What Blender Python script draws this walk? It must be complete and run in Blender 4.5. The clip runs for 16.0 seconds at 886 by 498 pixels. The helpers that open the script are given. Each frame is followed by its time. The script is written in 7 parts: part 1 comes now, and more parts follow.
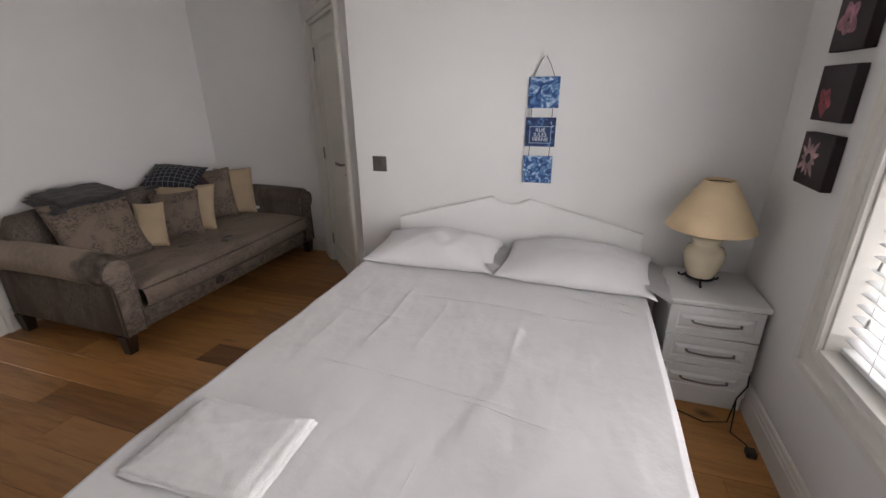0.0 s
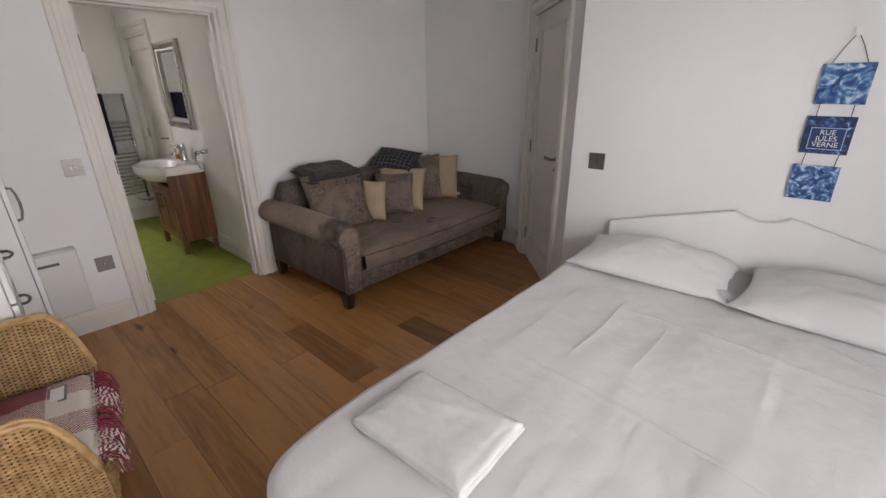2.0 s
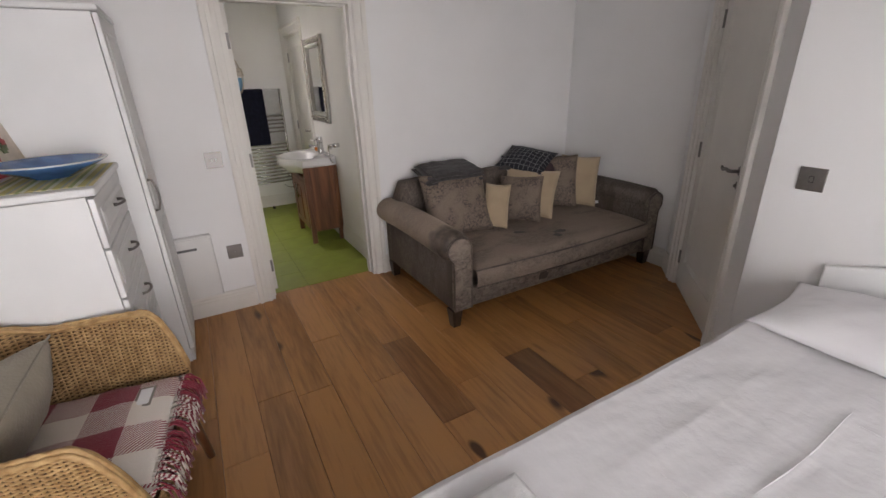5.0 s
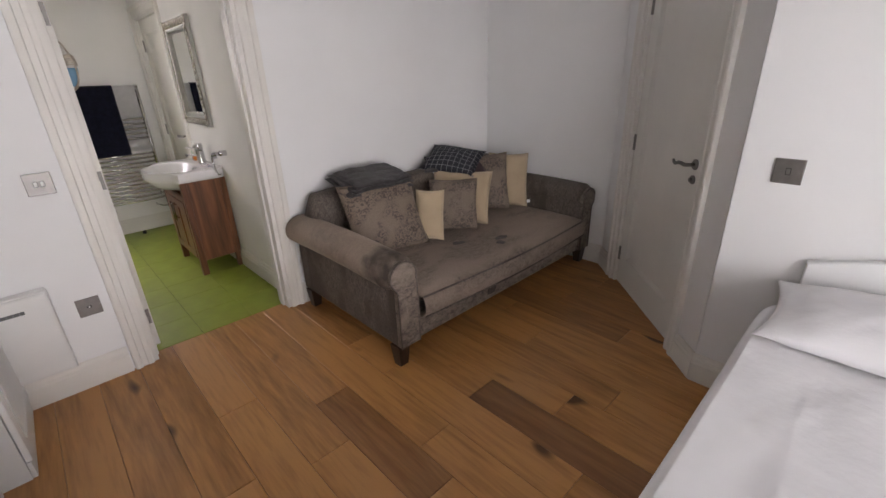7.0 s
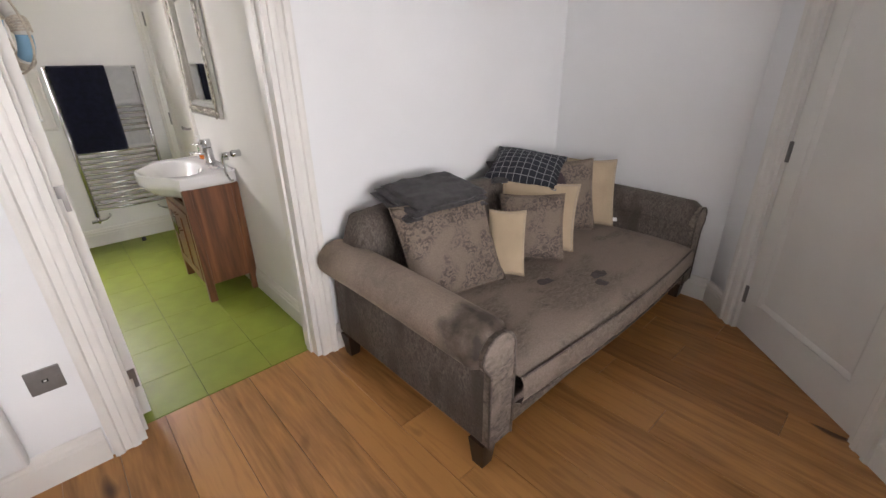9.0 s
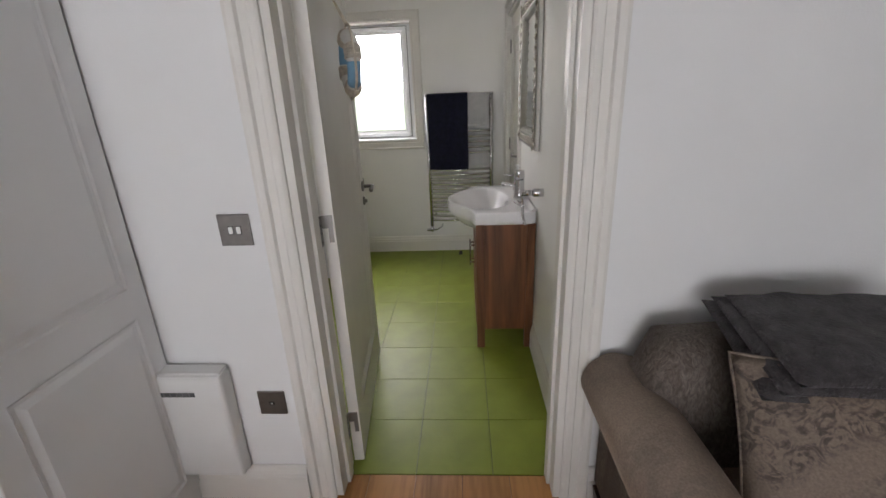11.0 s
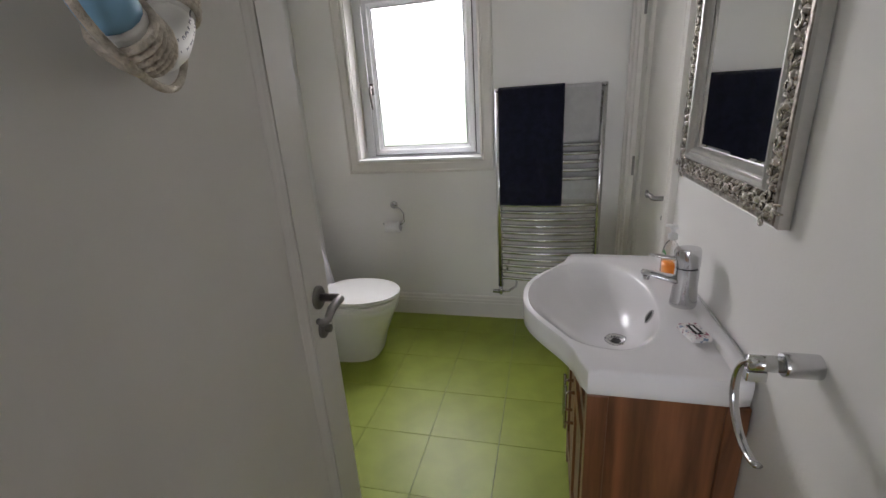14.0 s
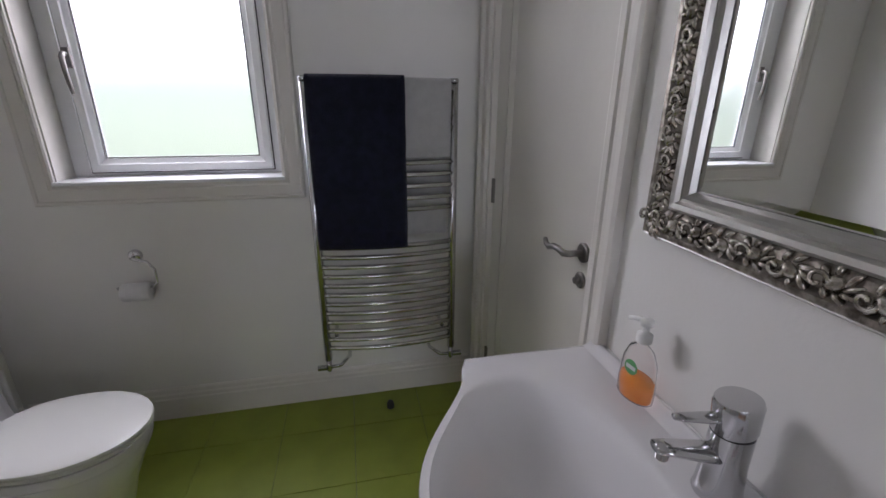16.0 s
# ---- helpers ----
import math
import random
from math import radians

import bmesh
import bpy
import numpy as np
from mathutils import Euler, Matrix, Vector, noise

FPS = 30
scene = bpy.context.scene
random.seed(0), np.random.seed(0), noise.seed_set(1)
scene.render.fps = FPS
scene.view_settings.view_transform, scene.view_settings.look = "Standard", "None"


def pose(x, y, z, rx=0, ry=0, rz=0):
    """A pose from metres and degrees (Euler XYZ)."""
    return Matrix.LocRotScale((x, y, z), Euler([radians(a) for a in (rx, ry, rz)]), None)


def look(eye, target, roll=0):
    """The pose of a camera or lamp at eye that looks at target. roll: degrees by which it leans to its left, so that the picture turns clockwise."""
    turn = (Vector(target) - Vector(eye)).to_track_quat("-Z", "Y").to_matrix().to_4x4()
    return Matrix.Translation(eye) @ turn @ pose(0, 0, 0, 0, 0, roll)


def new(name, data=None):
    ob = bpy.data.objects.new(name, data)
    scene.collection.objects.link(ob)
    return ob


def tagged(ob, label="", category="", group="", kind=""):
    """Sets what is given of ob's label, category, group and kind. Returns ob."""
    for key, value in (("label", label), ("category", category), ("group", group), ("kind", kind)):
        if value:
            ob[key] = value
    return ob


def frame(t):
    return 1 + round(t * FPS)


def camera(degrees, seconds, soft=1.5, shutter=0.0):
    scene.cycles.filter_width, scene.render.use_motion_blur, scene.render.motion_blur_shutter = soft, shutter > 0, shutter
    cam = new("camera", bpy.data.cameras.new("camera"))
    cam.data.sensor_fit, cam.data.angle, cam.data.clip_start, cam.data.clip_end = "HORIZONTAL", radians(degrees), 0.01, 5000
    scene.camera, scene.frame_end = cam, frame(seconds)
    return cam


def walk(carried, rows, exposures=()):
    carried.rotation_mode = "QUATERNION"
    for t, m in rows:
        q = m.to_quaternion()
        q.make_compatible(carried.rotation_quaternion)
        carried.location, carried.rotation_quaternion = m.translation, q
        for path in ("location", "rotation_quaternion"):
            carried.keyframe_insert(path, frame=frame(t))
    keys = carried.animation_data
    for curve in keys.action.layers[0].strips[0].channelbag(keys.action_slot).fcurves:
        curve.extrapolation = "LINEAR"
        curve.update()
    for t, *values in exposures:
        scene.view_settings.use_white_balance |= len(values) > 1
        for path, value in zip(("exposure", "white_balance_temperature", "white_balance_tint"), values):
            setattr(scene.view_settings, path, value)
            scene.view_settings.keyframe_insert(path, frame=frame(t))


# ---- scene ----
cam = camera(92.4, 16.0)
PATH = [
    (0, (0.537, 0.793, 1.493), (-0.052, 2.573, 0.795), -0.7),
    (0.5, (0.488, 0.805, 1.509), (-0.327, 2.485, 0.794), -0.9),
    (1, (0.453, 0.801, 1.502), (-0.553, 2.376, 0.789), -0.8),
    (1.5, (0.387, 0.771, 1.49), (-0.758, 2.25, 0.781), -0.7),
    (2, (0.331, 0.773, 1.493), (-0.925, 2.152, 0.773), -0.7),
    (2.5, (0.242, 0.739, 1.492), (-1.088, 2.045, 0.767), -0.2),
    (3, (0.169, 0.74, 1.49), (-1.249, 1.949, 0.764), -0.1),
    (3.5, (0.112, 0.753, 1.494), (-1.403, 1.834, 0.762), -0.2),
    (3.7, (0.098, 0.799, 1.504), (-1.449, 1.829, 0.766), -0.2),
    (5.8, (-0.048, 1.158, 1.477), (-1.676, 2.056, 0.739), -2.0),
    (6, (-0.13, 1.153, 1.486), (-1.701, 2.138, 0.738), -2.5),
    (6.5, (-0.31, 1.156, 1.475), (-1.729, 2.347, 0.721), -2.2),
    (7, (-0.439, 1.191, 1.453), (-1.785, 2.457, 0.689), -2.0),
    (7.5, (-0.624, 1.276, 1.451), (-1.92, 2.584, 0.67), -2.8),
    (8, (-0.773, 1.341, 1.448), (-2.01, 2.693, 0.646), -2.5),
    (8.5, (-1.002, 1.409, 1.437), (-2.202, 2.787, 0.624), -2.0),
    (9, (-1.212, 1.427, 1.423), (-2.571, 2.653, 0.619), -1.1),
    (9.5, (-1.365, 1.525, 1.401), (-3.009, 2.363, 0.629), -1.0),
    (10, (-1.505, 1.685, 1.408), (-3.327, 2.084, 0.685), -0.7),
    (10.2, (-1.563, 1.741, 1.404), (-3.417, 1.983, 0.695), -1.7),
    (12.5, (-2.577, 1.91, 1.391), (-4.45, 1.606, 0.76), -1.6),
    (13, (-2.836, 1.863, 1.379), (-4.699, 1.51, 0.743), -2.1),
    (13.5, (-2.999, 1.831, 1.38), (-4.857, 1.464, 0.738), -2.5),
    (14, (-3.21, 1.825, 1.378), (-5.046, 1.355, 0.739), -3.6),
    (14.5, (-3.36, 1.805, 1.373), (-5.181, 1.278, 0.737), -3.9),
    (15, (-3.588, 1.734, 1.379), (-5.428, 1.298, 0.729), -3.3),
    (15.5, (-3.809, 1.708, 1.368), (-5.693, 1.627, 0.702), -1.7),
    (16, (-3.997, 1.696, 1.36), (-5.843, 2.103, 0.706), 0.4),
]
EXPOSURES = [(0, -0.85, 6850, 16), (0.6, -0.72, 6850, 16), (3, -0.64, 6800, 17), (6, -0.45, 6750, 17), (7, -0.28, 6700, 17), (8, 0.1, 6650, 17), (9, 0.26, 6600, 16), (10, -0.12, 6500, 14), (12.5, -0.68, 6400, 14), (13.5, -0.52, 6300, 15), (14.5, -0.52, 6150, 16), (15.1, -0.8, 6000, 18), (16, -0.98, 5950, 19.5)]
walk(cam, [(t, look(eye, target, roll)) for t, eye, target, roll in PATH], EXPOSURES)

# ---- world, sun, large lights ----
world = bpy.data.worlds.new("overcast_sky")
scene.world = world
world.use_nodes = True
_wn = world.node_tree.nodes
_sky = _wn.new("ShaderNodeTexSky")
_sky.sky_type = "NISHITA"
_sky.sun_disc = False
_sky.sun_elevation = radians(48)
_sky.sun_rotation = radians(80)
world.node_tree.links.new(_sky.outputs[0], _wn["Background"].inputs[0])
_wn["Background"].inputs[1].default_value = 0.15


def lamp_area(name, m, sx, sy, watts, colour=(1, 1, 1)):
    data = bpy.data.lights.new(name, "AREA")
    data.shape, data.size, data.size_y, data.energy, data.color = "RECTANGLE", sx, sy, watts, colour
    ob = new(name, data)
    ob.matrix_world = m
    return ob


sun_data = bpy.data.lights.new("sun", "SUN")
sun_data.energy, sun_data.angle, sun_data.color = 1.2, radians(20), (1.0, 0.96, 0.9)
sun = new("sun", sun_data)
sun.matrix_world = look((6, 1.0, 6.5), (0, 1.6, 0))
lamp_area("bedroom_window_daylight", look((1.70, 1.40, 1.45), (0.2, 1.42, 1.45)), 2.35, 1.75, 120, (0.97, 0.985, 1.0))
lamp_area("bathroom_window_daylight", look((-6.2, 1.05, 2.08), (-4.5, 1.05, 1.78)), 1.25, 1.1, 98, (1.0, 0.97, 0.955))


# ---- materials ----
def mat(name, colour, rough=0.5, metal=0.0, vary=0.0, scale=8.0, bump=0.0, bump_scale=60.0, second=None, stretch=(1, 1, 1), sheen=0.0, spec=0.5, coat=0.0, distort=0.0, edges=(0.35, 0.65)):
    """A Principled material with mottling at one scale and relief at another."""
    m = bpy.data.materials.new(name)
    m.use_nodes = True
    nt = m.node_tree
    b = nt.nodes["Principled BSDF"]
    b.inputs["Base Color"].default_value = (*colour, 1)
    b.inputs["Roughness"].default_value = rough
    b.inputs["Metallic"].default_value = metal
    b.inputs["Specular IOR Level"].default_value = spec
    b.inputs["Sheen Weight"].default_value = sheen
    b.inputs["Coat Weight"].default_value = coat
    tc = nt.nodes.new("ShaderNodeTexCoord")
    mp = nt.nodes.new("ShaderNodeMapping")
    mp.inputs["Scale"].default_value = stretch
    nt.links.new(tc.outputs["Object"], mp.inputs["Vector"])
    if vary or second:
        n = nt.nodes.new("ShaderNodeTexNoise")
        n.inputs["Scale"].default_value = scale
        n.inputs["Detail"].default_value = 5
        n.inputs["Distortion"].default_value = distort
        nt.links.new(mp.outputs[0], n.inputs["Vector"])
        r = nt.nodes.new("ShaderNodeValToRGB")
        lo = second or tuple(c * (1 - vary) for c in colour)
        hi = colour if second else tuple(min(1, c * (1 + vary * 0.6)) for c in colour)
        r.color_ramp.elements[0].position, r.color_ramp.elements[1].position = edges
        r.color_ramp.elements[0].color, r.color_ramp.elements[1].color = (*lo, 1), (*hi, 1)
        nt.links.new(n.outputs["Fac"], r.inputs[0])
        nt.links.new(r.outputs[0], b.inputs["Base Color"])
    if bump:
        n2 = nt.nodes.new("ShaderNodeTexNoise")
        n2.inputs["Scale"].default_value = bump_scale
        n2.inputs["Detail"].default_value = 4
        nt.links.new(mp.outputs[0], n2.inputs["Vector"])
        bp = nt.nodes.new("ShaderNodeBump")
        bp.inputs["Strength"].default_value = bump
        bp.inputs["Distance"].default_value = 0.01
        nt.links.new(n2.outputs["Fac"], bp.inputs["Height"])
        nt.links.new(bp.outputs[0], b.inputs["Normal"])
    return m


def wood(name, dark, light, grain=22.0, rough=0.42, axis=0, spread=0.35, knots=False, fine=0.3):
    """Wood with long grain on one axis; each object differs by its random value."""
    m = bpy.data.materials.new(name)
    m.use_nodes = True
    nt = m.node_tree
    N, L = nt.nodes, nt.links
    b = N["Principled BSDF"]
    tc, oi = N.new("ShaderNodeTexCoord"), N.new("ShaderNodeObjectInfo")
    off = N.new("ShaderNodeVectorMath")
    off.operation = "SCALE"
    off.inputs[0].default_value = (7.3, 3.1, 5.7)
    L.new(oi.outputs["Random"], off.inputs["Scale"])
    add = N.new("ShaderNodeVectorMath")
    L.new(tc.outputs["Object"], add.inputs[0])
    L.new(off.outputs[0], add.inputs[1])
    mp = N.new("ShaderNodeMapping")
    s = [1.0, 1.0, 1.0]
    s[axis] = 0.09
    mp.inputs["Scale"].default_value = s
    L.new(add.outputs[0], mp.inputs["Vector"])
    n1 = N.new("ShaderNodeTexNoise")
    n1.inputs["Scale"].default_value, n1.inputs["Detail"].default_value, n1.inputs["Distortion"].default_value = grain, 8, 1.4
    n2 = N.new("ShaderNodeTexNoise")
    n2.inputs["Scale"].default_value, n2.inputs["Detail"].default_value = grain * 6, 3
    for n in (n1, n2):
        L.new(mp.outputs[0], n.inputs["Vector"])
    mix = N.new("ShaderNodeMath")
    mix.operation = "MULTIPLY_ADD"
    mix.inputs[1].default_value = fine
    L.new(n2.outputs["Fac"], mix.inputs[0])
    L.new(n1.outputs["Fac"], mix.inputs[2])
    sh = N.new("ShaderNodeMath")
    sh.operation = "MULTIPLY_ADD"
    sh.inputs[1].default_value = spread
    L.new(oi.outputs["Random"], sh.inputs[0])
    L.new(mix.outputs[0], sh.inputs[2])
    r = N.new("ShaderNodeValToRGB")
    r.color_ramp.elements[0].position, r.color_ramp.elements[1].position = 0.30 + fine * 0.5, 0.30 + fine * 0.5 + 0.42 + spread * 0.6
    r.color_ramp.elements[0].color, r.color_ramp.elements[1].color = (*dark, 1), (*light, 1)
    L.new(sh.outputs[0], r.inputs[0])
    colour = r.outputs[0]
    if knots:
        v = N.new("ShaderNodeTexNoise")
        v.inputs["Scale"].default_value, v.inputs["Detail"].default_value = 5.5, 1
        m2 = N.new("ShaderNodeMapping")
        m2.inputs["Scale"].default_value = (0.5, 1.3, 1)
        L.new(add.outputs[0], m2.inputs["Vector"])
        L.new(m2.outputs[0], v.inputs["Vector"])
        kr = N.new("ShaderNodeValToRGB")
        kr.color_ramp.elements[0].position, kr.color_ramp.elements[1].position = 0.70, 0.77
        L.new(v.outputs["Fac"], kr.inputs[0])
        mx = N.new("ShaderNodeMix")
        mx.data_type = "RGBA"
        L.new(kr.outputs[0], mx.inputs["Factor"])
        L.new(r.outputs[0], mx.inputs[6])
        mx.inputs[7].default_value = (dark[0] * 0.35, dark[1] * 0.3, dark[2] * 0.3, 1)
        colour = mx.outputs[2]
    L.new(colour, b.inputs["Base Color"])
    b.inputs["Roughness"].default_value = rough
    bp = N.new("ShaderNodeBump")
    bp.inputs["Strength"].default_value, bp.inputs["Distance"].default_value = 0.12, 0.004
    L.new(mix.outputs[0], bp.inputs["Height"])
    L.new(bp.outputs[0], b.inputs["Normal"])
    return m


def glass(name, rough, colour=(1, 1, 1), bump=0.0):
    m = bpy.data.materials.new(name)
    m.use_nodes = True
    b = m.node_tree.nodes["Principled BSDF"]
    b.inputs["Base Color"].default_value = (*colour, 1)
    b.inputs["Transmission Weight"].default_value = 1
    b.inputs["Roughness"].default_value = rough
    b.inputs["IOR"].default_value = 1.3
    if bump:
        nt = m.node_tree
        n, bp = nt.nodes.new("ShaderNodeTexNoise"), nt.nodes.new("ShaderNodeBump")
        n.inputs["Scale"].default_value = 180
        tc = nt.nodes.new("ShaderNodeTexCoord")
        nt.links.new(tc.outputs["Object"], n.inputs["Vector"])
        bp.inputs["Strength"].default_value, bp.inputs["Distance"].default_value = bump, 0.003
        nt.links.new(n.outputs["Fac"], bp.inputs["Height"])
        nt.links.new(bp.outputs[0], b.inputs["Normal"])
    return m


WALL = mat("white_wall_paint", (0.78, 0.775, 0.77), 0.8, vary=0.03, scale=1.5, bump=0.08, bump_scale=140)
BATHWALL = mat("pale_bathroom_paint", (0.82, 0.81, 0.78), 0.78, vary=0.03, scale=1.8, bump=0.06, bump_scale=110, spec=0.3)
CEIL = mat("ceiling_paint", (0.86, 0.86, 0.85), 0.85, vary=0.02, scale=2, bump=0.05, bump_scale=120)
GLOSS = mat("cream_gloss_paint", (0.74, 0.715, 0.67), 0.45, vary=0.04, scale=3, bump=0.05, bump_scale=40, spec=0.3)
UPVC = mat("white_window_plastic", (0.8, 0.81, 0.82), 0.28, vary=0.02, scale=5)
LAMINATE = mat("white_laminate", (0.78, 0.78, 0.775), 0.42, vary=0.03, scale=4, bump=0.03, bump_scale=30, spec=0.4)
LINEN = mat("white_cotton", (0.75, 0.735, 0.745), 0.85, vary=0.03, scale=5, bump=0.3, bump_scale=22, sheen=0.2)
TERRY = mat("white_terry", (0.84, 0.83, 0.83), 0.95, vary=0.04, scale=30, bump=0.6, bump_scale=320, sheen=0.3)
NAVY = mat("navy_terry", (0.012, 0.014, 0.04), 0.95, vary=0.3, scale=30, bump=0.6, bump_scale=300, sheen=0.15)


def velvet(name, pile, shade, patch=4.0, mark=30.0, cover=0.5, distort=1.6, stretch=(1, 1, 1), edge=0.07):
    """Pile fabric: curled marks of laid-over nap, gathered in loose patches, over a fine fleck."""
    m = bpy.data.materials.new(name)
    m.use_nodes = True
    N, L = m.node_tree.nodes, m.node_tree.links
    b = N["Principled BSDF"]
    tc, mp = N.new("ShaderNodeTexCoord"), N.new("ShaderNodeMapping")
    mp.inputs["Scale"].default_value = stretch
    L.new(tc.outputs["Object"], mp.inputs["Vector"])

    def field(scale, detail, dist, lo, hi):
        n, r = N.new("ShaderNodeTexNoise"), N.new("ShaderNodeMapRange")
        n.inputs["Scale"].default_value, n.inputs["Detail"].default_value, n.inputs["Distortion"].default_value = scale, detail, dist
        L.new(mp.outputs[0], n.inputs["Vector"])
        r.inputs["From Min"].default_value, r.inputs["From Max"].default_value = lo, hi
        L.new(n.outputs["Fac"], r.inputs["Value"])
        return n.outputs["Fac"], r.outputs[0]

    def times(a, c):
        n = N.new("ShaderNodeMath")
        n.operation = "MULTIPLY"
        L.new(a, n.inputs[0])
        L.new(c, n.inputs[1])
        return n.outputs[0]

    where = field(patch, 2, 0.4, 0.62 - 0.3 * cover, 0.74 - 0.3 * cover)[1]
    raw, curl = field(mark, 5, distort, 0.52 - edge, 0.52 + edge)
    fleck = field(190, 2, 0.0, 0.3, 0.7)[1]
    fac = times(where, curl)
    mx = N.new("ShaderNodeMix")
    mx.data_type = "RGBA"
    L.new(fac, mx.inputs["Factor"])
    mx.inputs[6].default_value, mx.inputs[7].default_value = (*pile, 1), (*shade, 1)
    br = N.new("ShaderNodeMix")
    br.data_type, br.blend_type = "RGBA", "MULTIPLY"
    br.inputs["Factor"].default_value = 0.45
    L.new(mx.outputs[2], br.inputs[6])
    rr = N.new("ShaderNodeValToRGB")
    rr.color_ramp.elements[0].color, rr.color_ramp.elements[1].color = (0.6, 0.6, 0.6, 1), (1.25, 1.25, 1.25, 1)
    L.new(fleck, rr.inputs[0])
    L.new(rr.outputs[0], br.inputs[7])
    L.new(br.outputs[2], b.inputs["Base Color"])
    b.inputs["Roughness"].default_value, b.inputs["Specular IOR Level"].default_value = 0.7, 0.2
    b.inputs["Sheen Weight"].default_value, b.inputs["Sheen Roughness"].default_value = 0.2, 0.35
    b.inputs["Sheen Tint"].default_value = (*[min(1, 2.6 * c) for c in pile], 1)
    bp = N.new("ShaderNodeBump")
    bp.inputs["Strength"].default_value, bp.inputs["Distance"].default_value = 0.5, 0.006
    L.new(raw, bp.inputs["Height"])
    L.new(bp.outputs[0], b.inputs["Normal"])
    return m


# one sofa fabric: lit faces, shaded faces and nap sheen put into the colours
VELVET_SHADED = velvet("shaded_taupe_velvet", (0.085, 0.067, 0.056), (0.185, 0.152, 0.13), patch=5, mark=60, cover=0.75, stretch=(1, 1, 0.5), edge=0.2)
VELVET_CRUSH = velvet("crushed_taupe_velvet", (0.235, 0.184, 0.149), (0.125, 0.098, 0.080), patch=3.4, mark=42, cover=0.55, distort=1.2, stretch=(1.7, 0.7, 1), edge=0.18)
VELVET_FRONT = velvet("lit_front_taupe_velvet", (0.24, 0.194, 0.16), (0.085, 0.067, 0.056), patch=6, mark=40, cover=0.85, distort=0.9, stretch=(1, 0.7, 1.2), edge=0.2)
VELVET_ARM = velvet("lit_taupe_velvet_worn_at_the_end", (0.275, 0.213, 0.168), (0.20, 0.155, 0.124), patch=4, mark=14, cover=0.6, edge=0.25)



def rubbed_end(m, x0, x1, dark):
    """A ragged dark patch beyond x0, full at x1, laid over the base colour."""
    N, L = m.node_tree.nodes, m.node_tree.links
    b = N["Principled BSDF"]
    base = b.inputs["Base Color"].links[0].from_socket
    tc, sp, n = N.new("ShaderNodeTexCoord"), N.new("ShaderNodeSeparateXYZ"), N.new("ShaderNodeTexNoise")
    L.new(tc.outputs["Object"], sp.inputs[0])
    L.new(tc.outputs["Object"], n.inputs["Vector"])
    n.inputs["Scale"].default_value, n.inputs["Detail"].default_value = 16, 6
    r = N.new("ShaderNodeMapRange")
    r.inputs["From Min"].default_value, r.inputs["From Max"].default_value = x0, x1
    r.inputs["To Min"].default_value, r.inputs["To Max"].default_value = -0.55, 0.75
    L.new(sp.outputs["X"], r.inputs["Value"])
    a = N.new("ShaderNodeMath")
    a.operation = "MULTIPLY_ADD"
    a.inputs[1].default_value, a.use_clamp = 1.6, True
    sh = N.new("ShaderNodeMath")
    sh.operation = "SUBTRACT"
    sh.inputs[1].default_value = 0.45
    L.new(n.outputs["Fac"], sh.inputs[0])
    L.new(sh.outputs[0], a.inputs[0])
    L.new(r.outputs[0], a.inputs[2])
    mx = N.new("ShaderNodeMix")
    mx.data_type = "RGBA"
    L.new(a.outputs[0], mx.inputs["Factor"])
    L.new(base, mx.inputs[6])
    mx.inputs[7].default_value = (*dark, 1)
    L.new(mx.outputs[2], b.inputs["Base Color"])


rubbed_end(VELVET_ARM, -2.23, -2.07, (0.055, 0.042, 0.034))
VELVET_DARK = mat("damp_dark_velvet", (0.05, 0.036, 0.028), 0.65, vary=0.35, scale=45, bump=0.3, bump_scale=80, sheen=0.05)
DAMASK = velvet("patterned_taupe_velvet", (0.205, 0.157, 0.124), (0.085, 0.068, 0.058), patch=6.0, mark=28, cover=0.66, distort=2.6, edge=0.09)
BEIGE = mat("beige_cotton", (0.40, 0.305, 0.20), 0.85, vary=0.06, scale=9, bump=0.3, bump_scale=60, sheen=0.2)
CHARCOAL = mat("charcoal_fleece", (0.055, 0.048, 0.05), 0.95, vary=0.25, scale=40, bump=0.6, bump_scale=140, sheen=0.12)
STONEFAB = mat("stone_cotton", (0.30, 0.26, 0.20), 0.88, vary=0.08, scale=10, bump=0.3, bump_scale=90, sheen=0.2)
TAG = mat("white_tag", (0.8, 0.8, 0.8), 0.6)
DARKWOOD = wood("dark_stained_wood", (0.02, 0.011, 0.007), (0.06, 0.03, 0.018), axis=2, rough=0.35, spread=0.05)
OAK = wood("oak_plank", (0.25, 0.108, 0.031), (0.49, 0.236, 0.076), grain=12, rough=0.33, axis=0, spread=0.26, knots=True, fine=0.5)
OAKDARK = wood("dark_oak_plank", (0.15, 0.062, 0.020), (0.31, 0.145, 0.052), grain=13, rough=0.36, axis=0, spread=0.1, knots=True)
OAKMID = wood("brown_oak_plank", (0.19, 0.080, 0.024), (0.38, 0.175, 0.058), grain=13, rough=0.34, axis=0, spread=0.2, knots=True, fine=0.5)
WALNUT = wood("walnut_veneer", (0.06, 0.020, 0.008), (0.24, 0.095, 0.038), grain=11, rough=0.35, axis=2, spread=0.05)
PINE = wood("orange_pine", (0.30, 0.13, 0.045), (0.50, 0.26, 0.11), grain=20, rough=0.4, axis=2, spread=0.05)
RADCHROME = mat("radiator_chrome", (0.55, 0.545, 0.53), 0.14, 1.0)
CHROME = mat("chrome", (0.62, 0.62, 0.63), 0.13, 1.0)
SATIN = mat("satin_steel", (0.26, 0.245, 0.235), 0.46, 1.0, vary=0.06, scale=40)
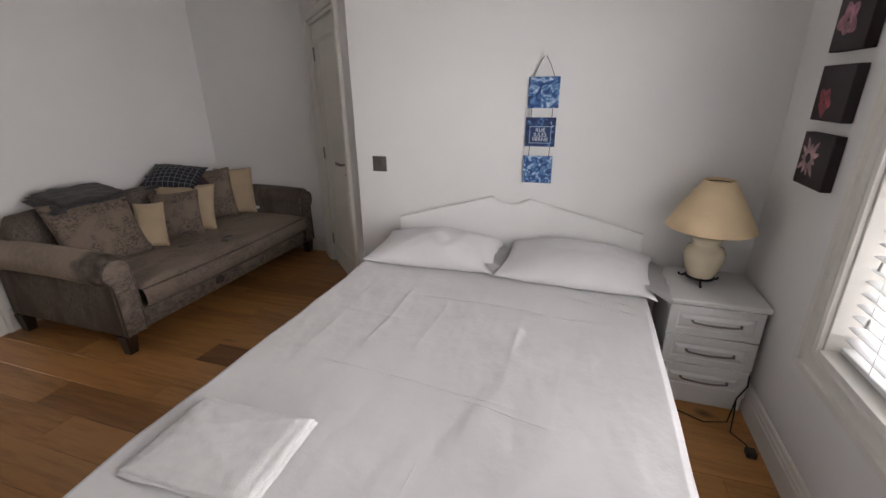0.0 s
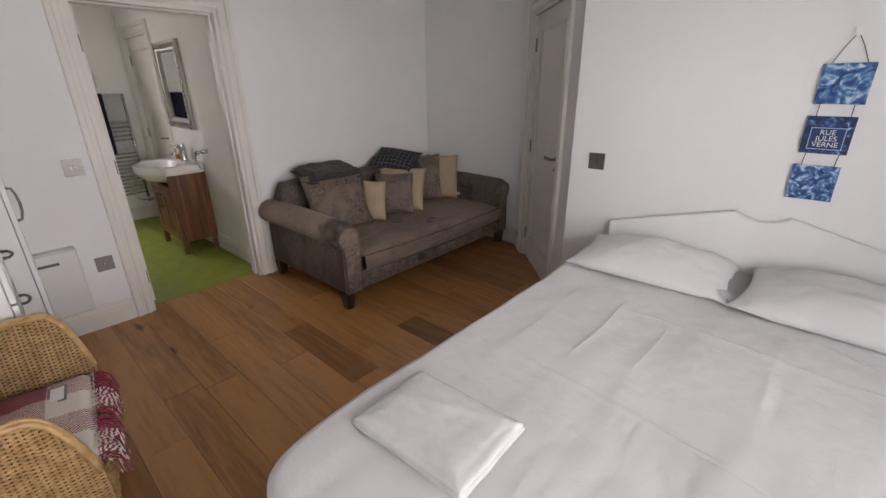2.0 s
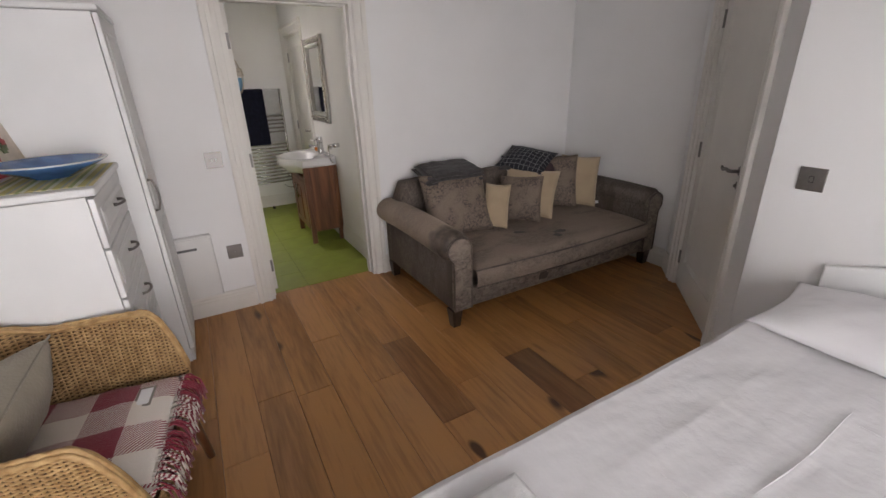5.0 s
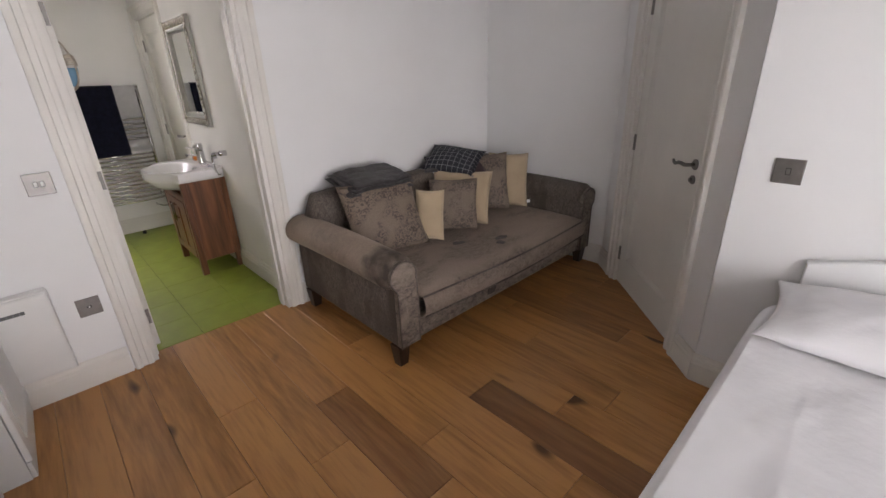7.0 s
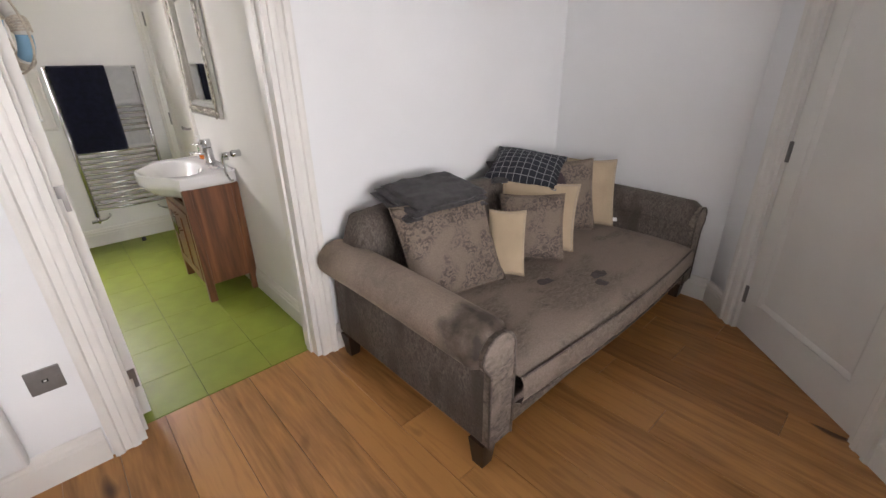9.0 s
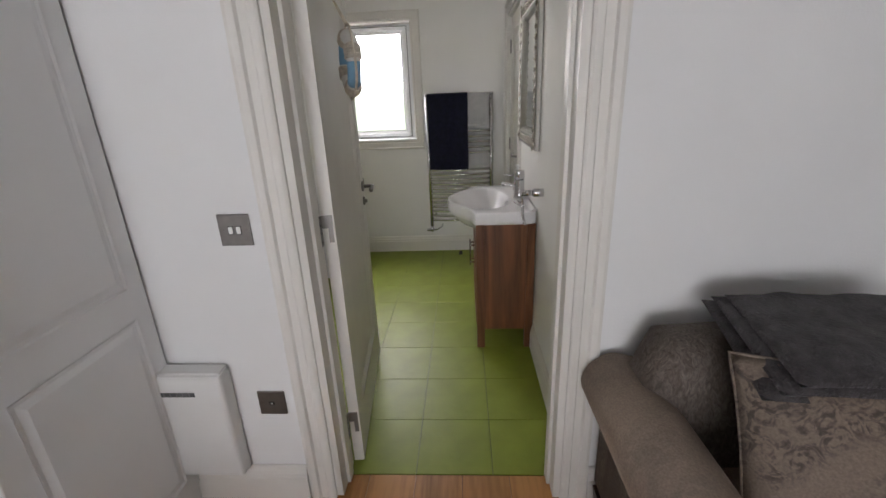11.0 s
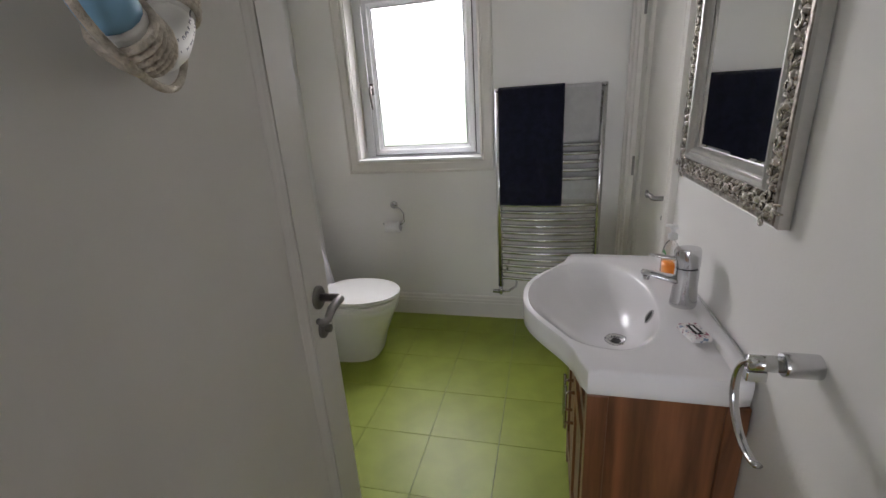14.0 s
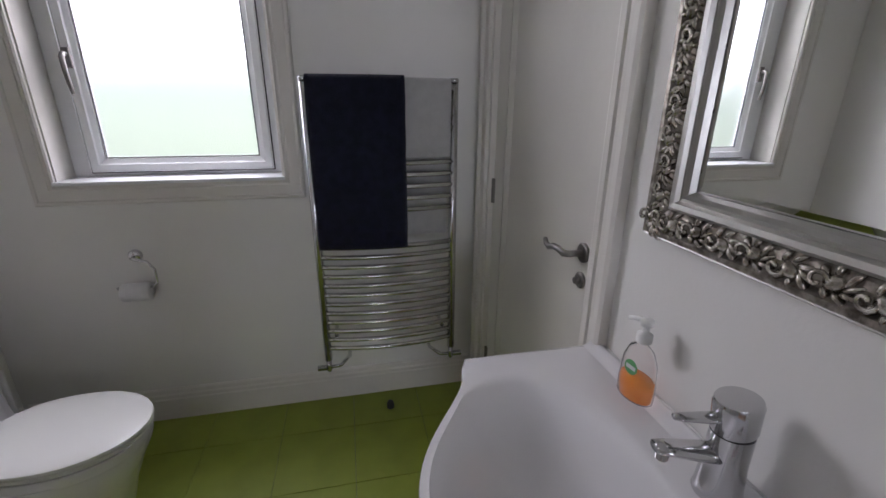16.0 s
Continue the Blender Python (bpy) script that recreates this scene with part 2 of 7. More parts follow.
SILVER = mat("aged_silver_leaf", (0.64, 0.605, 0.55), 0.25, 1.0, second=(0.28, 0.25, 0.215), scale=60, bump=0.1, bump_scale=120)
SILVERSMOOTH = mat("burnished_silver", (0.50, 0.49, 0.465), 0.32, 1.0, vary=0.06, scale=14, bump=0.04, bump_scale=50)
# darker mottled silver: the shade in the carving's recesses is in this colour
SILVERRECESS = mat("recess_shaded_silver", (0.36, 0.33, 0.29), 0.38, 1.0, second=(0.14, 0.12, 0.10), scale=70, bump=0.3, bump_scale=90)
MIRROR = mat("mirror_glass", (0.9, 0.91, 0.9), 0.01, 1.0)
CERAMIC = mat("white_ceramic", (0.80, 0.79, 0.80), 0.18, coat=0.3, vary=0.01, scale=3)
WHITEPL = mat("white_plastic", (0.8, 0.8, 0.78), 0.3)
BLACK = mat("black_iron", (0.012, 0.011, 0.01), 0.45, vary=0.2, scale=30)
RUBBER = mat("black_rubber", (0.015, 0.015, 0.015), 0.6)
GROUT = mat("dark_subfloor", (0.035, 0.028, 0.016), 0.9, vary=0.2, scale=20)
VINYL = mat("green_vinyl_tile", (0.235, 0.285, 0.036), 0.42, vary=0.09, scale=7, bump=0.05, bump_scale=25, spec=0.35)
CREAMGLAZE = mat("cream_glazed_pottery", (0.72, 0.63, 0.46), 0.15, vary=0.05, scale=10)
SHADE = mat("cream_lampshade", (0.78, 0.60, 0.38), 0.8, vary=0.04, scale=8, bump=0.15, bump_scale=150)
BLUEGLAZE = mat("blue_glazed_bowl", (0.045, 0.14, 0.36), 0.18, vary=0.3, scale=12)
CREAMRIM = mat("pale_glaze", (0.55, 0.6, 0.62), 0.2)
PANE = glass("clear_glass", 0.02)
FROST = glass("frosted_glass", 0.45, bump=0.4)
WICKER = mat("honey_wicker", (0.58, 0.385, 0.18), 0.5, second=(0.40, 0.235, 0.095), scale=30, bump=0.3, bump_scale=140)
# dark backing colour that holds the shade between the cane strands
WICKERSHADE = mat("shade_dark_wicker_backing", (0.13, 0.075, 0.03), 0.7, vary=0.3, scale=60)
HEATER = mat("heater_enamel", (0.72, 0.71, 0.69), 0.35, vary=0.02, scale=6)
CABLE = mat("black_cable", (0.01, 0.01, 0.01), 0.5)


# ---- mesh helpers ----
def part(name, bm, material, parent=None, label="", smooth=False, m=None):
    me = bpy.data.meshes.new(name)
    bm.normal_update()
    bm.to_mesh(me)
    bm.free()
    if smooth:
        me.polygons.foreach_set("use_smooth", [True] * len(me.polygons))
    for one in material if isinstance(material, (list, tuple)) else [material]:
        me.materials.append(one)
    ob = new(name, me)
    if parent is not None:
        ob.parent = parent
    if m is not None:
        ob.matrix_local = m
    if label:
        ob["label"] = label
    return ob


def thing(name, m, label, category, group="", kind=""):
    ob = new(name)
    ob.empty_display_size = 0.05
    ob.matrix_world = m
    return tagged(ob, label, category, group, kind)


def crease(ob, angle=35):
    ob.data.set_sharp_from_angle(angle=radians(angle))
    return ob


def box(bm, x0, y0, z0, x1, y1, z1, bevel=0.0, seg=2):
    r = bmesh.ops.create_cube(bm, size=1)
    vs = r["verts"]
    for v in vs:
        v.co = Vector((x0 + (v.co.x + 0.5) * (x1 - x0), y0 + (v.co.y + 0.5) * (y1 - y0), z0 + (v.co.z + 0.5) * (z1 - z0)))
    if bevel:
        es = list({e for v in vs for e in v.link_edges})
        bmesh.ops.bevel(bm, geom=es, offset=bevel, segments=seg, affect="EDGES", profile=0.5)
    return bm


def boxes(*all_boxes, bevel=0.0):
    bm = bmesh.new()
    for b in all_boxes:
        box(bm, *b, bevel=bevel)
    return bm


def lathe(profile, seg=32, bm=None, centre=(0, 0, 0)):
    """A turned solid from (radius, z) pairs."""
    bm = bm or bmesh.new()
    rings = []
    for r, z in profile:
        if r < 1e-5:
            rings.append([bm.verts.new((centre[0], centre[1], centre[2] + z))])
        else:
            rings.append([bm.verts.new((centre[0] + r * math.cos(2 * math.pi * i / seg), centre[1] + r * math.sin(2 * math.pi * i / seg), centre[2] + z)) for i in range(seg)])
    for a, b in zip(rings, rings[1:]):
        for i in range(seg):
            j = (i + 1) % seg
            if len(a) == 1 and len(b) == 1:
                continue
            if len(a) == 1:
                bm.faces.new((a[0], b[i], b[j]))
            elif len(b) == 1:
                bm.faces.new((a[i], a[j], b[0]))
            else:
                bm.faces.new((a[i], a[j], b[j], b[i]))
    return bm


def tube(pts, r, seg=8, bm=None, caps=True):
    """A round bar along points; r may be a number or a list."""
    bm = bm or bmesh.new()
    pts = [Vector(p) for p in pts]
    rings = []
    up = None
    for i, p in enumerate(pts):
        d = (pts[min(i + 1, len(pts) - 1)] - pts[max(i - 1, 0)]).normalized()
        if up is None:
            up = Vector((0, 0, 1)) if abs(d.z) < 0.9 else Vector((1, 0, 0))
        s = d.cross(up).normalized()
        up = s.cross(d).normalized()
        rr = r[i] if isinstance(r, (list, tuple)) else r
        rings.append([bm.verts.new(p + rr * (math.cos(2 * math.pi * k / seg) * s + math.sin(2 * math.pi * k / seg) * up)) for k in range(seg)])
    for a, b in zip(rings, rings[1:]):
        for k in range(seg):
            j = (k + 1) % seg
            bm.faces.new((a[k], b[k], b[j], a[j]))
    if caps:
        bm.faces.new(rings[0])
        bm.faces.new(rings[-1][::-1])
    return bm


def arc(centre, r, a0, a1, n, plane="xz"):
    out = []
    for i in range(n + 1):
        a = radians(a0 + (a1 - a0) * i / n)
        u, v = r * math.cos(a), r * math.sin(a)
        c = Vector(centre)
        out.append(c + Vector({"xz": (u, 0, v), "xy": (u, v, 0), "yz": (0, u, v)}[plane]))
    return out


def extrude_profile(profile, x0, x1, bm=None, closed=True):
    """A (y, z) outline drawn along x."""
    bm = bm or bmesh.new()
    a = [bm.verts.new((x0, y, z)) for y, z in profile]
    b = [bm.verts.new((x1, y, z)) for y, z in profile]
    n = len(profile)
    for i in range(n if closed else n - 1):
        j = (i + 1) % n
        bm.faces.new((a[i], b[i], b[j], a[j]))
    if closed:
        bm.faces.new(a)
        bm.faces.new(b[::-1])
    return bm


def prism(outline, y0, y1, bm=None):
    """An (x, z) outline drawn along y."""
    bm = bm or bmesh.new()
    a = [bm.verts.new((x, y0, z)) for x, z in outline]
    b = [bm.verts.new((x, y1, z)) for x, z in outline]
    n = len(outline)
    for i in range(n):
        j = (i + 1) % n
        bm.faces.new((a[i], a[j], b[j], b[i]))
    bm.faces.new(a[::-1])
    bm.faces.new(b)
    bmesh.ops.recalc_face_normals(bm, faces=bm.faces)
    return bm


def frame_sweep(x0, x1, z0, z1, profile, closed=True):
    """A mitred frame round an opening; profile of (outwards, proud) pairs; proud is towards -y."""
    bm = bmesh.new()
    loops = []
    for a, o in profile:
        if closed:
            c = [(x0 - a, z0 - a), (x0 - a, z1 + a), (x1 + a, z1 + a), (x1 + a, z0 - a)]
        else:
            c = [(x0 - a, z0), (x0 - a, z1 + a), (x1 + a, z1 + a), (x1 + a, z0)]
        loops.append([bm.verts.new((x, -o, z)) for x, z in c])
    k = 4 if closed else 3
    for p, q in zip(loops, loops[1:]):
        for i in range(k):
            j = (i + 1) % 4
            bm.faces.new((p[i], p[j], q[j], q[i]))
    bmesh.ops.recalc_face_normals(bm, faces=bm.faces)
    return bm


def cushion_bm(w, h, t, n=22, wrinkle=0.006, pinch=0.06, seed=0.0, power=0.55):
    """A stuffed cushion lying flat in xy: thin seam, full middle, drawn-in sides."""
    bm = bmesh.new()
    sheets = []
    for side in (1, -1):
        g = []
        for i in range(n + 1):
            row = []
            for j in range(n + 1):
                u, v = 2 * i / n - 1, 2 * j / n - 1
                edge = max(0.0, (1 - u * u) * (1 - v * v))
                k = edge ** power
                x = u * w / 2 * (1 - pinch * (1 - v * v) * abs(u) ** 3)
                y = v * h / 2 * (1 - pinch * (1 - u * u) * abs(v) ** 3)
                q = noise.noise(Vector((x * 7 + seed, y * 7 - seed, side * 3.0 + seed)))
                q2 = noise.noise(Vector((x * 19 + seed, y * 19, side * 5.0 - seed)))
                row.append((x, y, side * (k * t / 2 + (k ** 0.6) * wrinkle * (q * 1.6 + q2 * 0.8))))
            g.append(row)
        sheets.append(g)
    top = [[bm.verts.new(p) for p in row] for row in sheets[0]]
    bot = [[top[i][j] if i in (0, n) or j in (0, n) else bm.verts.new(sheets[1][i][j]) for j in range(n + 1)] for i in range(n + 1)]
    for i in range(n):
        for j in range(n):
            bm.faces.new((top[i][j], top[i + 1][j], top[i + 1][j + 1], top[i][j + 1]))
            bm.faces.new((bot[i][j], bot[i][j + 1], bot[i + 1][j + 1], bot[i + 1][j]))
    return bm


def text_mesh(body, size, material, parent, m, name="lettering", label=""):
    cu = bpy.data.curves.new(name, "FONT")
    cu.body, cu.size, cu.extrude, cu.align_x, cu.align_y = body, size, 0.0006, "CENTER", "CENTER"
    tmp = new("tmp_text", cu)
    bpy.context.view_layer.update()
    me = bpy.data.meshes.new_from_object(tmp.evaluated_get(bpy.context.evaluated_depsgraph_get()))
    bpy.data.objects.remove(tmp)
    me.materials.clear()
    me.materials.append(material)
    ob = new(name, me)
    ob.parent = parent
    ob.matrix_local = m
    if label:
        ob["label"] = label
    return ob


# ---- large structure ----
HIGH = 2.45
X_WIN, Y_HEAD, X_BATH, Y_ALC, Y_SOUTH = 1.41, 3.25, -3.035, 4.235, 0.12
X_FAR, Y_MIR, Y_BSOUTH = -5.80, 2.245, 0.30
WALL_AT = {
    "head": pose(0, Y_HEAD, 0),
    "diag": pose(-1.835, Y_ALC, 0, 0, 0, -45),
    "alcove": pose(0, Y_ALC, 0),
    "bath": pose(X_BATH, 0, 0, 0, 0, 90),
    "window": pose(X_WIN, 0, 0, 0, 0, -90),
    "south": pose(0, Y_SOUTH, 0, 0, 0, 180),
    "far": pose(X_FAR, 0, 0, 0, 0, 90),
    "mirror": pose(0, Y_MIR, 0),
    "bsouth": pose(0, Y_BSOUTH, 0, 0, 0, 180),
    "bdoor": pose(X_BATH - 0.155, 0, 0, 0, 0, -90),
}


def wall(name, at, x0, x1, thick, openings, material, label):
    """A wall in its own frame: face at y = 0, room on the -y side; openings are (x0, x1, z0, z1)."""
    bm = bmesh.new()
    x = x0
    for a, b, c, d in sorted(openings):
        box(bm, x, 0, 0, a, thick, HIGH)
        if c > 0:
            box(bm, a, 0, 0, b, thick, c)
        box(bm, a, 0, d, b, thick, HIGH)
        x = b
    box(bm, x, 0, 0, x1, thick, HIGH)
    return tagged(part(name, bm, material, m=WALL_AT[at]), label, "wall", kind="structure")


wall("wall_headboard", "head", -0.85, 1.50, 0.12, [], WALL, "plain white painted wall behind the bed")
wall("wall_diagonal", "diag", 0.0, 1.389, 0.12, [(0.268, 1.132, 0, 2.02)], WALL, "white angled wall that holds the panelled door")
wall("wall_alcove", "alcove", -3.10, -1.80, 0.12, [], WALL, "plain white painted wall beside the sofa")
DOOR_Y0, DOOR_Y1, DOOR_H = 1.355, 2.19, 2.0
w = wall("wall_bathroom", "bath", 0.05, 4.235, 0.15, [(DOOR_Y0, DOOR_Y1, 0, DOOR_H)], WALL, "white wall with the open bathroom doorway")
WIN_B = (-2.44, -0.35, 0.60, 2.12)
wall("wall_window", "window", -3.37, 0.0, 0.2, [WIN_B], WALL, "white outer wall with the large blind-covered window")
wall("wall_south", "south", -1.5, 3.19, 0.12, [], WALL, "plain white wall behind the chest of drawers")
WIN_S = (0.647, 1.440, 1.064, 2.035)
wall("wall_bath_far", "far", 0.2, 2.36, 0.2, [WIN_S], BATHWALL, "pale bathroom wall with the frosted window")
wall("wall_mirror", "mirror", -5.90, -3.185, 0.1, [(-5.66, -4.83, 0, 2.02)], BATHWALL, "pale bathroom wall behind the basin and mirror")
wall("wall_bath_south", "bsouth", 3.185, 5.86, 0.12, [], BATHWALL, "pale bathroom wall behind the toilet")
wall("wall_bath_door_side", "bdoor", -2.245, -0.3, 0.003, [(-DOOR_Y1, -DOOR_Y0, 0, DOOR_H)], BATHWALL, "bathroom side of the doorway wall")
tagged(part("ceiling", boxes((-6.2, -0.1, HIGH, 1.75, 4.5, HIGH + 0.1)), CEIL), "plain white ceiling over both rooms", "ceiling", kind="structure")

SKIRT = [(0, 0), (-0.018, 0), (-0.018, 0.100), (-0.0145, 0.106), (-0.0145, 0.120), (-0.010, 0.128), (-0.008, 0.143), (-0.003, 0.15), (0, 0.15)]


def baseboard(at, *runs):
    for a, b in runs:
        bm = extrude_profile(SKIRT, a, b)
        bmesh.ops.recalc_face_normals(bm, faces=bm.faces)
        ob = part("baseboard", bm, GLOSS, m=WALL_AT[at] @ pose(0, -0.001, 0))
        tagged(ob, "moulded white-painted skirting board along the wall foot", "baseboard", kind="structure")


baseboard("head", (-0.858, 1.39))
baseboard("diag", (0.008, 0.195), (1.205, 1.396))
baseboard("alcove", (-3.015, -1.843))
baseboard("bath", (0.14, 1.262), (2.28, 4.215))
baseboard("window", (-3.23, -0.14))
baseboard("south", (-1.39, 3.015))
baseboard("far", (0.32, 2.225))
baseboard("mirror", (-5.79, -5.75), (-4.74, -3.21))
baseboard("bsouth", (3.21, 5.79))

ARCH = [(-0.004, 0.0), (-0.004, 0.014), (0.004, 0.018), (0.022, 0.018), (0.027, 0.013), (0.05, 0.013), (0.056, 0.024), (0.074, 0.026), (0.085, 0.022), (0.086, 0.0)]


def door_trim(at, x0, x1, z1, depth, name, back=0.0):
    """Lining, stop and architrave of a doorway."""
    t = thing(name, WALL_AT[at], "white-painted moulded door frame set in the wall", "door frame", kind="structure")
    ob = part("architrave", frame_sweep(x0, x1, 0, z1, ARCH, closed=False), GLOSS, t)
    part("lining", boxes((x0, -0.001, 0, x0 + 0.028, depth, z1 - 0.028), (x1 - 0.028, -0.001, 0, x1, depth, z1 - 0.028), (x0, -0.001, z1 - 0.028, x1, depth, z1)), GLOSS, t)
    return t


def lever(parent, x, z, face, sign, name="door_handle"):
    """Lever handle with round rose and turn below; sign: which way the lever points along x."""
    h = part(name, lathe([(0, 0), (0.026, 0), (0.026, 0.006), (0.022, 0.009), (0, 0.009)], 24), SATIN, parent, "brushed steel lever handle with round rose", True, pose(x, face, z, 90))
    crease(h)
    bm = tube([(0, 0, 0.008), (0, 0, 0.045), (sign * 0.008, 0.0, 0.054), (sign * 0.03, 0.004, 0.056), (sign * 0.06, 0.002, 0.056), (sign * 0.085, -0.008, 0.056), (sign * 0.105, -0.004, 0.055), (sign * 0.118, 0.006, 0.053)], [0.009, 0.009, 0.0095, 0.009, 0.009, 0.008, 0.0075, 0.006], 10)
    part("lever", bm, SATIN, h, smooth=True)
    k = part("turn_rose", lathe([(0, 0), (0.022, 0), (0.022, 0.006), (0.018, 0.009), (0.009, 0.009), (0.009, 0.02), (0, 0.021)], 20), SATIN, parent, "round steel bathroom turn", True, pose(x, face, z - 0.075, 90))
    crease(k)


def door_leaf(parent, x0, x1, z0, z1, y0, thick, name="leaf"):
    """A door leaf with one tall recessed panel on both faces, faces at y0 and y0 + thick."""
    st, top, bot, dp = 0.105, 0.11, 0.20, 0.0155
    bm = boxes((x0, y0, z0, x0 + st, y0 + thick, z1), (x1 - st, y0, z0, x1, y0 + thick, z1), (x0 + st, y0, z0, x1 - st, y0 + thick, z0 + bot), (x0 + st, y0, z1 - top, x1 - st, y0 + thick, z1), (x0 + st, y0 + dp, z0 + bot, x1 - st, y0 + thick - dp, z1 - top))
    leaf = part(name, bm, GLOSS, parent)
    bead = [(0.0, -0.0005), (0.0, -0.003), (-0.005, -0.004), (-0.010, -0.008), (-0.020, -0.013), (-0.022, -0.0152)]
    for y, s in ((y0, 0), (y0 + thick, 180)):
        b2 = frame_sweep(x0 + st, x1 - st, z0 + bot, z1 - top, bead)
        if s:
            for v in b2.verts:
                v.co.y = -v.co.y
            bmesh.ops.reverse_faces(b2, faces=b2.faces)
        for v in b2.verts:
            v.co.y += y
        part("panel_moulding", b2, GLOSS, leaf)
    return leaf


def hinge(parent, x, y, z, rz=0):
    bm = boxes((-0.016, -0.0015, -0.05, 0.016, 0.0015, 0.05), bevel=0.0007)
    tube([(0, -0.003, -0.05), (0, -0.003, 0.05)], 0.0055, 10, bm)
    part("hinge", bm, SATIN, parent, "steel butt hinge", m=pose(x, y, z, 0, 0, rz))


door_trim("diag", 0.268, 1.132, 2.02, 0.12, "door_frame_1")
d1 = thing("door_1", WALL_AT["diag"], "closed off-white panelled door in the angled wall", "door", kind="structure")
door_leaf(d1, 0.298, 1.102, 0.008, 1.988, 0.022, 0.04)
lever(d1, 1.04, 1.0, 0.022, -1)
for z in (0.22, 1.0, 1.78):
    hinge(d1, 0.297, 0.0205, z)

door_trim("bath", DOOR_Y0, DOOR_Y1, DOOR_H, 0.15, "door_frame_2")
t = thing("door_frame_2_inside", WALL_AT["bdoor"], "white-painted moulded door frame inside the bathroom", "door frame", kind="structure")
part("architrave", frame_sweep(-DOOR_Y1, -DOOR_Y0, 0, DOOR_H, [(a * 0.62, o) for a, o in ARCH], closed=False), GLOSS, t)
part("strike_plate", boxes((DOOR_Y1 - 0.031, 0.06, 0.93, DOOR_Y1 - 0.0275, 0.085, 1.09), bevel=0.0006), SATIN, t, "steel strike plate", m=WALL_AT["bdoor"].inverted() @ WALL_AT["bath"])

part("door_stop_strip", boxes((DOOR_Y0 + 0.0275, 0.056, 0, DOOR_Y0 + 0.040, 0.106, DOOR_H - 0.040), (DOOR_Y1 - 0.040, 0.056, 0, DOOR_Y1 - 0.0275, 0.106, DOOR_H - 0.040), (DOOR_Y0 + 0.0275, 0.056, DOOR_H - 0.040, DOOR_Y1 - 0.0275, 0.106, DOOR_H - 0.0275), bevel=0.002), GLOSS, t, m=WALL_AT["bdoor"].inverted() @ WALL_AT["bath"])

# the bathroom door stands open against the room; its hinge edge is at the origin
d2 = thing("door_2", pose(X_BATH - 0.158, 1.427, 0, 0, 0, 180 + 6.1), "off-white panelled bathroom door standing wide open", "door", kind="structure")
door_leaf(d2, 0.004, 0.832, 0.008, 1.968, 0.0, 0.04)
lever(d2, 0.772, 1.0, 0.0, -1)
hb = part("inner_handle_rose", lathe([(0, 0), (0.026, 0), (0.026, 0.006), (0.022, 0.009), (0, 0.009)], 24), SATIN, d2, "", True, pose(0.772, 0.04, 1.0, -90))
part("inner_lever", tube([(0, 0, 0.008), (0, 0, 0.045), (-0.008, 0, 0.054), (-0.03, -0.004, 0.056), (-0.07, 0, 0.056), (-0.115, -0.004, 0.053)], 0.0085, 10), SATIN, hb, "", True)
for z in (0.2, 1.0, 1.75):
    hg = part("hinge", tube([(-0.006, 0.047, z - 0.05), (-0.006, 0.047, z + 0.05)], 0.0072, 14), SATIN, d2, "steel butt hinge", True)
    for zz in (z - 0.018, z + 0.018):
        part("knuckle_joint", tube([(-0.006, 0.047, zz - 0.0006), (-0.006, 0.047, zz + 0.0006)], 0.0075, 14), BLACK, hg, smooth=True)
    part("hinge_leaf", boxes((0.0005, 0.006, z + 0.006, 0.0035, 0.044, z + 0.05), (0.0005, 0.006, z - 0.044, 0.0035, 0.022, z + 0.008), bevel=0.0008), SATIN, hg, "stepped steel leaf on the door edge")
    lf = part("hinge_leaf", boxes((-0.044, 0.0405, z - 0.05, -0.008, 0.0425, z + 0.036), bevel=0.0008), SATIN, hg, "screwed steel leaf on the frame")
    for k, zz in enumerate((z - 0.036, z - 0.006, z + 0.024)):
        part("screw", lathe([(0, 0.0016), (0.0034, 0.0016), (0.0042, 0), (0, 0)], 12), RUBBER, d2, "countersunk screw", True, pose(-0.026 + 0.008 * (k % 2), 0.0405, zz, 90))

door_trim("mirror", -5.66, -4.83, 2.02, 0.1, "door_frame_3")
d3 = thing("door_3", WALL_AT["mirror"], "closed off-white door beside the towel radiator", "door", kind="structure")
door_leaf(d3, -5.631, -4.859, 0.008, 1.988, 0.022, 0.04)
lever(d3, -4.915, 1.0, 0.022, -1)
for z in (0.24, 1.02, 1.78):
    hinge(d3, -5.632, 0.0205, z)


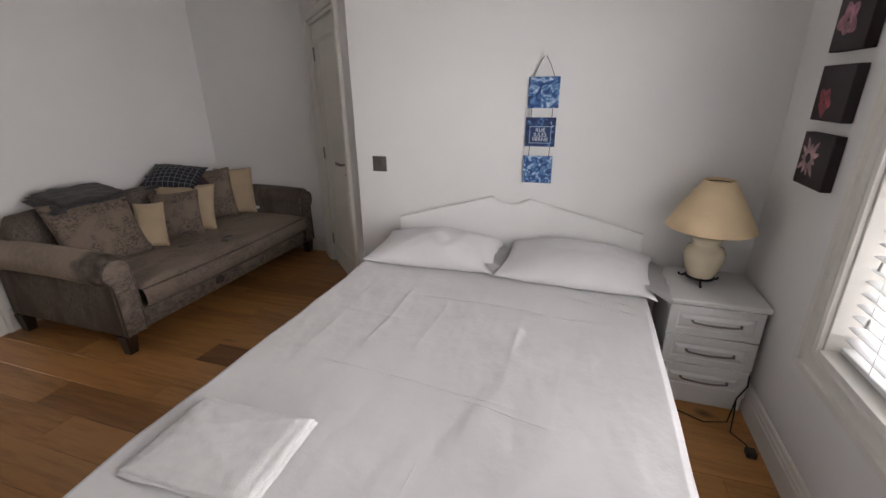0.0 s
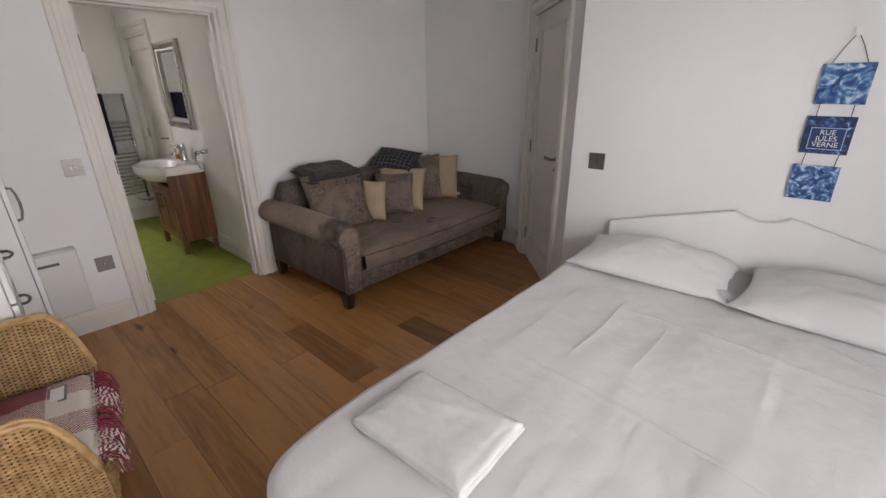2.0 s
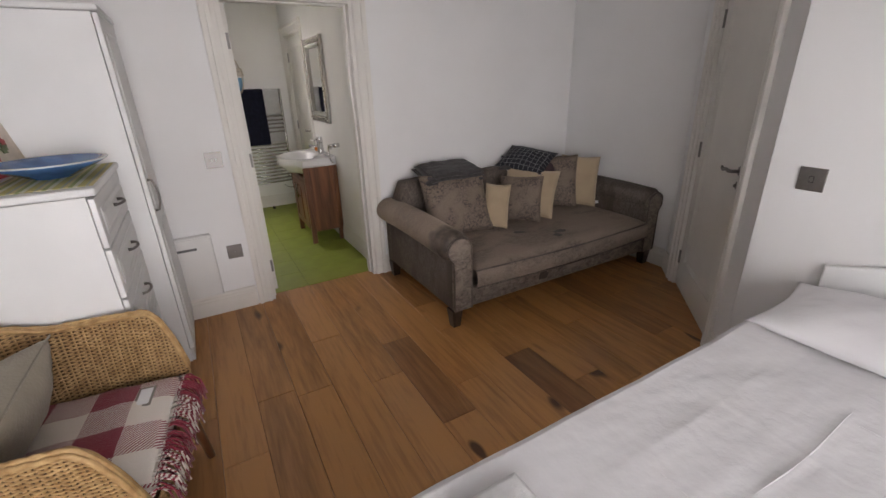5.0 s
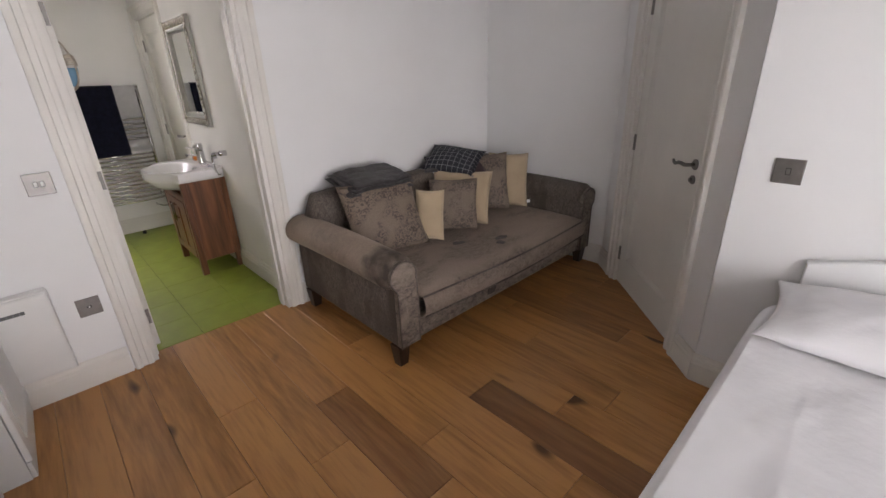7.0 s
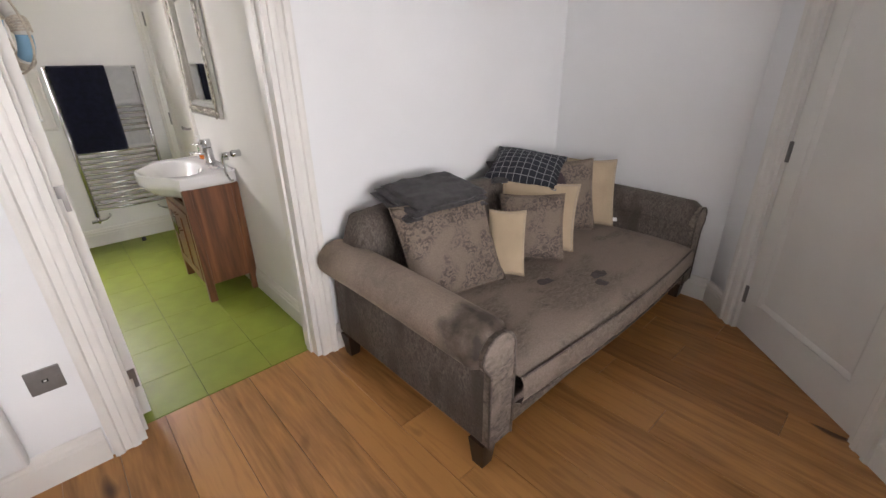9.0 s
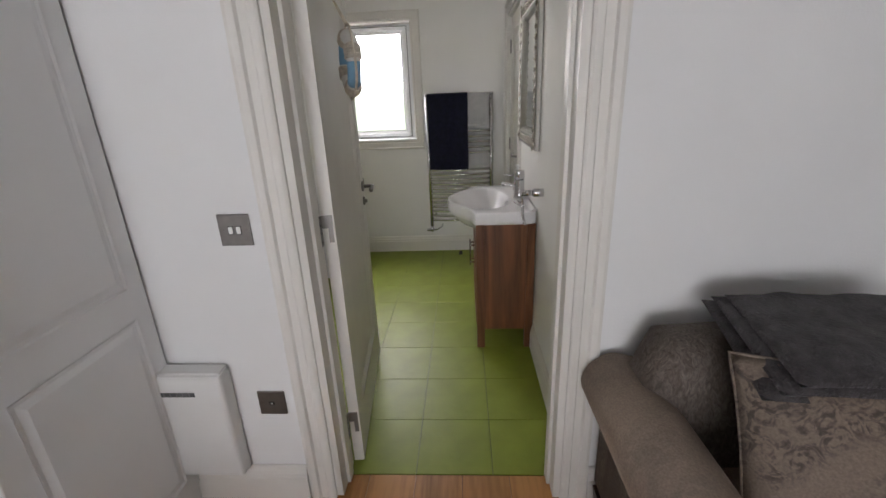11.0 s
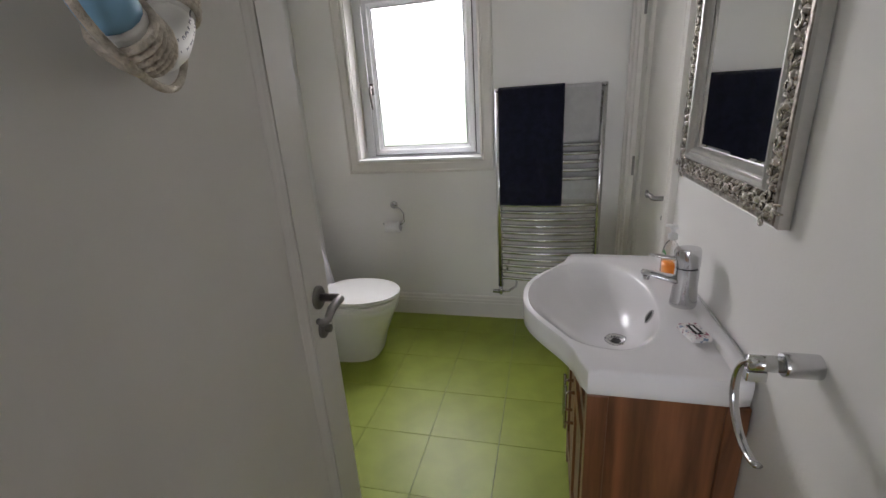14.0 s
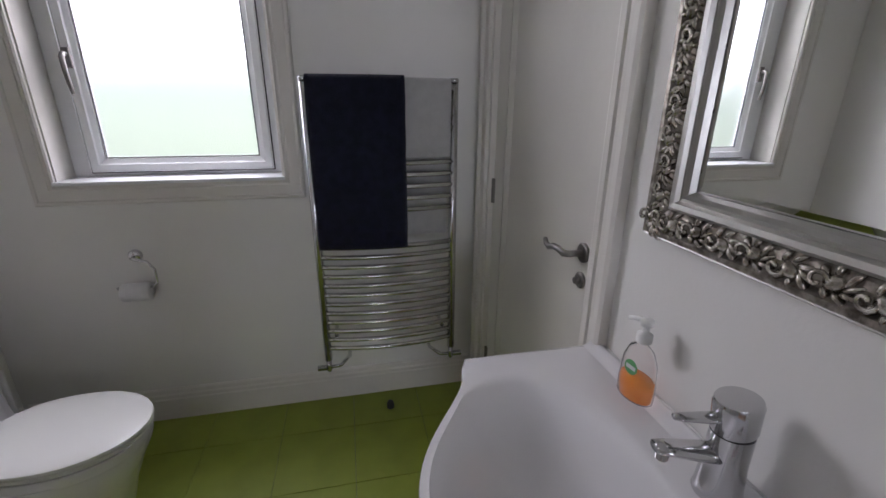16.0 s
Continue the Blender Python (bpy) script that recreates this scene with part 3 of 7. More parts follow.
# ---- windows ----
def window_frosted():
    t = thing("window_1", WALL_AT["far"], "white plastic bathroom window with frosted glass and painted surround", "window", kind="structure")
    a, b, c, d = WIN_S
    trim = [(-0.002, 0.0), (-0.002, 0.010), (0.004, 0.014), (0.012, 0.010), (0.018, 0.010), (0.020, 0.014), (0.058, 0.014), (0.062, 0.019), (0.070, 0.019), (0.076, 0.012), (0.077, 0.0)]
    part("window_surround", frame_sweep(a, b, c, d, trim), GLOSS, t)
    part("reveal", boxes((a, 0.0, c, a + 0.008, 0.13, d), (b - 0.008, 0.0, c, b, 0.13, d), (a + 0.008, 0.0, d - 0.008, b - 0.008, 0.13, d), bevel=0.002), GLOSS, t)
    part("window_sill", boxes((a - 0.004, -0.020, c - 0.002, b + 0.004, 0.13, c + 0.012), bevel=0.004), UPVC, t, "narrow white sill board")
    fr = [(0.0, 0.0), (0.0, 0.012), (-0.004, 0.016), (-0.056, 0.016), (-0.060, 0.010), (-0.060, 0.0)]
    part("window_frame", frame_sweep(a + 0.008, b - 0.008, c - 0.012, d - 0.008, fr), UPVC, t, m=pose(0, 0.13, 0))
    sx0, sx1, sz0, sz1 = 0.724, 1.389, 1.092, 2.006
    fr2 = [(0.0, 0.0), (0.0, 0.030), (-0.005, 0.036), (-0.030, 0.036), (-0.034, 0.030), (-0.050, 0.022), (-0.052, 0.012), (-0.056, 0.012), (-0.056, 0.0)]
    part("sash", frame_sweep(sx0, sx1, sz0, sz1, fr2), UPVC, t, m=pose(0, 0.13, 0))
    part("sash_seal", frame_sweep(sx0, sx1, sz0, sz1, [(0.004, 0.018), (0.004, 0.024), (-0.001, 0.024), (-0.001, 0.018)]), RUBBER, t, "dark rubber weather seal", m=pose(0, 0.13, 0))
    part("glazing_gasket", frame_sweep(sx0, sx1, sz0, sz1, [(-0.0525, 0.012), (-0.0525, 0.017), (-0.0565, 0.017), (-0.0565, 0.012)]), mat("grey_gasket", (0.22, 0.22, 0.23), 0.6), t, "grey glazing gasket", m=pose(0, 0.13, 0))
    h = part("window_handle", boxes((-0.013, -0.012, -0.035, 0.013, 0.0, 0.035), bevel=0.004), SATIN, t, "grey steel casement handle", False, pose(sx0 + 0.020, 0.094, 1.50))
    part("grip", tube([(0, -0.008, 0.012), (0, -0.030, 0.012), (0, -0.040, 0.0), (0.002, -0.043, -0.04), (0.004, -0.041, -0.085), (0.006, -0.036, -0.12)], [0.008, 0.009, 0.009, 0.0085, 0.008, 0.006], 10), SATIN, h, "", True)
    pane = part("pane", boxes((sx0 + 0.055, 0.121, sz0 + 0.055, sx1 - 0.055, 0.125, sz1 - 0.055)), FROST, t, "frosted glass pane")
    pane.visible_shadow = False


def window_blind():
    t = thing("window_2", WALL_AT["window"], "large white bedroom window in a moulded wooden surround", "window", kind="structure")
    a, b, c, d = WIN_B
    trim = [(-0.002, 0.0), (-0.002, 0.016), (0.01, 0.022), (0.03, 0.018), (0.036, 0.012), (0.075, 0.012), (0.082, 0.024), (0.108, 0.024), (0.116, 0.0)]
    part("window_surround", frame_sweep(a, b, c, d, trim), GLOSS, t)
    part("reveal", boxes((a, 0, c, a + 0.014, 0.16, d), (b - 0.014, 0, c, b, 0.16, d), (a + 0.014, 0, d - 0.014, b - 0.014, 0.16, d), (a + 0.014, -0.018, c, b - 0.014, 0.16, c + 0.02), bevel=0.002), GLOSS, t)
    part("window_frame", frame_sweep(a + 0.014, b - 0.014, c + 0.02, d - 0.014, [(0, 0), (0, 0.03), (-0.05, 0.03), (-0.055, 0)]), UPVC, t, m=pose(0, 0.16, 0))
    mid = (a + b) / 2
    part("mullion", boxes((mid - 0.035, 0.13, c + 0.07, mid + 0.035, 0.16, d - 0.064), bevel=0.004), UPVC, t)
    for x0, x1 in ((a + 0.066, mid - 0.033), (mid + 0.033, b - 0.066)):
        pane = part("pane", boxes((x0, 0.146, c + 0.072, x1, 0.15, d - 0.066)), PANE, t, "clear glass pane")
        pane.visible_shadow = False
    bl = thing("venetian_blind", WALL_AT["window"], "white slatted venetian blind lowered over the bedroom window", "window blind")
    part("headrail", boxes((a + 0.03, 0.03, d - 0.07, b - 0.03, 0.085, d - 0.018), bevel=0.003), UPVC, bl)
    part("bottom_rail", boxes((a + 0.03, 0.035, c + 0.03, b - 0.03, 0.08, c + 0.048), bevel=0.004), UPVC, bl)
    slat = bmesh.new()
    prof = [(-0.025, 0.0), (-0.012, 0.003), (0, 0.004), (0.012, 0.003), (0.025, 0.0), (0.025, 0.0025), (0.012, 0.0055), (0, 0.0065), (-0.012, 0.0055), (-0.025, 0.0025)]
    extrude_profile(prof, a + 0.035, b - 0.035, slat)
    bmesh.ops.recalc_face_normals(slat, faces=slat.faces)
    z = c + 0.085
    first = part("slat", slat, UPVC, bl, smooth=False, m=pose(0, 0.057, z, 3))
    while z < d - 0.12:
        z += 0.043
        o = new("slat", first.data)
        o.parent = bl
        o.matrix_local = pose(0, 0.057, z, 3)
    for x in (a + 0.2, a + 0.75, b - 0.75, b - 0.2):
        part("ladder_cord", tube([(x, 0.031, c + 0.05), (x, 0.031, d - 0.06)], 0.0012, 5), UPVC, bl)
    for x, z in ((a + 0.10, 0.98), (a + 0.135, 0.80)):
        c1 = part("pull_cord", tube([(x, 0.022, z), (x, 0.022, d - 0.06)], 0.0011, 5), UPVC, bl)
        part("tassel", lathe([(0, 0.03), (0.004, 0.03), (0.007, 0.01), (0.0085, 0), (0, -0.002)], 10, centre=(x, 0.022, z - 0.02)), WHITEPL, c1, "", True)


window_frosted()
window_blind()
GRASS = mat("lawn", (0.10, 0.16, 0.035), 0.95, second=(0.045, 0.09, 0.015), scale=3, bump=0.5, bump_scale=30)
tagged(part("ground", boxes((-400, -400, -0.9, 400, 400, -0.6)), GRASS), "green lawn outside the windows", "ground", kind="structure")
# added panel that emits light, in place of a daylit lawn behind the glass
LAWNGLOW = mat("glowing_green_backdrop", (0.3, 0.4, 0.2), 1.0, second=(0.2, 0.3, 0.13), scale=0.5)
_hb = LAWNGLOW.node_tree.nodes["Principled BSDF"]
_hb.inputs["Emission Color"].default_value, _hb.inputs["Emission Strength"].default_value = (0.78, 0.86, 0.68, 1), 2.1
tagged(part("backdrop", boxes((-14.1, -14, -0.6, -14, 16, 2.1)), LAWNGLOW), "added glowing pale green panel standing in for the daylit lawn beyond the frosted window", "backdrop", kind="structure")


# ---- bed ----
BED_X0, BED_X1, BED_Y0, BED_Y1, BED_Z = -0.64, 0.895, 1.02, 3.19, 0.565


# pressed folds of the sheet: ends and height
FOLDS = ((-0.37, 1.935, 0.44, 1.86, 0.009), (0.20, 1.86, 0.56, 1.80, 0.006), (-0.19, 2.53, 0.90, 2.47, 0.007), (0.78, 2.60, 0.74, 1.10, 0.0012), (-0.20, 2.60, -0.21, 2.02, 0.008),
         (0.54, 2.18, 0.51, 1.72, 0.002), (0.0, 2.52, -0.005, 2.06, 0.005), (0.185, 1.62, 0.18, 1.20, 0.005), (0.105, 2.48, 0.09, 2.0, 0.0015), (0.45, 2.72, 0.88, 2.58, 0.010),
         (0.50, 2.80, 0.86, 2.66, 0.008), (-0.42, 2.62, -0.43, 1.75, 0.004), (-0.5, 2.32, -0.1, 2.28, 0.004), (0.36, 2.6, 0.35, 2.1, 0.004))


def slack(x, y):
    """Height of the sheet's folds and waves above the mattress."""
    z = 0.0
    z += 0.010 * noise.noise(Vector((x * 3, y * 3, 1))) + 0.004 * noise.noise(Vector((x * 11, y * 6, 4))) + 0.0016 * noise.noise(Vector((x * 30, y * 12, 8)))
    # pressed fold lines and slack creases
    for x0, y0, x1, y1, amp in FOLDS:
        lx, ly = x1 - x0, y1 - y0
        ln = math.hypot(lx, ly)
        u = ((x - x0) * lx + (y - y0) * ly) / ln
        v = ((x - x0) * ly - (y - y0) * lx) / ln + 0.006 * math.sin(u * 9 + x0 * 7)
        ends = max(0.0, min(1.0, 8 * u / ln, 8 * (1 - u / ln)))
        z += ends * amp * (0.35 * math.exp(-(v / 0.010) ** 2) + 0.3 * math.exp(-abs(v) / 0.03)) * (0.75 + 0.6 * noise.noise(Vector((u * 6, x0 * 5, y0))))
    return z


def bed():
    t = thing("bed", pose((BED_X0 + BED_X1) / 2, 2.1, 0), "double bed made up with a smooth white sheet", "bed")
    inv = pose(-(BED_X0 + BED_X1) / 2, -2.1, 0)
    bm = boxes((BED_X0 + 0.06, BED_Y0 + 0.1, 0.06, BED_X1 - 0.06, BED_Y1, 0.30), bevel=0.02)
    part("divan_base", bm, mat("cream_ticking", (0.55, 0.5, 0.43), 0.9, vary=0.1, scale=20), t, m=inv)
    bm = boxes((BED_X0 + 0.03, BED_Y0 + 0.06, 0.305, BED_X1 - 0.03, BED_Y1, BED_Z - 0.03), bevel=0.04)
    part("mattress", bm, LINEN, t, m=inv)
    for x in (BED_X0 + 0.12, BED_X1 - 0.12):
        for y in (BED_Y0 + 0.2, BED_Y1 - 0.1):
            part("foot", lathe([(0, 0), (0.022, 0), (0.028, 0.06), (0, 0.06)], 14, centre=(x, y, 0)), BLACK, t, m=inv)
    # the sheet: rings of a rounded rectangle, flat on top, falling to near the floor
    cx, cy = (BED_X0 + BED_X1) / 2, (BED_Y0 + BED_Y1) / 2
    hx, hy = (BED_X1 - BED_X0) / 2, (BED_Y1 - BED_Y0) / 2
    seg = 420

    def outline(k, grow):
        a = 2 * math.pi * k / seg
        c, s = math.cos(a), math.sin(a)
        p = 10.0 if s < 0 else 24.0
        r = 1 / ((abs(c) ** p + abs(s) ** p) ** (1 / p))
        return (cx + c * r * (hx + grow), cy + s * r * (hy + (grow if s < 0 else 0)))

    bm = bmesh.new()
    steps = [(0.02 + 0.945 * i / 119, 0, 0) for i in range(120)]
    for i in range(1, 7):
        a = math.pi / 2 * i / 6
        steps.append((1.0, -0.035 + 0.035 * math.sin(a) , -0.035 * (1 - math.cos(a))))
    for i in range(1, 12):
        steps.append((1.0, 0.002 * i, -0.035 - 0.043 * i))
    rings = []
    for n_ring, (f, grow, dz) in enumerate(steps):
        row = []
        for k in range(seg):
            x, y = outline(k, grow)
            x, y = cx + (x - cx) * f, cy + (y - cy) * f
            fall = max(0.0, -dz - 0.035) / 0.47
            wave = noise.noise(Vector((k * 0.069, fall * 0.6, 3))) * 0.045 * fall + noise.noise(Vector((k * 0.208, fall, 9))) * 0.014 * fall
            d = Vector((x - cx, y - cy)).normalized()
            z = BED_Z + dz
            if fall == 0:
                z += slack(x, y)
            row.append(bm.verts.new((x + d.x * wave, y + (d.y * wave if d.y < 0 else 0), z)))
        rings.append(row)
    mid = bm.verts.new((cx, cy, BED_Z))
    for k in range(seg):
        j = (k + 1) % seg
        bm.faces.new((mid, rings[0][k], rings[0][j]))
        for a, b in zip(rings, rings[1:]):
            bm.faces.new((a[k], b[k], b[j], a[j]))
    sh = thing("bed_sheet", pose(cx, cy, BED_Z), "creased white cotton sheet spread over the bed", "bedding")
    part("sheet", bm, LINEN, sh, smooth=True, m=pose(-cx, -cy, -BED_Z))
    for x0, y0, x1, y1, amp in FOLDS[:11]:
        pts, rad = [], []
        for i in range(31):
            u = i / 30
            ln = math.hypot(x1 - x0, y1 - y0)
            off = 0.006 * math.sin(u * ln * 9 + x0 * 7)
            x, y = x0 + u * (x1 - x0) - off * (y1 - y0) / ln, y0 + u * (y1 - y0) + off * (x1 - x0) / ln
            pts.append((x - cx, y - cy, slack(x, y) - 0.0004))
            rad.append(max(0.0003, amp * 0.33 * min(1.0, 6 * u, 6 * (1 - u)) * (0.75 + 0.7 * noise.noise(Vector((u * 7, x0, y0))))))
        part("pressed_fold", tube(pts, rad, 6), LINEN, sh, smooth=True)
    hbt = thing("headboard", pose(0, Y_HEAD - 0.004, 0), "low white headboard with a scrolled top edge", "headboard")
    left = [(-0.555, 0.30), (-0.555, 0.735)]
    pts = left + [(-0.25, 0.822), (0.02, 0.897)]
    for i in range(0, 13):
        u = i / 12
        pts.append((0.045 + u * 0.215, 0.902 - 0.036 * math.sin(math.pi * u) ** 0.8))
    pts += [(0.285, 0.897), (0.6, 0.818), (0.885, 0.745), (0.885, 0.30)]
    ob = part("board", prism(pts, -0.034, 0.0), LAMINATE, hbt)
    bmesh_edges = bmesh.new()
    bmesh_edges.from_mesh(ob.data)
    bmesh.ops.bevel(bmesh_edges, geom=[e for e in bmesh_edges.edges if all(abs(v.co.y + 0.034) < 1e-4 for v in e.verts)], offset=0.008, segments=3, affect="EDGES", profile=0.5)
    bmesh_edges.to_mesh(ob.data)
    bmesh_edges.free()
    for x in (-0.3, 0.62):
        part("strut", boxes((x - 0.03, -0.03, 0.0, x + 0.03, -0.008, 0.30), bevel=0.003), LAMINATE, hbt)


def pillow(cx, cy, w, h, rz, seed):
    t = thing("pillow", pose(cx, cy, BED_Z + 0.008, 0, 0, rz), "plump white pillow lying against the headboard", "pillow", "pillows on the bed")
    bm = cushion_bm(w, h, 0.215, 44, 0.010, 0.09, seed, 0.66)
    for v in bm.verts:
        v.co.z = max(v.co.z, -0.028) + 0.030
        if v.co.x > w * 0.40:
            v.co.z -= 0.02 * (v.co.x / w - 0.40) / 0.1
            v.co.z = max(v.co.z, 0.002)
    part("pillow_case", bm, LINEN, t, smooth=True, m=pose(0, 0.02, 0.012, 4))
    bm = bmesh.new()
    g = []
    for i in range(13):
        u = i / 12
        g.append([])
        for j in range(25):
            v = 2 * j / 24 - 1
            x = w / 2 - 0.045 + 0.125 * u * (0.75 + 0.25 * noise.noise(Vector((v * 3, seed, 1)))) - 0.05 * (1 - v * v) * (1 - u)
            z = 0.055 - 0.045 * u + 0.022 * u * noise.noise(Vector((v * 4, seed, u))) + 0.008 * math.sin(v * 9 + seed) * u
            g[i].append(bm.verts.new((x, v * h * 0.44, max(0.006, z))))
    for a, b in zip(g, g[1:]):
        for j in range(24):
            bm.faces.new((a[j], b[j], b[j + 1], a[j + 1]))
    bmesh.ops.solidify(bm, geom=bm.faces[:], thickness=0.003)
    bmesh.ops.recalc_face_normals(bm, faces=bm.faces)
    part("case_hem", bm, LINEN, t, "loose open end of the pillowcase", True)


bed()
pillow(-0.235, 3.005, 0.77, 0.46, 2, 1.3)
pillow(0.545, 2.985, 0.79, 0.50, -3, 7.7)


def folded_towel(cx, cy, rz):
    t = thing("folded_towel", pose(cx, cy, BED_Z + 0.006, 0, 0, rz), "white terry towel folded flat on the bed", "towel")
    for n, (w, h, z) in enumerate(((0.405, 0.30, 0.0), (0.395, 0.292, 0.013))):
        bm = bmesh.new()
        N = 44
        g = []
        for i in range(N + 1):
            g.append([])
            for j in range(N + 1):
                u, v = 2 * i / N - 1, 2 * j / N - 1
                edge = 1 - max(abs(u), abs(v)) ** 10
                x = u * w / 2 + 0.006 * noise.noise(Vector((v * 2, n, 2)))
                y = v * h / 2 + 0.006 * noise.noise(Vector((u * 2, n, 5)))
                zz = z + 0.002 + 0.012 * edge + 0.005 * noise.noise(Vector((x * 9, y * 9, n))) * edge + 0.005 * (0.4 - abs(noise.noise(Vector((x * 34, y * 24, n))))) * edge - 0.0035 * math.exp(-((max(abs(u), abs(v)) - 0.86) * 40) ** 2) + 0.004 * math.exp(-((x * 0.6 + y + 0.03) * 45) ** 2) + 0.004 * math.exp(-((x * 0.4 - y + 0.06) * 40) ** 2)
                g[i].append(bm.verts.new((x, y, zz)))
        for i in range(N):
            for j in range(N):
                bm.faces.new((g[i][j], g[i + 1][j], g[i + 1][j + 1], g[i][j + 1]))
        ring = [g[i][0] for i in range(N + 1)] + [g[N][j] for j in range(1, N + 1)] + [g[i][N] for i in range(N - 1, -1, -1)] + [g[0][j] for j in range(N - 1, 0, -1)]
        low = [bm.verts.new((v.co.x, v.co.y, z)) for v in ring]
        for i in range(len(ring)):
            j = (i + 1) % len(ring)
            bm.faces.new((ring[j], ring[i], low[i], low[j]))
        part("fold", bm, TERRY, t, smooth=True)


folded_towel(-0.335, 1.47, 2)

# ---- floors ----
FLOOR = tagged(part("floor", boxes((-3.13, 0.06, -0.08, 1.45, 3.38, -0.016), (-3.13, 3.3805, -0.08, -0.9, 3.8, -0.016), (-3.13, 3.8005, -0.08, -1.35, 4.3, -0.016)), GROUT), "bedroom floor of stained oak planks", "floor", kind="structure")
BFLOOR = tagged(part("floor_bathroom", boxes((-5.9, 0.25, -0.08, -3.134, 2.3, -0.004)), GROUT), "bathroom floor of square green vinyl tiles", "floor", kind="structure")


JOINTS = {-4: (-0.9,), -3: (-1.85, -0.35), -2: (-2.3, -0.7), -1: (-1.75,), 0: (-2.05, -1.30), 1: (-1.50, -0.25), 2: (-2.0, -0.95), 3: (-1.557, -0.75), 4: (-1.2,), 5: (-2.1, -1.05), 6: (-1.62,)}


def planks():
    """Oak boards along x, 0.182 m wide, random lengths broken at the known joints, each a piece of its own."""
    rng = random.Random(11)
    wide = 0.1825
    corner = ((-1, -1), (1, -1), (1, 1), (-1, 1))
    for row in range(-10, 14):
        y = 1.83 + row * wide
        y0, y1 = max(y, 0.07), min(y + wide, 4.30)
        edge = 1.44 if y < 3.2 else -0.80 - (y - 3.27)
        x = -3.13
        while x < edge and y1 - y0 > 0.02:
            step = rng.choice((0.85, 1.1, 1.35, 1.7, 1.9)) * rng.uniform(0.9, 1.1)
            for q in JOINTS.get(row, ()):
                if x + 0.05 < q < x + step + 0.3:
                    step = q - x
                    break
            xe = min(x + step, edge)
            tone = OAK
            if row == 3 and abs(x + 1.557) < 0.02:
                tone = OAKDARK
            elif (row == 0 and abs(x + 2.05) < 0.02) or (row not in JOINTS and rng.random() < 0.12):
                tone = OAKMID
            if xe - x > 0.05:
                bm = bmesh.new()
                g = 0.0008
                lx, ly = (xe - x) / 2 - g, (y1 - y0) / 2 - g
                lo = [bm.verts.new((sx * lx, sy * ly, -0.015)) for sx, sy in corner]
                mi = [bm.verts.new((sx * lx, sy * ly, -0.0012)) for sx, sy in corner]
                hi = [bm.verts.new((sx * (lx - 0.0018), sy * (ly - 0.0018), 0)) for sx, sy in corner]
                for i in range(4):
                    j = (i + 1) % 4
                    bm.faces.new((lo[i], lo[j], mi[j], mi[i]))
                    bm.faces.new((mi[i], mi[j], hi[j], hi[i]))
                bm.faces.new(hi)
                part("plank", bm, tone, FLOOR, m=pose((x + xe) / 2, (y0 + y1) / 2, rng.uniform(-0.0006, 0.0004)))
            x = xe


def tiles():
    s = 0.3045
    bm = bmesh.new()
    h = s / 2 - 0.0005
    lo = [bm.verts.new((sx * h, sy * h, -0.004)) for sx, sy in ((-1, -1), (1, -1), (1, 1), (-1, 1))]
    hi = [bm.verts.new((sx * (h - 0.0009), sy * (h - 0.0009), 0)) for sx, sy in ((-1, -1), (1, -1), (1, 1), (-1, 1))]
    for i in range(4):
        bm.faces.new((lo[i], lo[(i + 1) % 4], hi[(i + 1) % 4], hi[i]))
    bm.faces.new(hi)
    first = part("tile", bm, VINYL, BFLOOR, m=pose(0, 0, -5))
    me = first.data
    bpy.data.objects.remove(first)
    x = -4.655 + s * 5 - s / 2
    while x > -6.05:
        y = 1.342 - s * 3 - s / 2
        while y < 2.5:
            o = new("tile", me)
            o.parent = BFLOOR
            o.location = (x, y, 0.0)
            y += s
        x -= s



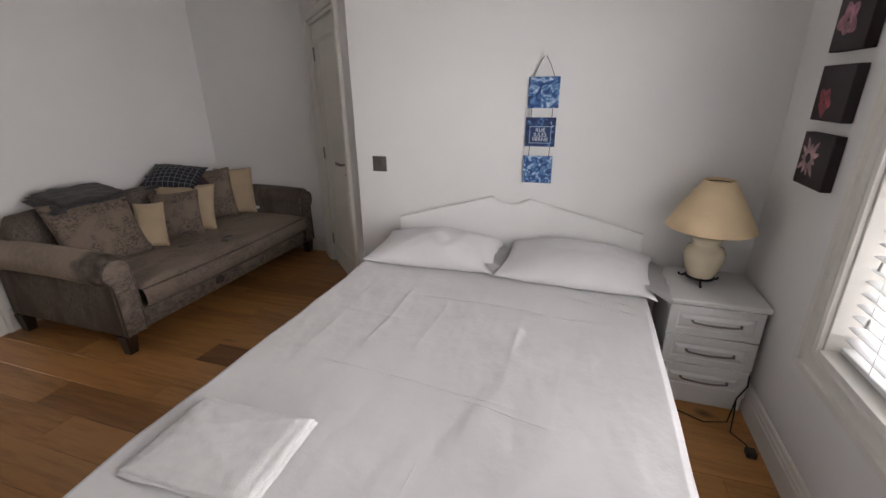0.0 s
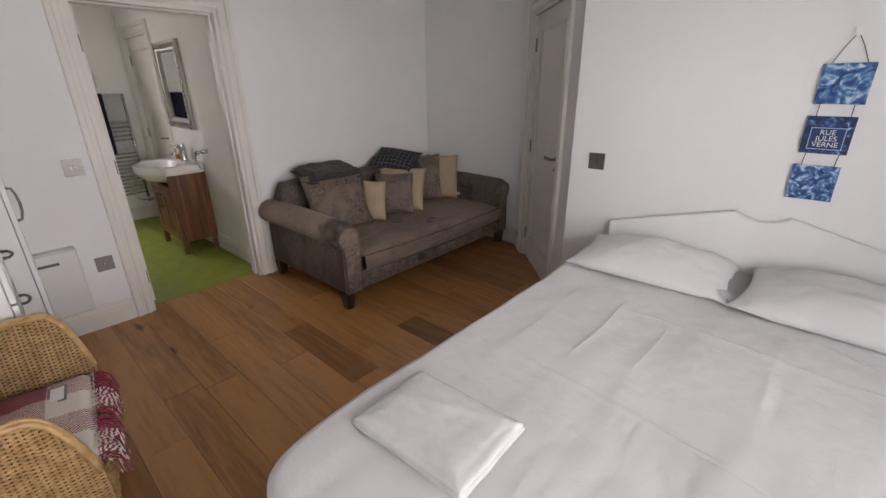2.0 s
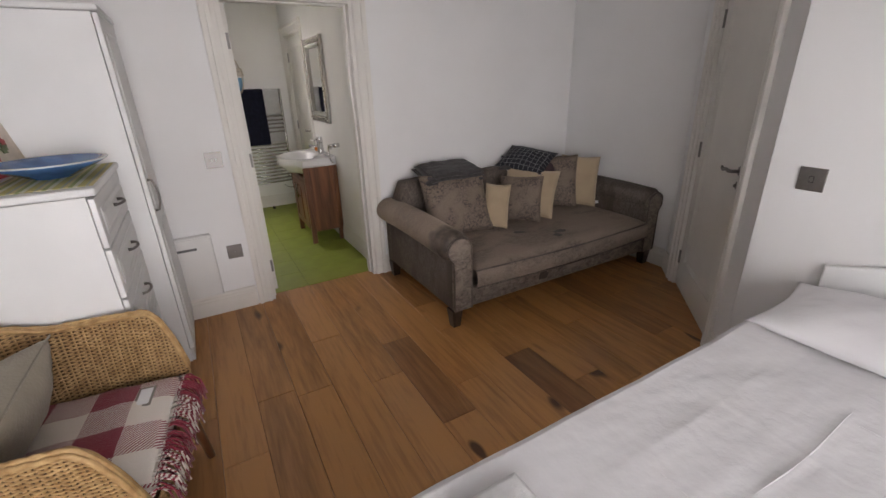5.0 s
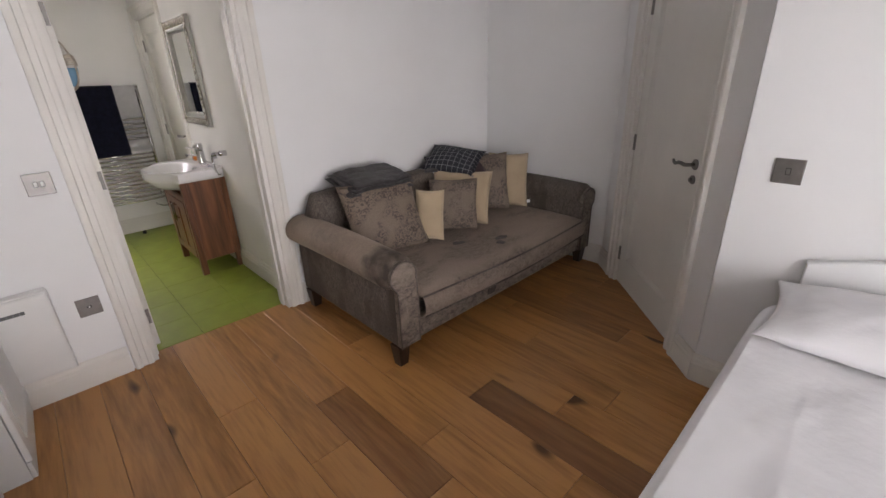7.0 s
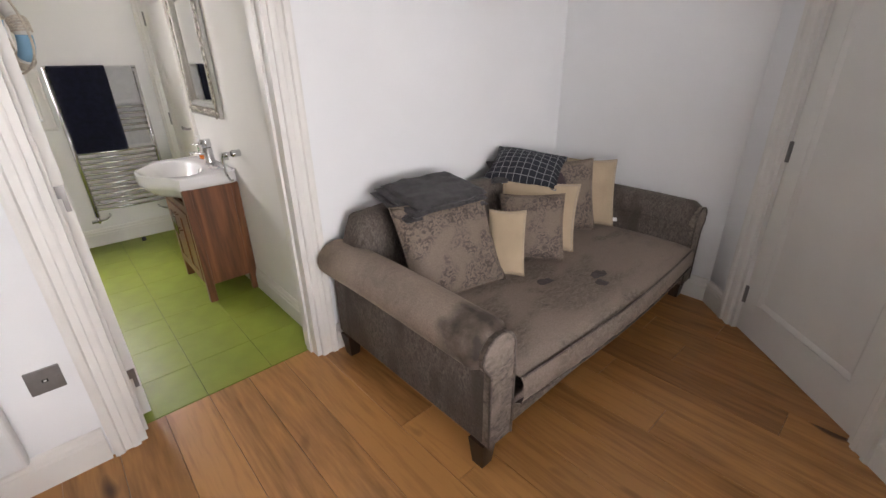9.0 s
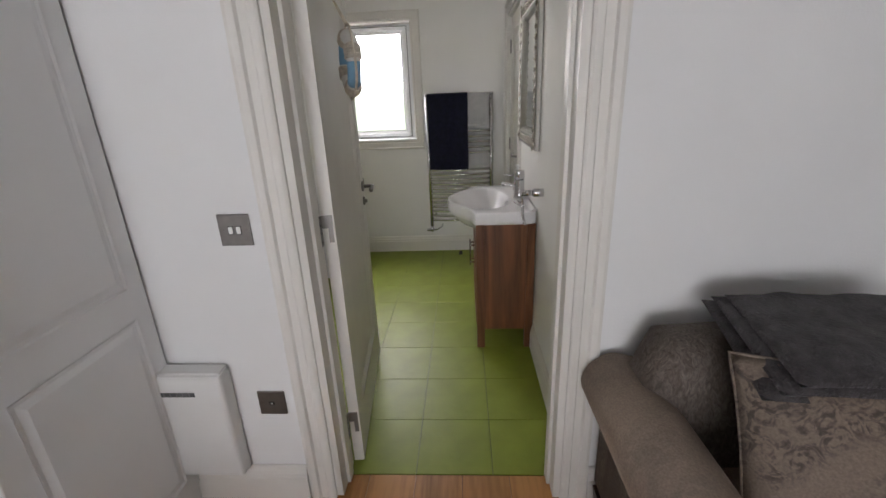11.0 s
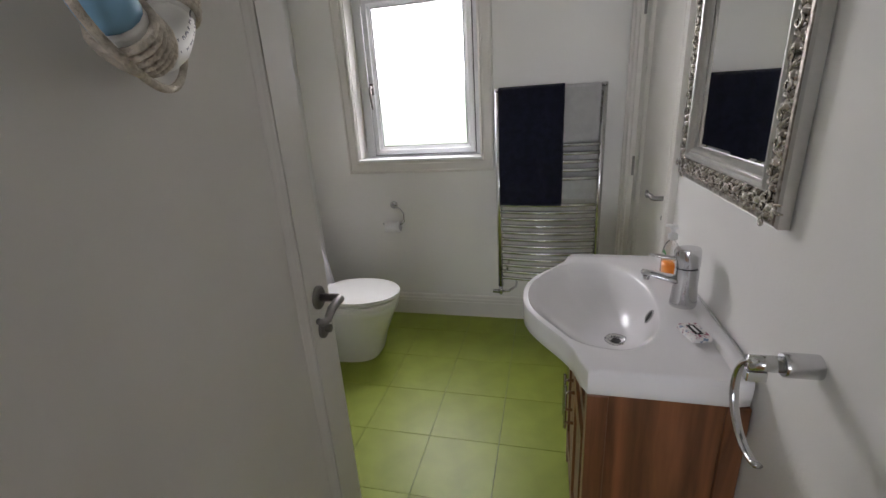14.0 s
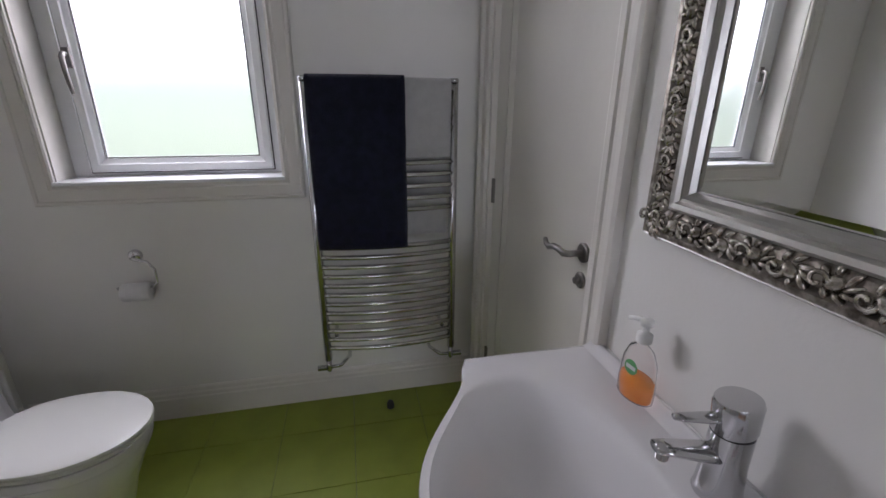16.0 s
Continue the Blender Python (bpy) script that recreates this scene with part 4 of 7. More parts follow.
# ---- sofa and its cushions ----
def sofa():
    t = thing("sofa", pose(-2.48, 3.24, 0), "worn taupe velvet sofa with rolled arms and dark feet", "sofa")
    inv = pose(2.48, -3.24, 0)
    xb, xf, y0, y1 = -3.0, -1.965, 2.285, 4.205
    for x in (xb + 0.06, xf - 0.035):
        for y in (y0 + 0.035, y1 - 0.035):
            bm = bmesh.new()
            a, b = 0.026, 0.038
            lo = [bm.verts.new((x + sx * a, y + sy * a, 0)) for sx, sy in ((-1, -1), (1, -1), (1, 1), (-1, 1))]
            hi = [bm.verts.new((x + sx * b, y + sy * b, 0.125)) for sx, sy in ((-1, -1), (1, -1), (1, 1), (-1, 1))]
            for i in range(4):
                bm.faces.new((lo[i], lo[(i + 1) % 4], hi[(i + 1) % 4], hi[i]))
            bm.faces.new(hi)
            bm.faces.new(lo[::-1])
            part("leg", bm, DARKWOOD, t, "dark tapered wooden foot", m=inv)
    # base rail, softly bowed along the front
    bm = boxes((xb + 0.02, y0 + 0.02, 0.12, xf - 0.002, y1 - 0.02, 0.262), bevel=0.015)
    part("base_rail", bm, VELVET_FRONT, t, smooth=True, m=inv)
    # arms: an upright panel with a roll that leans outwards over it
    for y, s in ((y0, 1), (y1, -1)):
        ya, yb = (y, y + 0.145 * s)
        bm = boxes((xb, min(ya, yb) + 0.004, 0.125, xf, max(ya, yb) - 0.004, 0.52), bevel=0.015)
        part("arm_panel", bm, VELVET_SHADED, t, smooth=True, m=inv)
        bm = bmesh.new()
        n, ring_n = 28, 22
        rings = []
        cy = y + 0.068 * s
        for i in range(n + 1):
            u = i / n
            x = xb - 0.03 + u * (xf - xb + 0.03)
            shrink = 1 - 0.25 * max(0, (u - 0.97) / 0.03) ** 2 - 0.2 * max(0, (0.03 - u) / 0.03)
            ring = []
            for k in range(ring_n):
                a = 2 * math.pi * k / ring_n
                rr = 0.098 * shrink * (1 + 0.012 * noise.noise(Vector((x * 6, a * 2, s))))
                zz = 0.545 + rr * 0.95 * math.sin(a) + 0.012 * math.sin(u * 3.1)
                ring.append(bm.verts.new((x, cy - s * 0.028 + rr * 1.1 * math.cos(a), zz)))
            rings.append(ring)
        for a, b in zip(rings, rings[1:]):
            for k in range(ring_n):
                j = (k + 1) % ring_n
                bm.faces.new((a[k], a[j], b[j], b[k]))
        bm.faces.new(rings[0])
        bm.faces.new(rings[-1][::-1])
        bmesh.ops.recalc_face_normals(bm, faces=bm.faces)
        # near roll takes the lit tone, far roll the shaded one
        roll = part("arm_roll", bm, VELVET_ARM if s > 0 else VELVET_SHADED, t, "velvet arm roll with a darkened worn end" if s > 0 else "", True, m=inv)
        # scroll-shaped front facing with piping
        pts = [(cy - s * 0.062, 0.13), (cy - s * 0.062, 0.46)]
        for k in range(11):
            a = radians(200 - 220 * k / 10)
            pts.append((cy - s * 0.02 - s * 0.0 + s * 0.082 * math.cos(a), 0.535 + 0.078 * math.sin(a)))
        pts += [(cy + s * 0.062, 0.46), (cy + s * 0.062, 0.13)]
        bm = bmesh.new()
        a = [bm.verts.new((xf + 0.022, q, z)) for q, z in pts]
        b = [bm.verts.new((xf - 0.02, q, z)) for q, z in pts]
        for i in range(len(pts)):
            j = (i + 1) % len(pts)
            bm.faces.new((a[i], a[j], b[j], b[i]))
        bm.faces.new(a)
        bmesh.ops.recalc_face_normals(bm, faces=bm.faces)
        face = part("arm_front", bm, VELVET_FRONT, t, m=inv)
        part("piping", tube([(xf + 0.022, q, z) for q, z in pts], 0.0055, 6), VELVET_SHADED, face, smooth=True)
    # seat: one long cushion, domed and bulging over the front
    bm = bmesh.new()
    nx, ny = 30, 64
    sx0, sx1, sy0, sy1 = -2.86, -1.925, y0 + 0.15, y1 - 0.15
    top = []
    for i in range(nx + 1):
        row = []
        for j in range(ny + 1):
            u, v = i / nx, j / ny
            x = sx0 + u * (sx1 - sx0)
            y = sy0 + v * (sy1 - sy0)
            e = (1 - (2 * u - 1) ** 8) * (1 - (2 * v - 1) ** 10)
            bow = 0.035 * math.sin(math.pi * v)
            z = 0.385 + 0.048 * e ** 0.5 + 0.010 * noise.noise(Vector((x * 3, y * 3, 2))) * e + 0.004 * noise.noise(Vector((x * 15, y * 15, 8))) * e - 0.018 * math.exp(-((x + 2.35) ** 2 + (y - 3.25) ** 2) / 0.15)
            row.append(bm.verts.new((x + bow * u ** 4, y, z)))
        top.append(row)
    for i in range(nx):
        for j in range(ny):
            bm.faces.new((top[i][j], top[i + 1][j], top[i + 1][j + 1], top[i][j + 1]))
    prev = [top[nx][j] for j in range(ny + 1)]
    for dx, dz in ((0.012, -0.02), (0.018, -0.05), (0.018, -0.085), (0.008, -0.115), (-0.02, -0.13)):
        cur = [bm.verts.new((top[nx][j].co.x + dx + 0.004 * noise.noise(Vector((j * 0.5, dz * 30, 1))), top[nx][j].co.y, 0.385 + dz)) for j in range(ny + 1)]
        for j in range(ny):
            bm.faces.new((prev[j], cur[j], cur[j + 1], prev[j + 1]))
        prev = cur
    front = [v.co.copy() for v in top[nx]]
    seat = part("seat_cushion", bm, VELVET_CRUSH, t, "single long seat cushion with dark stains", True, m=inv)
    for dz in (0.0, -0.115):
        part("piping", tube([(p.x + (0.006 if dz == 0 else 0.012), p.y, 0.388 + dz) for p in front], 0.006, 6), VELVET_SHADED, seat, smooth=True)
    for (cx, cy, rx, ry, sd) in ((-2.255, 3.045, 0.030, 0.055, 1), (-2.115, 3.31, 0.035, 0.05, 3), (-2.055, 3.235, 0.030, 0.035, 7)):
        bm = bmesh.new()
        c = bm.verts.new((cx, cy, 0))
        ring = []
        for k in range(20):
            a = 2 * math.pi * k / 20
            q = 1 + 0.45 * noise.noise(Vector((math.cos(a) * 1.5, math.sin(a) * 1.5, sd)))
            ring.append(bm.verts.new((cx + rx * q * math.cos(a), cy + ry * q * math.sin(a), 0)))
        for k in range(20):
            bm.faces.new((c, ring[k], ring[(k + 1) % 20]))
        for v in bm.verts:
            u = (v.co.x - sx0) / (sx1 - sx0)
            w_ = (v.co.y - sy0) / (sy1 - sy0)
            e = max(0.0, (1 - (2 * u - 1) ** 8) * (1 - (2 * w_ - 1) ** 10))
            v.co.z = 0.385 + 0.048 * e ** 0.5 + 0.010 * noise.noise(Vector((v.co.x * 3, v.co.y * 3, 2))) * e + 0.004 * noise.noise(Vector((v.co.x * 15, v.co.y * 15, 8))) * e - 0.018 * math.exp(-((v.co.x + 2.35) ** 2 + (v.co.y - 3.25) ** 2) / 0.15) + 0.0025
        part("stain", bm, VELVET_DARK, seat, "dark stain")
    bm = bmesh.new()
    pts = [(xf + 0.012, 2.98, 0.17), (xf + 0.012, 3.05, 0.165), (xf + 0.012, 3.07, 0.2), (xf + 0.012, 3.03, 0.235), (xf + 0.012, 2.985, 0.215)]
    bm.faces.new([bm.verts.new(p) for p in pts])
    part("stain", bm, VELVET_DARK, seat, "dark stain")
    # padded back
    bm = bmesh.new()
    n, m_ = 60, 18
    rings = []
    for i in range(n + 1):
        u = i / n
        y = y0 + 0.05 + u * (y1 - y0 - 0.10)
        ring = []
        for k in range(m_):
            a = 2 * math.pi * k / m_
            sgn = lambda q: (abs(q) ** 0.6) * (1 if q >= 0 else -1)
            cap = 1 - 0.35 * max(0, abs(2 * u - 1) - 0.94) / 0.06
            ring.append(bm.verts.new((-2.885 + 0.115 * cap * sgn(math.cos(a)) + 0.006 * noise.noise(Vector((y * 5, a, 1))), y, 0.46 + 0.325 * cap * sgn(math.sin(a)) + 0.012 * noise.noise(Vector((y * 4, a, 6))))))
        rings.append(ring)
    for a, b in zip(rings, rings[1:]):
        for k in range(m_):
            bm.faces.new((a[k], a[(k + 1) % m_], b[(k + 1) % m_], b[k]))
    bm.faces.new(rings[0])
    bm.faces.new(rings[-1][::-1])
    bmesh.ops.recalc_face_normals(bm, faces=bm.faces)
    part("back", bm, VELVET_SHADED, t, smooth=True, m=inv)


def cushion(m, w, h, t_, material, label, seed, tag=None, name="cushion"):
    """A scatter cushion: width along local x, height along local y, standing up when rx is near 90."""
    t = thing(name, m, label, "cushion", "cushions on the sofa" if name == "cushion" else "")
    part("cover", cushion_bm(w, h, t_, 22, 0.008, 0.07, seed), material, t, smooth=True)
    pts = []
    for u, v in ([(-1 + 2 * i / 16, -1) for i in range(16)] + [(1, -1 + 2 * i / 16) for i in range(16)] + [(1 - 2 * i / 16, 1) for i in range(16)] + [(-1, 1 - 2 * i / 16) for i in range(17)]):
        pts.append((u * w / 2 * (1 - 0.07 * (1 - v * v) * abs(u) ** 3), v * h / 2 * (1 - 0.07 * (1 - u * u) * abs(v) ** 3), 0))
    part("seam", tube(pts, 0.0035, 5, caps=False), material, t, smooth=True)
    if tag:
        part("tag", boxes((tag[0], tag[1] - 0.012, -0.0008, tag[0] + 0.035, tag[1] + 0.012, 0.0008)), TAG, t, "white care tag")
    return t


PLAID = mat("dark_check_wool", (0.016, 0.017, 0.024), 0.9, vary=0.3, scale=40, bump=0.3, bump_scale=150)


def plaid_nodes(m, c1, c2, size, thin):
    """Thin pale lines crossing at a fixed pitch on a dark ground."""
    nt = m.node_tree
    N, L = nt.nodes, nt.links
    tc, sp = N.new("ShaderNodeTexCoord"), N.new("ShaderNodeSeparateXYZ")
    L.new(tc.outputs["Object"], sp.inputs[0])
    outs = []
    for ax in ("X", "Y"):
        a = N.new("ShaderNodeMath")
        a.operation = "MULTIPLY"
        a.inputs[1].default_value = 1 / size
        L.new(sp.outputs[ax], a.inputs[0])
        f = N.new("ShaderNodeMath")
        f.operation = "FRACT"
        L.new(a.outputs[0], f.inputs[0])
        g = N.new("ShaderNodeMath")
        g.operation = "LESS_THAN"
        g.inputs[1].default_value = thin
        L.new(f.outputs[0], g.inputs[0])
        outs.append(g)
    mx = N.new("ShaderNodeMath")
    mx.operation = "MAXIMUM"
    L.new(outs[0].outputs[0], mx.inputs[0])
    L.new(outs[1].outputs[0], mx.inputs[1])
    mix = N.new("ShaderNodeMix")
    mix.data_type = "RGBA"
    L.new(mx.outputs[0], mix.inputs["Factor"])
    mix.inputs[6].default_value, mix.inputs[7].default_value = (*c1, 1), (*c2, 1)
    L.new(mix.outputs[2], N["Principled BSDF"].inputs["Base Color"])


plaid_nodes(PLAID, (0.016, 0.017, 0.024), (0.22, 0.22, 0.23), 0.042, 0.09)

sofa()


def lean(x, y, z, back, turn, tilt=0.0):
    """Stands a cushion up facing +x, leaning back, turned about z and tipped in its own plane."""
    return pose(x, y, z, 0, 0, turn) @ pose(0, 0, 0, 0, -back, 0) @ pose(0, 0, 0, 90, 0, 90) @ pose(0, 0, 0, 0, 0, tilt)


cushion(lean(-2.545, 2.68, 0.635, 26, -12, 2), 0.50, 0.47, 0.16, DAMASK, "large taupe velvet cushion with a worn swirling pattern", 3.1)
cushion(lean(-2.45, 2.975, 0.590, 20, -38, -4), 0.185, 0.33, 0.10, BEIGE, "small beige cotton cushion propped on the sofa", 5.3)
cushion(lean(-2.49, 3.235, 0.595, 20, -52, 2), 0.34, 0.36, 0.12, DAMASK, "taupe patterned velvet cushion propped on the sofa", 8.1)
cushion(lean(-2.575, 3.40, 0.605, 22, -56, -2), 0.44, 0.385, 0.13, BEIGE, "beige cotton cushion standing against the sofa back", 2.2, (-0.225, 0.17))
cushion(lean(-2.60, 3.69, 0.65, 18, -46, 3), 0.38, 0.44, 0.12, DAMASK, "dark taupe cushion standing on edge on the sofa", 6.6)
cushion(lean(-2.545, 3.925, 0.635, 18, -42, -3), 0.32, 0.43, 0.11, BEIGE, "beige cotton cushion with a white tag by the arm", 9.4, (0.15, -0.17))
cushion(lean(-2.76, 3.51, 0.835, 66, -52, -14), 0.43, 0.33, 0.13, PLAID, "dark checked wool cushion lying on the sofa back", 4.7)
cushion(lean(-2.81, 3.50, 0.80, 78, -35, -6), 0.36, 0.30, 0.08, CHARCOAL, "dark grey cushion under the checked one", 1.9)
cushion(lean(-2.70, 3.55, 0.78, 60, -30, -10), 0.36, 0.28, 0.08, mat("plum_fleece", (0.06, 0.035, 0.04), 0.9, vary=0.2, scale=20, bump=0.3, bump_scale=80), "plum brown cushion under the checked one", 3.9)


def throw_blanket():
    t = thing("folded_throw", pose(-2.74, 2.72, 0.815, 0, 9, -8), "charcoal fleece throw folded over the sofa back", "blanket")
    for n, (w, h, z) in enumerate(((0.36, 0.46, 0.0), (0.345, 0.44, 0.026), (0.32, 0.41, 0.050))):
        bm = cushion_bm(w, h, 0.034, 26, 0.010, 0.01, 4.0 + n, 0.14)
        part("fold", bm, CHARCOAL, t, smooth=True, m=pose(0.006 * n, 0.008 * n, z, 0, 0, 2 * n))


throw_blanket()


# ---- wicker armchair ----
CHAIR_AT = pose(-1.435, 0.575, 0, 0, 0, -9)


def wicker_chair():
    t = thing("wicker_armchair", CHAIR_AT, "honey wicker armchair with curved arms on wooden legs", "armchair")

    def ground(a):
        """A point of the U-shaped wall: a runs 0..1 from one arm's front round the back to the other's."""
        hw, d0, d1 = 0.305, 0.265, -0.285
        straight = d0 - (d1 + 0.24)
        total = 2 * straight + 2 * 0.24 * math.pi / 2 + 2 * (hw - 0.24)
        s = a * total
        r = 0.24
        if s < straight:
            return Vector((hw, d0 - s)), Vector((1, 0))
        s -= straight
        if s < r * math.pi / 2:
            q = s / r
            return Vector((hw - r + r * math.cos(q), d1 + r - r * math.sin(q))), Vector((math.cos(q), -math.sin(q)))
        s -= r * math.pi / 2
        if s < 2 * (hw - r):
            return Vector((hw - r - s, d1)), Vector((0, -1))
        s -= 2 * (hw - r)
        if s < r * math.pi / 2:
            q = s / r
            return Vector((-(hw - r) - r * math.sin(q), d1 + r - r * math.cos(q))), Vector((-math.sin(q), -math.cos(q)))
        s -= r * math.pi / 2
        return Vector((-hw, d1 + r + s)), Vector((-1, 0))

    def rim(a):
        front = min(a, 1 - a)
        z = 0.685 + 0.20 * max(0.0, min(1.0, (front - 0.24) / 0.2)) ** 1.3
        drop = max(0.0, 1 - front / 0.075)
        return z - 0.25 * drop ** 2.2

    NA = 200
    z0 = 0.235
    bm = bmesh.new()
    cols = []
    for i in range(NA + 1):
        a = i / NA
        p, nrm = ground(a)
        top = rim(a)
        cols.append([bm.verts.new((p.x + nrm.x * (0.0 + 0.055 * ((z0 + (top - z0) * k / 14 - z0) / 0.5)), p.y + nrm.y * 0.055 * ((z0 + (top - z0) * k / 14 - z0) / 0.5), z0 + (top - z0) * k / 14)) for k in range(15)])
    for a, b in zip(cols, cols[1:]):
        for k in range(14):
            bm.faces.new((a[k], b[k], b[k + 1], a[k + 1]))
    # added dark sheet inside the weave, so the gaps read as shaded
    part("gap_shade_sheet", bm, WICKERSHADE, t, smooth=True)
    for r in range(94):
        zz = z0 + 0.005 + r * 0.0068
        run, runs = [], []
        for i in range(NA + 1):
            a = i / NA
            if zz > rim(a) - 0.004:
                if len(run) > 3:
                    runs.append(run)
                run = []
                continue
            p, nrm = ground(a)
            off = 0.055 * (zz - z0) / 0.5 + 0.0048 * math.cos(math.pi * i / 4.0 + math.pi * (r % 2)) + 0.0012 * noise.noise(Vector((i * 0.7, r * 1.7, 0)))
            run.append((p.x + nrm.x * off, p.y + nrm.y * off, zz + 0.0016 * noise.noise(Vector((i * 0.25, r, 4)))))
        if len(run) > 3:
            runs.append(run)
        for pts in runs:
            part("cane_strand", tube(pts, 0.0033, 5), WICKER, t, smooth=True)
    for i in range(0, NA + 1, 4):
        p, nrm = ground(i / NA)
        part("stake", tube([(p.x + nrm.x * 0.055 * k / 6 * (rim(i / NA) - z0) / 0.5, p.y + nrm.y * 0.055 * k / 6 * (rim(i / NA) - z0) / 0.5, z0 + (rim(i / NA) - z0) * k / 6) for k in range(7)], 0.0038, 5), WICKER, t, smooth=True)
    for o, dz in ((0.0, 0.0), (0.011, 0.007), (-0.011, 0.006), (0.0, 0.014)):
        pts = []
        for i in range(NA + 1):
            a = i / NA
            p, nrm = ground(a)
            off = 0.055 * (rim(a) - z0) / 0.5 + o
            pts.append((p.x + nrm.x * off, p.y + nrm.y * off, rim(a) + dz + 0.002 * math.sin(i * 1.3 + o * 300)))
        part("rim_strand", tube(pts, 0.0085, 6), WICKER, t, smooth=True)
    part("seat_deck", boxes((-0.30, -0.27, 0.30, 0.30, 0.255, 0.36), bevel=0.02), WICKERSHADE, t)
    for r in range(23):
        pts = [(-0.302 + 0.604 * i / 80, 0.266 + 0.0048 * math.cos(math.pi * i / 4 + math.pi * (r % 2)), 0.234 + r * 0.0068) for i in range(81)]
        part("apron_strand", tube(pts, 0.0033, 5), WICKER, t, smooth=True)
    for x in (-0.275, 0.275):
        for y, k in ((0.235, 1), (-0.22, -1)):
            bm = tube([(x, y + 0.03 * k, 0), (x, y + 0.005 * k, 0.18), (x, y, 0.30)], [0.015, 0.02, 0.022], 12)
            part("leg", bm, WALNUT, t, "brown wooden leg", True)


wicker_chair()
cushion(CHAIR_AT @ pose(0.0, -0.200, 0.560, 46, 0, 8), 0.46, 0.44, 0.24, STONEFAB, "plump stone-coloured cushion leaning in the wicker chair", 12.2, name="chair_cushion")

RED = mat("red_white_check_wool", (0.3, 0.02, 0.04), 0.95, bump=0.5, bump_scale=200, sheen=0.3)


def check_nodes(m, dark, pale, size):
    """Broad checks: solid red, solid cream, and a fine twill where they cross."""
    nt = m.node_tree
    N, L = nt.nodes, nt.links
    tc, sp = N.new("ShaderNodeTexCoord"), N.new("ShaderNodeSeparateXYZ")
    L.new(tc.outputs["Object"], sp.inputs[0])

    def op(kind, a, b):
        n = N.new("ShaderNodeMath")
        n.operation = kind
        for i, v in enumerate((a, b)):
            if v is None:
                continue
            if isinstance(v, (int, float)):
                n.inputs[i].default_value = v
            else:
                L.new(v, n.inputs[i])
        return n.outputs[0]

    def band(ax, s, duty=0.5, shift=0.0):
        return op("LESS_THAN", op("FRACT", op("MULTIPLY", op("ADD", sp.outputs[ax], shift), 1 / s), None), duty)

    bx, by = band("X", size), band("Y", size, 0.5, 0.03)
    twill = op("LESS_THAN", op("FRACT", op("MULTIPLY", op("ADD", sp.outputs["X"], sp.outputs["Y"]), 1 / 0.0125), None), 0.5)
    both = op("MULTIPLY", bx, by)
    any_ = op("MAXIMUM", bx, by)
    fac = op("MAXIMUM", both, op("MULTIPLY", any_, twill))
    mix = N.new("ShaderNodeMix")
    mix.data_type = "RGBA"
    L.new(fac, mix.inputs["Factor"])
    mix.inputs[6].default_value, mix.inputs[7].default_value = (*pale, 1), (*dark, 1)
    L.new(mix.outputs[2], N["Principled BSDF"].inputs["Base Color"])


check_nodes(RED, (0.24, 0.012, 0.032), (0.74, 0.67, 0.60), 0.26)


def chair_throw():
    t = thing("checked_throw", CHAIR_AT @ pose(0, 0.03, 0.375), "red and cream checked wool throw folded on the chair seat", "blanket")
    for n, (w, h, z) in enumerate(((0.55, 0.46, 0.0), (0.54, 0.45, 0.03))):
        part("fold", cushion_bm(w, h, 0.055, 24, 0.006, 0.01, 21.0 + n, 0.16), RED, t, smooth=True, m=pose(0, 0, z + 0.028, 0, 0, 1.5 * n))
    rng = random.Random(5)
    bm = bmesh.new()
    for i in range(95):
        x = -0.265 + 0.53 * i / 94 + rng.uniform(-0.004, 0.004)
        y = 0.215
        l = rng.uniform(0.07, 0.11)
        z = rng.choice((0.035, 0.055, 0.06))
        sx = rng.uniform(-0.02, 0.02)
        tube([(x, y, z), (x + sx * 0.3, y + l * 0.35, z + 0.006), (x + sx * 0.7, y + l * 0.62, z - 0.02), (x + sx, y + l * 0.72, z - 0.06 - rng.uniform(0, 0.04))], 0.0032, 5, bm)
    part("fringe", bm, RED, t, "knotted wool fringe", True)
    part("label", boxes((-0.20, 0.10, 0.0855, -0.09, 0.155, 0.0875)), mat("grey_label", (0.25, 0.23, 0.2), 0.8), t, "woven maker's label")
    part("label_field", boxes((-0.19, 0.108, 0.087, -0.10, 0.147, 0.0885)), TAG, t)


chair_throw()


# ---- drawers, wardrobe ----
def raised_front(parent, name, x0, x1, z0, z1, y, deep=0.018, inset=0.035, material=None, bow=False):
    """A drawer or door front with a routed, raised panel; faces -y at y - deep."""
    f = part(name, boxes((x0, y - deep, z0, x1, y, z1), bevel=0.004), material or LAMINATE, parent)
    prof = [(0.0, 0.0), (-0.004, -0.004), (-0.011, -0.004), (-0.026, 0.003), (-0.028, 0.003)]
    bm = frame_sweep(x0 + inset, x1 - inset, z0 + inset, z1 - inset, [(a, o + 0.0045) for a, o in prof])
    for v in bm.verts:
        v.co.y += y - deep
    cx0, cx1, cz0, cz1 = x0 + inset + 0.028, x1 - inset - 0.028, z0 + inset + 0.028, z1 - inset - 0.028
    if cx1 > cx0 and cz1 > cz0:
        q = [bm.verts.new((x, y - deep - 0.0075, z)) for x, z in ((cx0, cz0), (cx1, cz0), (cx1, cz1), (cx0, cz1))]
        bm.faces.new(q)
    part("panel", bm, material or LAMINATE, f)
    return f


